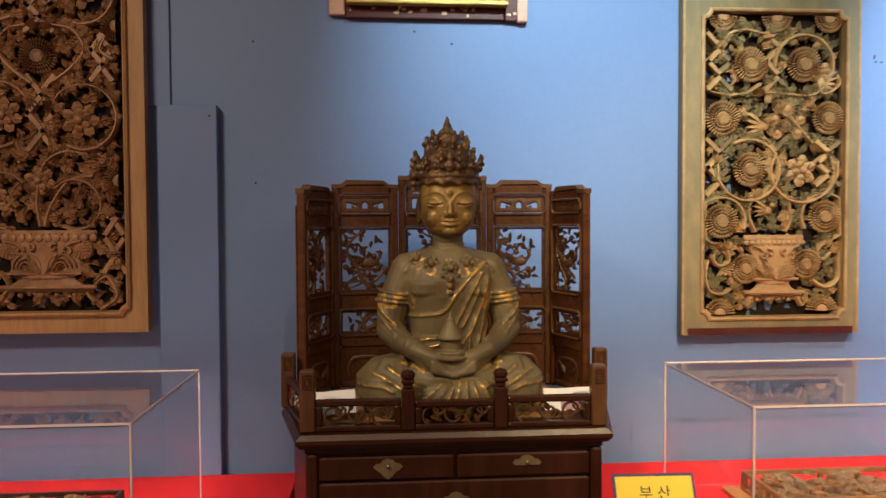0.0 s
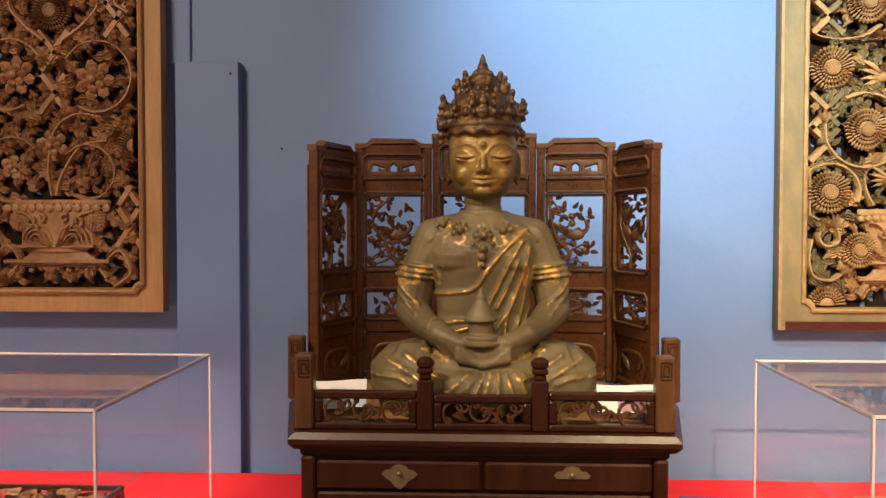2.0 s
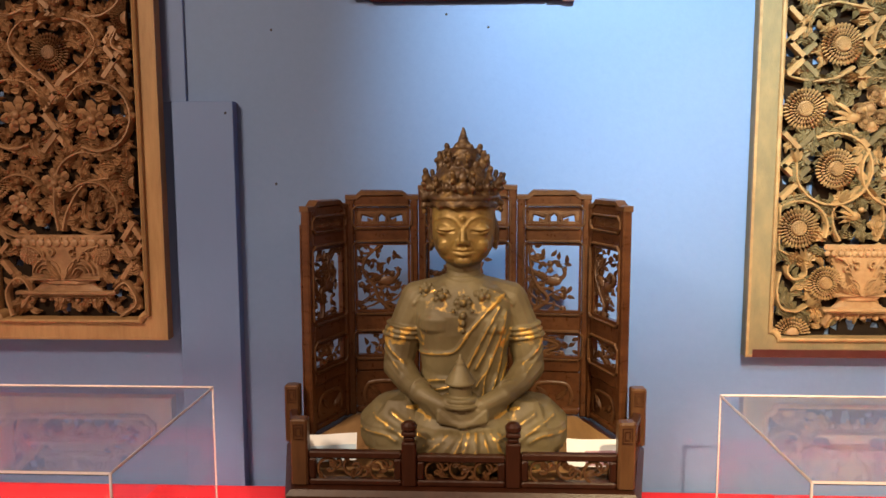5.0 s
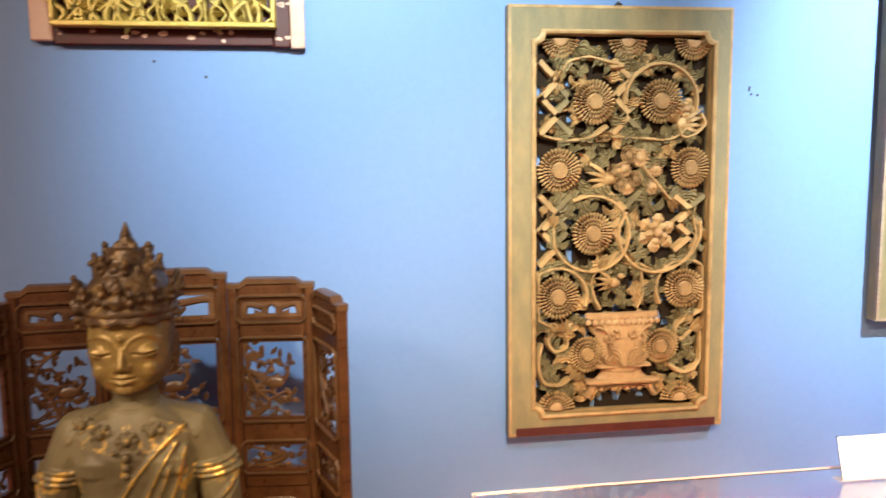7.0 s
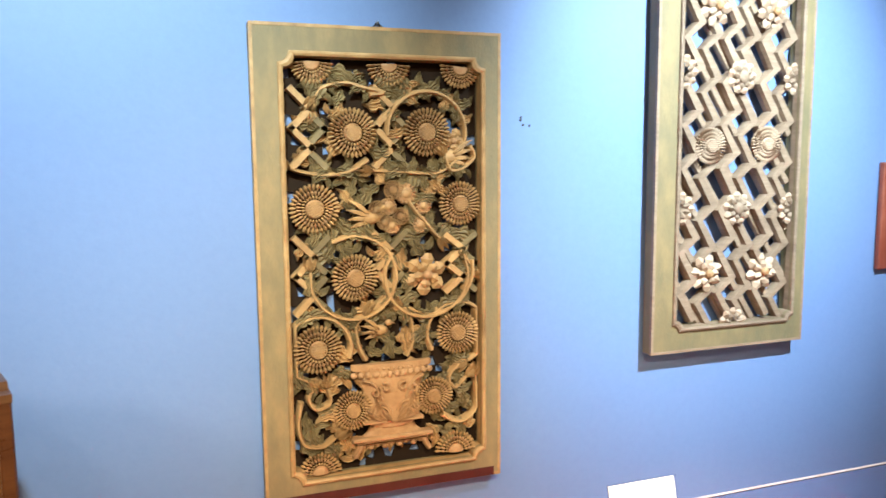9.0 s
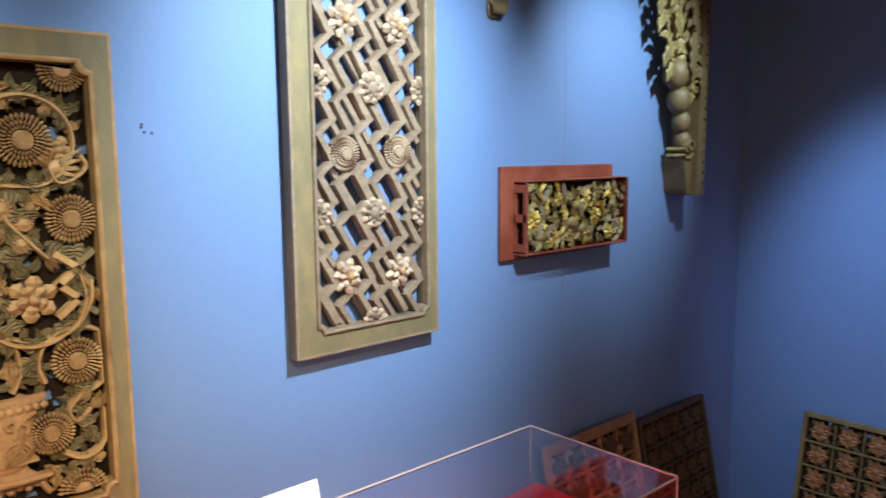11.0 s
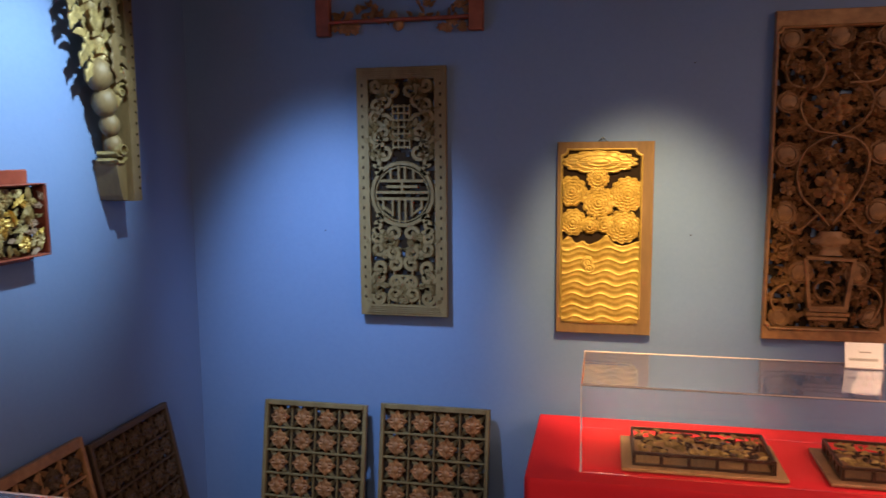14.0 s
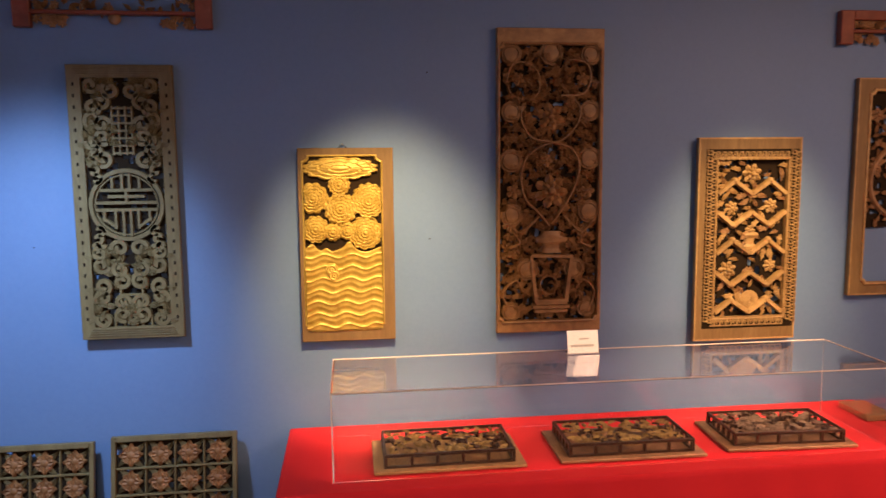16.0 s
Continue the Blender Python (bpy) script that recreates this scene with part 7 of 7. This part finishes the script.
    out = bpy.data.meshes.new_from_object(tmp.evaluated_get(bpy.context.evaluated_depsgraph_get()))
    bpy.data.objects.remove(tmp)
    out.name = "seated_statue"

    # folds, hems and eyelids, raised or cut along lines drawn on the front
    n = len(out.vertices)
    co = np.empty(n * 3)
    out.vertices.foreach_get("co", co)
    co = co.reshape(n, 3)
    nor = np.empty(n * 3)
    out.vertices.foreach_get("normal", nor)
    nor = nor.reshape(n, 3)
    X, Y, Z = co.T
    front = np.clip(-nor[:, 1] * 2.0 + 0.4, 0, 1)
    push, gilding = np.zeros(n), np.zeros(n)

    def crease(points, wide, high, gold, where=None):
        d = np.full(n, 9.0)
        pts = [(p.x, p.y) for p in catmull(points, 6)]
        for (ax, az), (bx, bz) in zip(pts, pts[1:]):
            ux, uz = bx - ax, bz - az
            t = np.clip(((X - ax) * ux + (Z - az) * uz) / (ux * ux + uz * uz + 1e-12), 0, 1)
            d = np.minimum(d, np.hypot(X - ax - ux * t, Z - az - uz * t))
        k = np.exp(-((d / wide) ** 2)) * front
        if where is not None:
            k = k * where
        push[:] += high * k
        gilding[:] = np.maximum(gilding, gold * k ** 3)

    chest = ((Z > 0.15) & (Z < 0.43) & (np.abs(X) < 0.125) & (Y > -0.104)).astype(float)
    lap = ((Z < 0.16) & (Y < -0.02)).astype(float)
    face = ((Z > 0.47) & (Z < 0.60) & (Y < -0.04)).astype(float)
    for pts in ([(0.095, 0.395), (0.052, 0.357), (0.014, 0.314), (-0.018, 0.270), (-0.056, 0.260), (-0.11, 0.254)],
                [(0.084, 0.368), (0.052, 0.314), (0.025, 0.260), (0.009, 0.227)], [(0.074, 0.325), (0.052, 0.270), (0.030, 0.227)],
                [(0.100, 0.357), (0.084, 0.292), (0.057, 0.227), (0.030, 0.184)], [(0.095, 0.292), (0.084, 0.227), (0.068, 0.173), (0.041, 0.141)],
                [(-0.110, 0.178), (-0.067, 0.195), (-0.024, 0.200)], [(-0.110, 0.160), (-0.067, 0.173), (-0.029, 0.184)], [(-0.105, 0.145), (-0.060, 0.154), (-0.035, 0.162)],
                [(0.105, 0.235), (0.090, 0.19), (0.085, 0.15)], [(0.064, 0.25), (0.05, 0.20), (0.046, 0.16)]):
        crease(pts, 0.0052, 0.0046, 1.0, chest)
    for sx, k in ((-1, 1.0), (1, 0.85)):
        crease([(sx * 0.197, 0.295), (sx * 0.175, 0.262), (sx * 0.143, 0.230)], 0.006, 0.004, k)
        crease([(sx * 0.197, 0.270), (sx * 0.175, 0.240), (sx * 0.150, 0.215)], 0.005, 0.003, k * 0.6)
        crease([(sx * 0.045, 0.416), (sx * 0.09, 0.395), (sx * 0.118, 0.372)], 0.004, 0.003, 0.35, chest)
    for x0 in (-0.145, -0.105, -0.065, -0.03, 0.0, 0.035, 0.075, 0.115, 0.15):
        crease([(x0 * 1.15, 0.0), (x0 * 0.85, 0.05), (x0 * 0.42 + 0.015, 0.098)], 0.0075, 0.0055, 0.75 if x0 > -0.05 else 0.5, lap)
    for sx in (-1, 1):
        for pts in ([(sx * 0.24, 0.086), (sx * 0.186, 0.087), (sx * 0.154, 0.076)], [(sx * 0.235, 0.04), (sx * 0.175, 0.049), (sx * 0.13, 0.054)], [(sx * 0.165, 0.130), (sx * 0.11, 0.098), (sx * 0.078, 0.087)], [(sx * 0.21, 0.12), (sx * 0.17, 0.105), (sx * 0.12, 0.075)]):
            crease(pts, 0.006, 0.0042, 0.8, lap)
        crease([(sx * 0.075, 0.128), (sx * 0.10, 0.134), (sx * 0.13, 0.142)], 0.006, 0.002, 1.1, lap)
        crease([(sx * 0.021, 0.5485), (sx * 0.040, 0.5455), (sx * 0.060, 0.5495)], 0.0020, -0.0034, 0, face)
        crease([(sx * 0.022, 0.5525), (sx * 0.040, 0.5500), (sx * 0.058, 0.5535)], 0.0022, 0.0016, 0, face)
        crease([(sx * 0.007, 0.558), (sx * 0.018, 0.573), (sx * 0.040, 0.581), (sx * 0.066, 0.572)], 0.0030, 0.0022, 0, face)
        crease([(sx * 0.018, 0.523), (sx * 0.025, 0.512), (sx * 0.026, 0.502)], 0.0035, -0.0014, 0, face)
    crease([(-0.022, 0.5020), (-0.010, 0.5015), (0, 0.5005), (0.010, 0.5015), (0.022, 0.5020)], 0.0017, -0.0030, 0, face)
    crease([(-0.04, 0.452), (0, 0.446), (0.04, 0.452)], 0.003, -0.002, 0)
    crease([(-0.042, 0.438), (0, 0.430), (0.042, 0.438)], 0.003, -0.002, 0)
    crown = (Z > 0.628)
    for q in np.nonzero(crown)[0]:
        push[q] += 0.0014 * noise.noise((X[q] * 130, Y[q] * 130, Z[q] * 130)) + 0.0016 * noise.noise((X[q] * 60 + 7, Y[q] * 60, Z[q] * 60))
    bands = (np.abs(X) > 0.085) & (Z > 0.274) & (Z < 0.318)
    jewels = (Y < -0.045) & (Z > 0.300) & (Z < 0.415) & ((np.abs(X) < 0.012) | ((Z > 0.358) & (np.abs(X) < 0.11) & (Z - 0.17 * np.abs(X) > 0.352) & (Z - 0.17 * np.abs(X) < 0.395)))
    cuffs = (np.abs(X) > 0.05) & (np.abs(X) < 0.125) & (Z > 0.118) & (Z < 0.15) & (Y < -0.05)
    gilding = np.clip(gilding + 0.52 * bands + 0.46 * jewels + 0.3 * cuffs, 0, 1.2)
    co += nor * push[:, None]
    out.vertices.foreach_set("co", co.ravel())
    layer = out.attributes.new("gilding", "FLOAT", "POINT")
    layer.data.foreach_set("value", gilding)
    out.materials.clear()
    for m in (STATUE, FACE, HEADDRESS):
        out.materials.append(m)
    for p in out.polygons:
        c = p.center
        if c.z > 0.600 + 0.003 * (abs(c.x) < 0.03) or (c.y > 0.0 and c.z > 0.47) or (abs(c.x) > 0.0745 and c.z > 0.52):
            p.material_index = 2
        elif c.z > 0.474 and c.y < 0.0:
            p.material_index = 1
        p.use_smooth = True
    out.update()
    return out


statue = new("seated_statue", build_statue())
statue.matrix_world = pose(0.224, 2.035, 1.0264) @ Matrix.Diagonal((0.99, 1.0, 1.0, 1))
tagged(statue, "worn gilt seated statue with a tall crown on the throne", "statue")
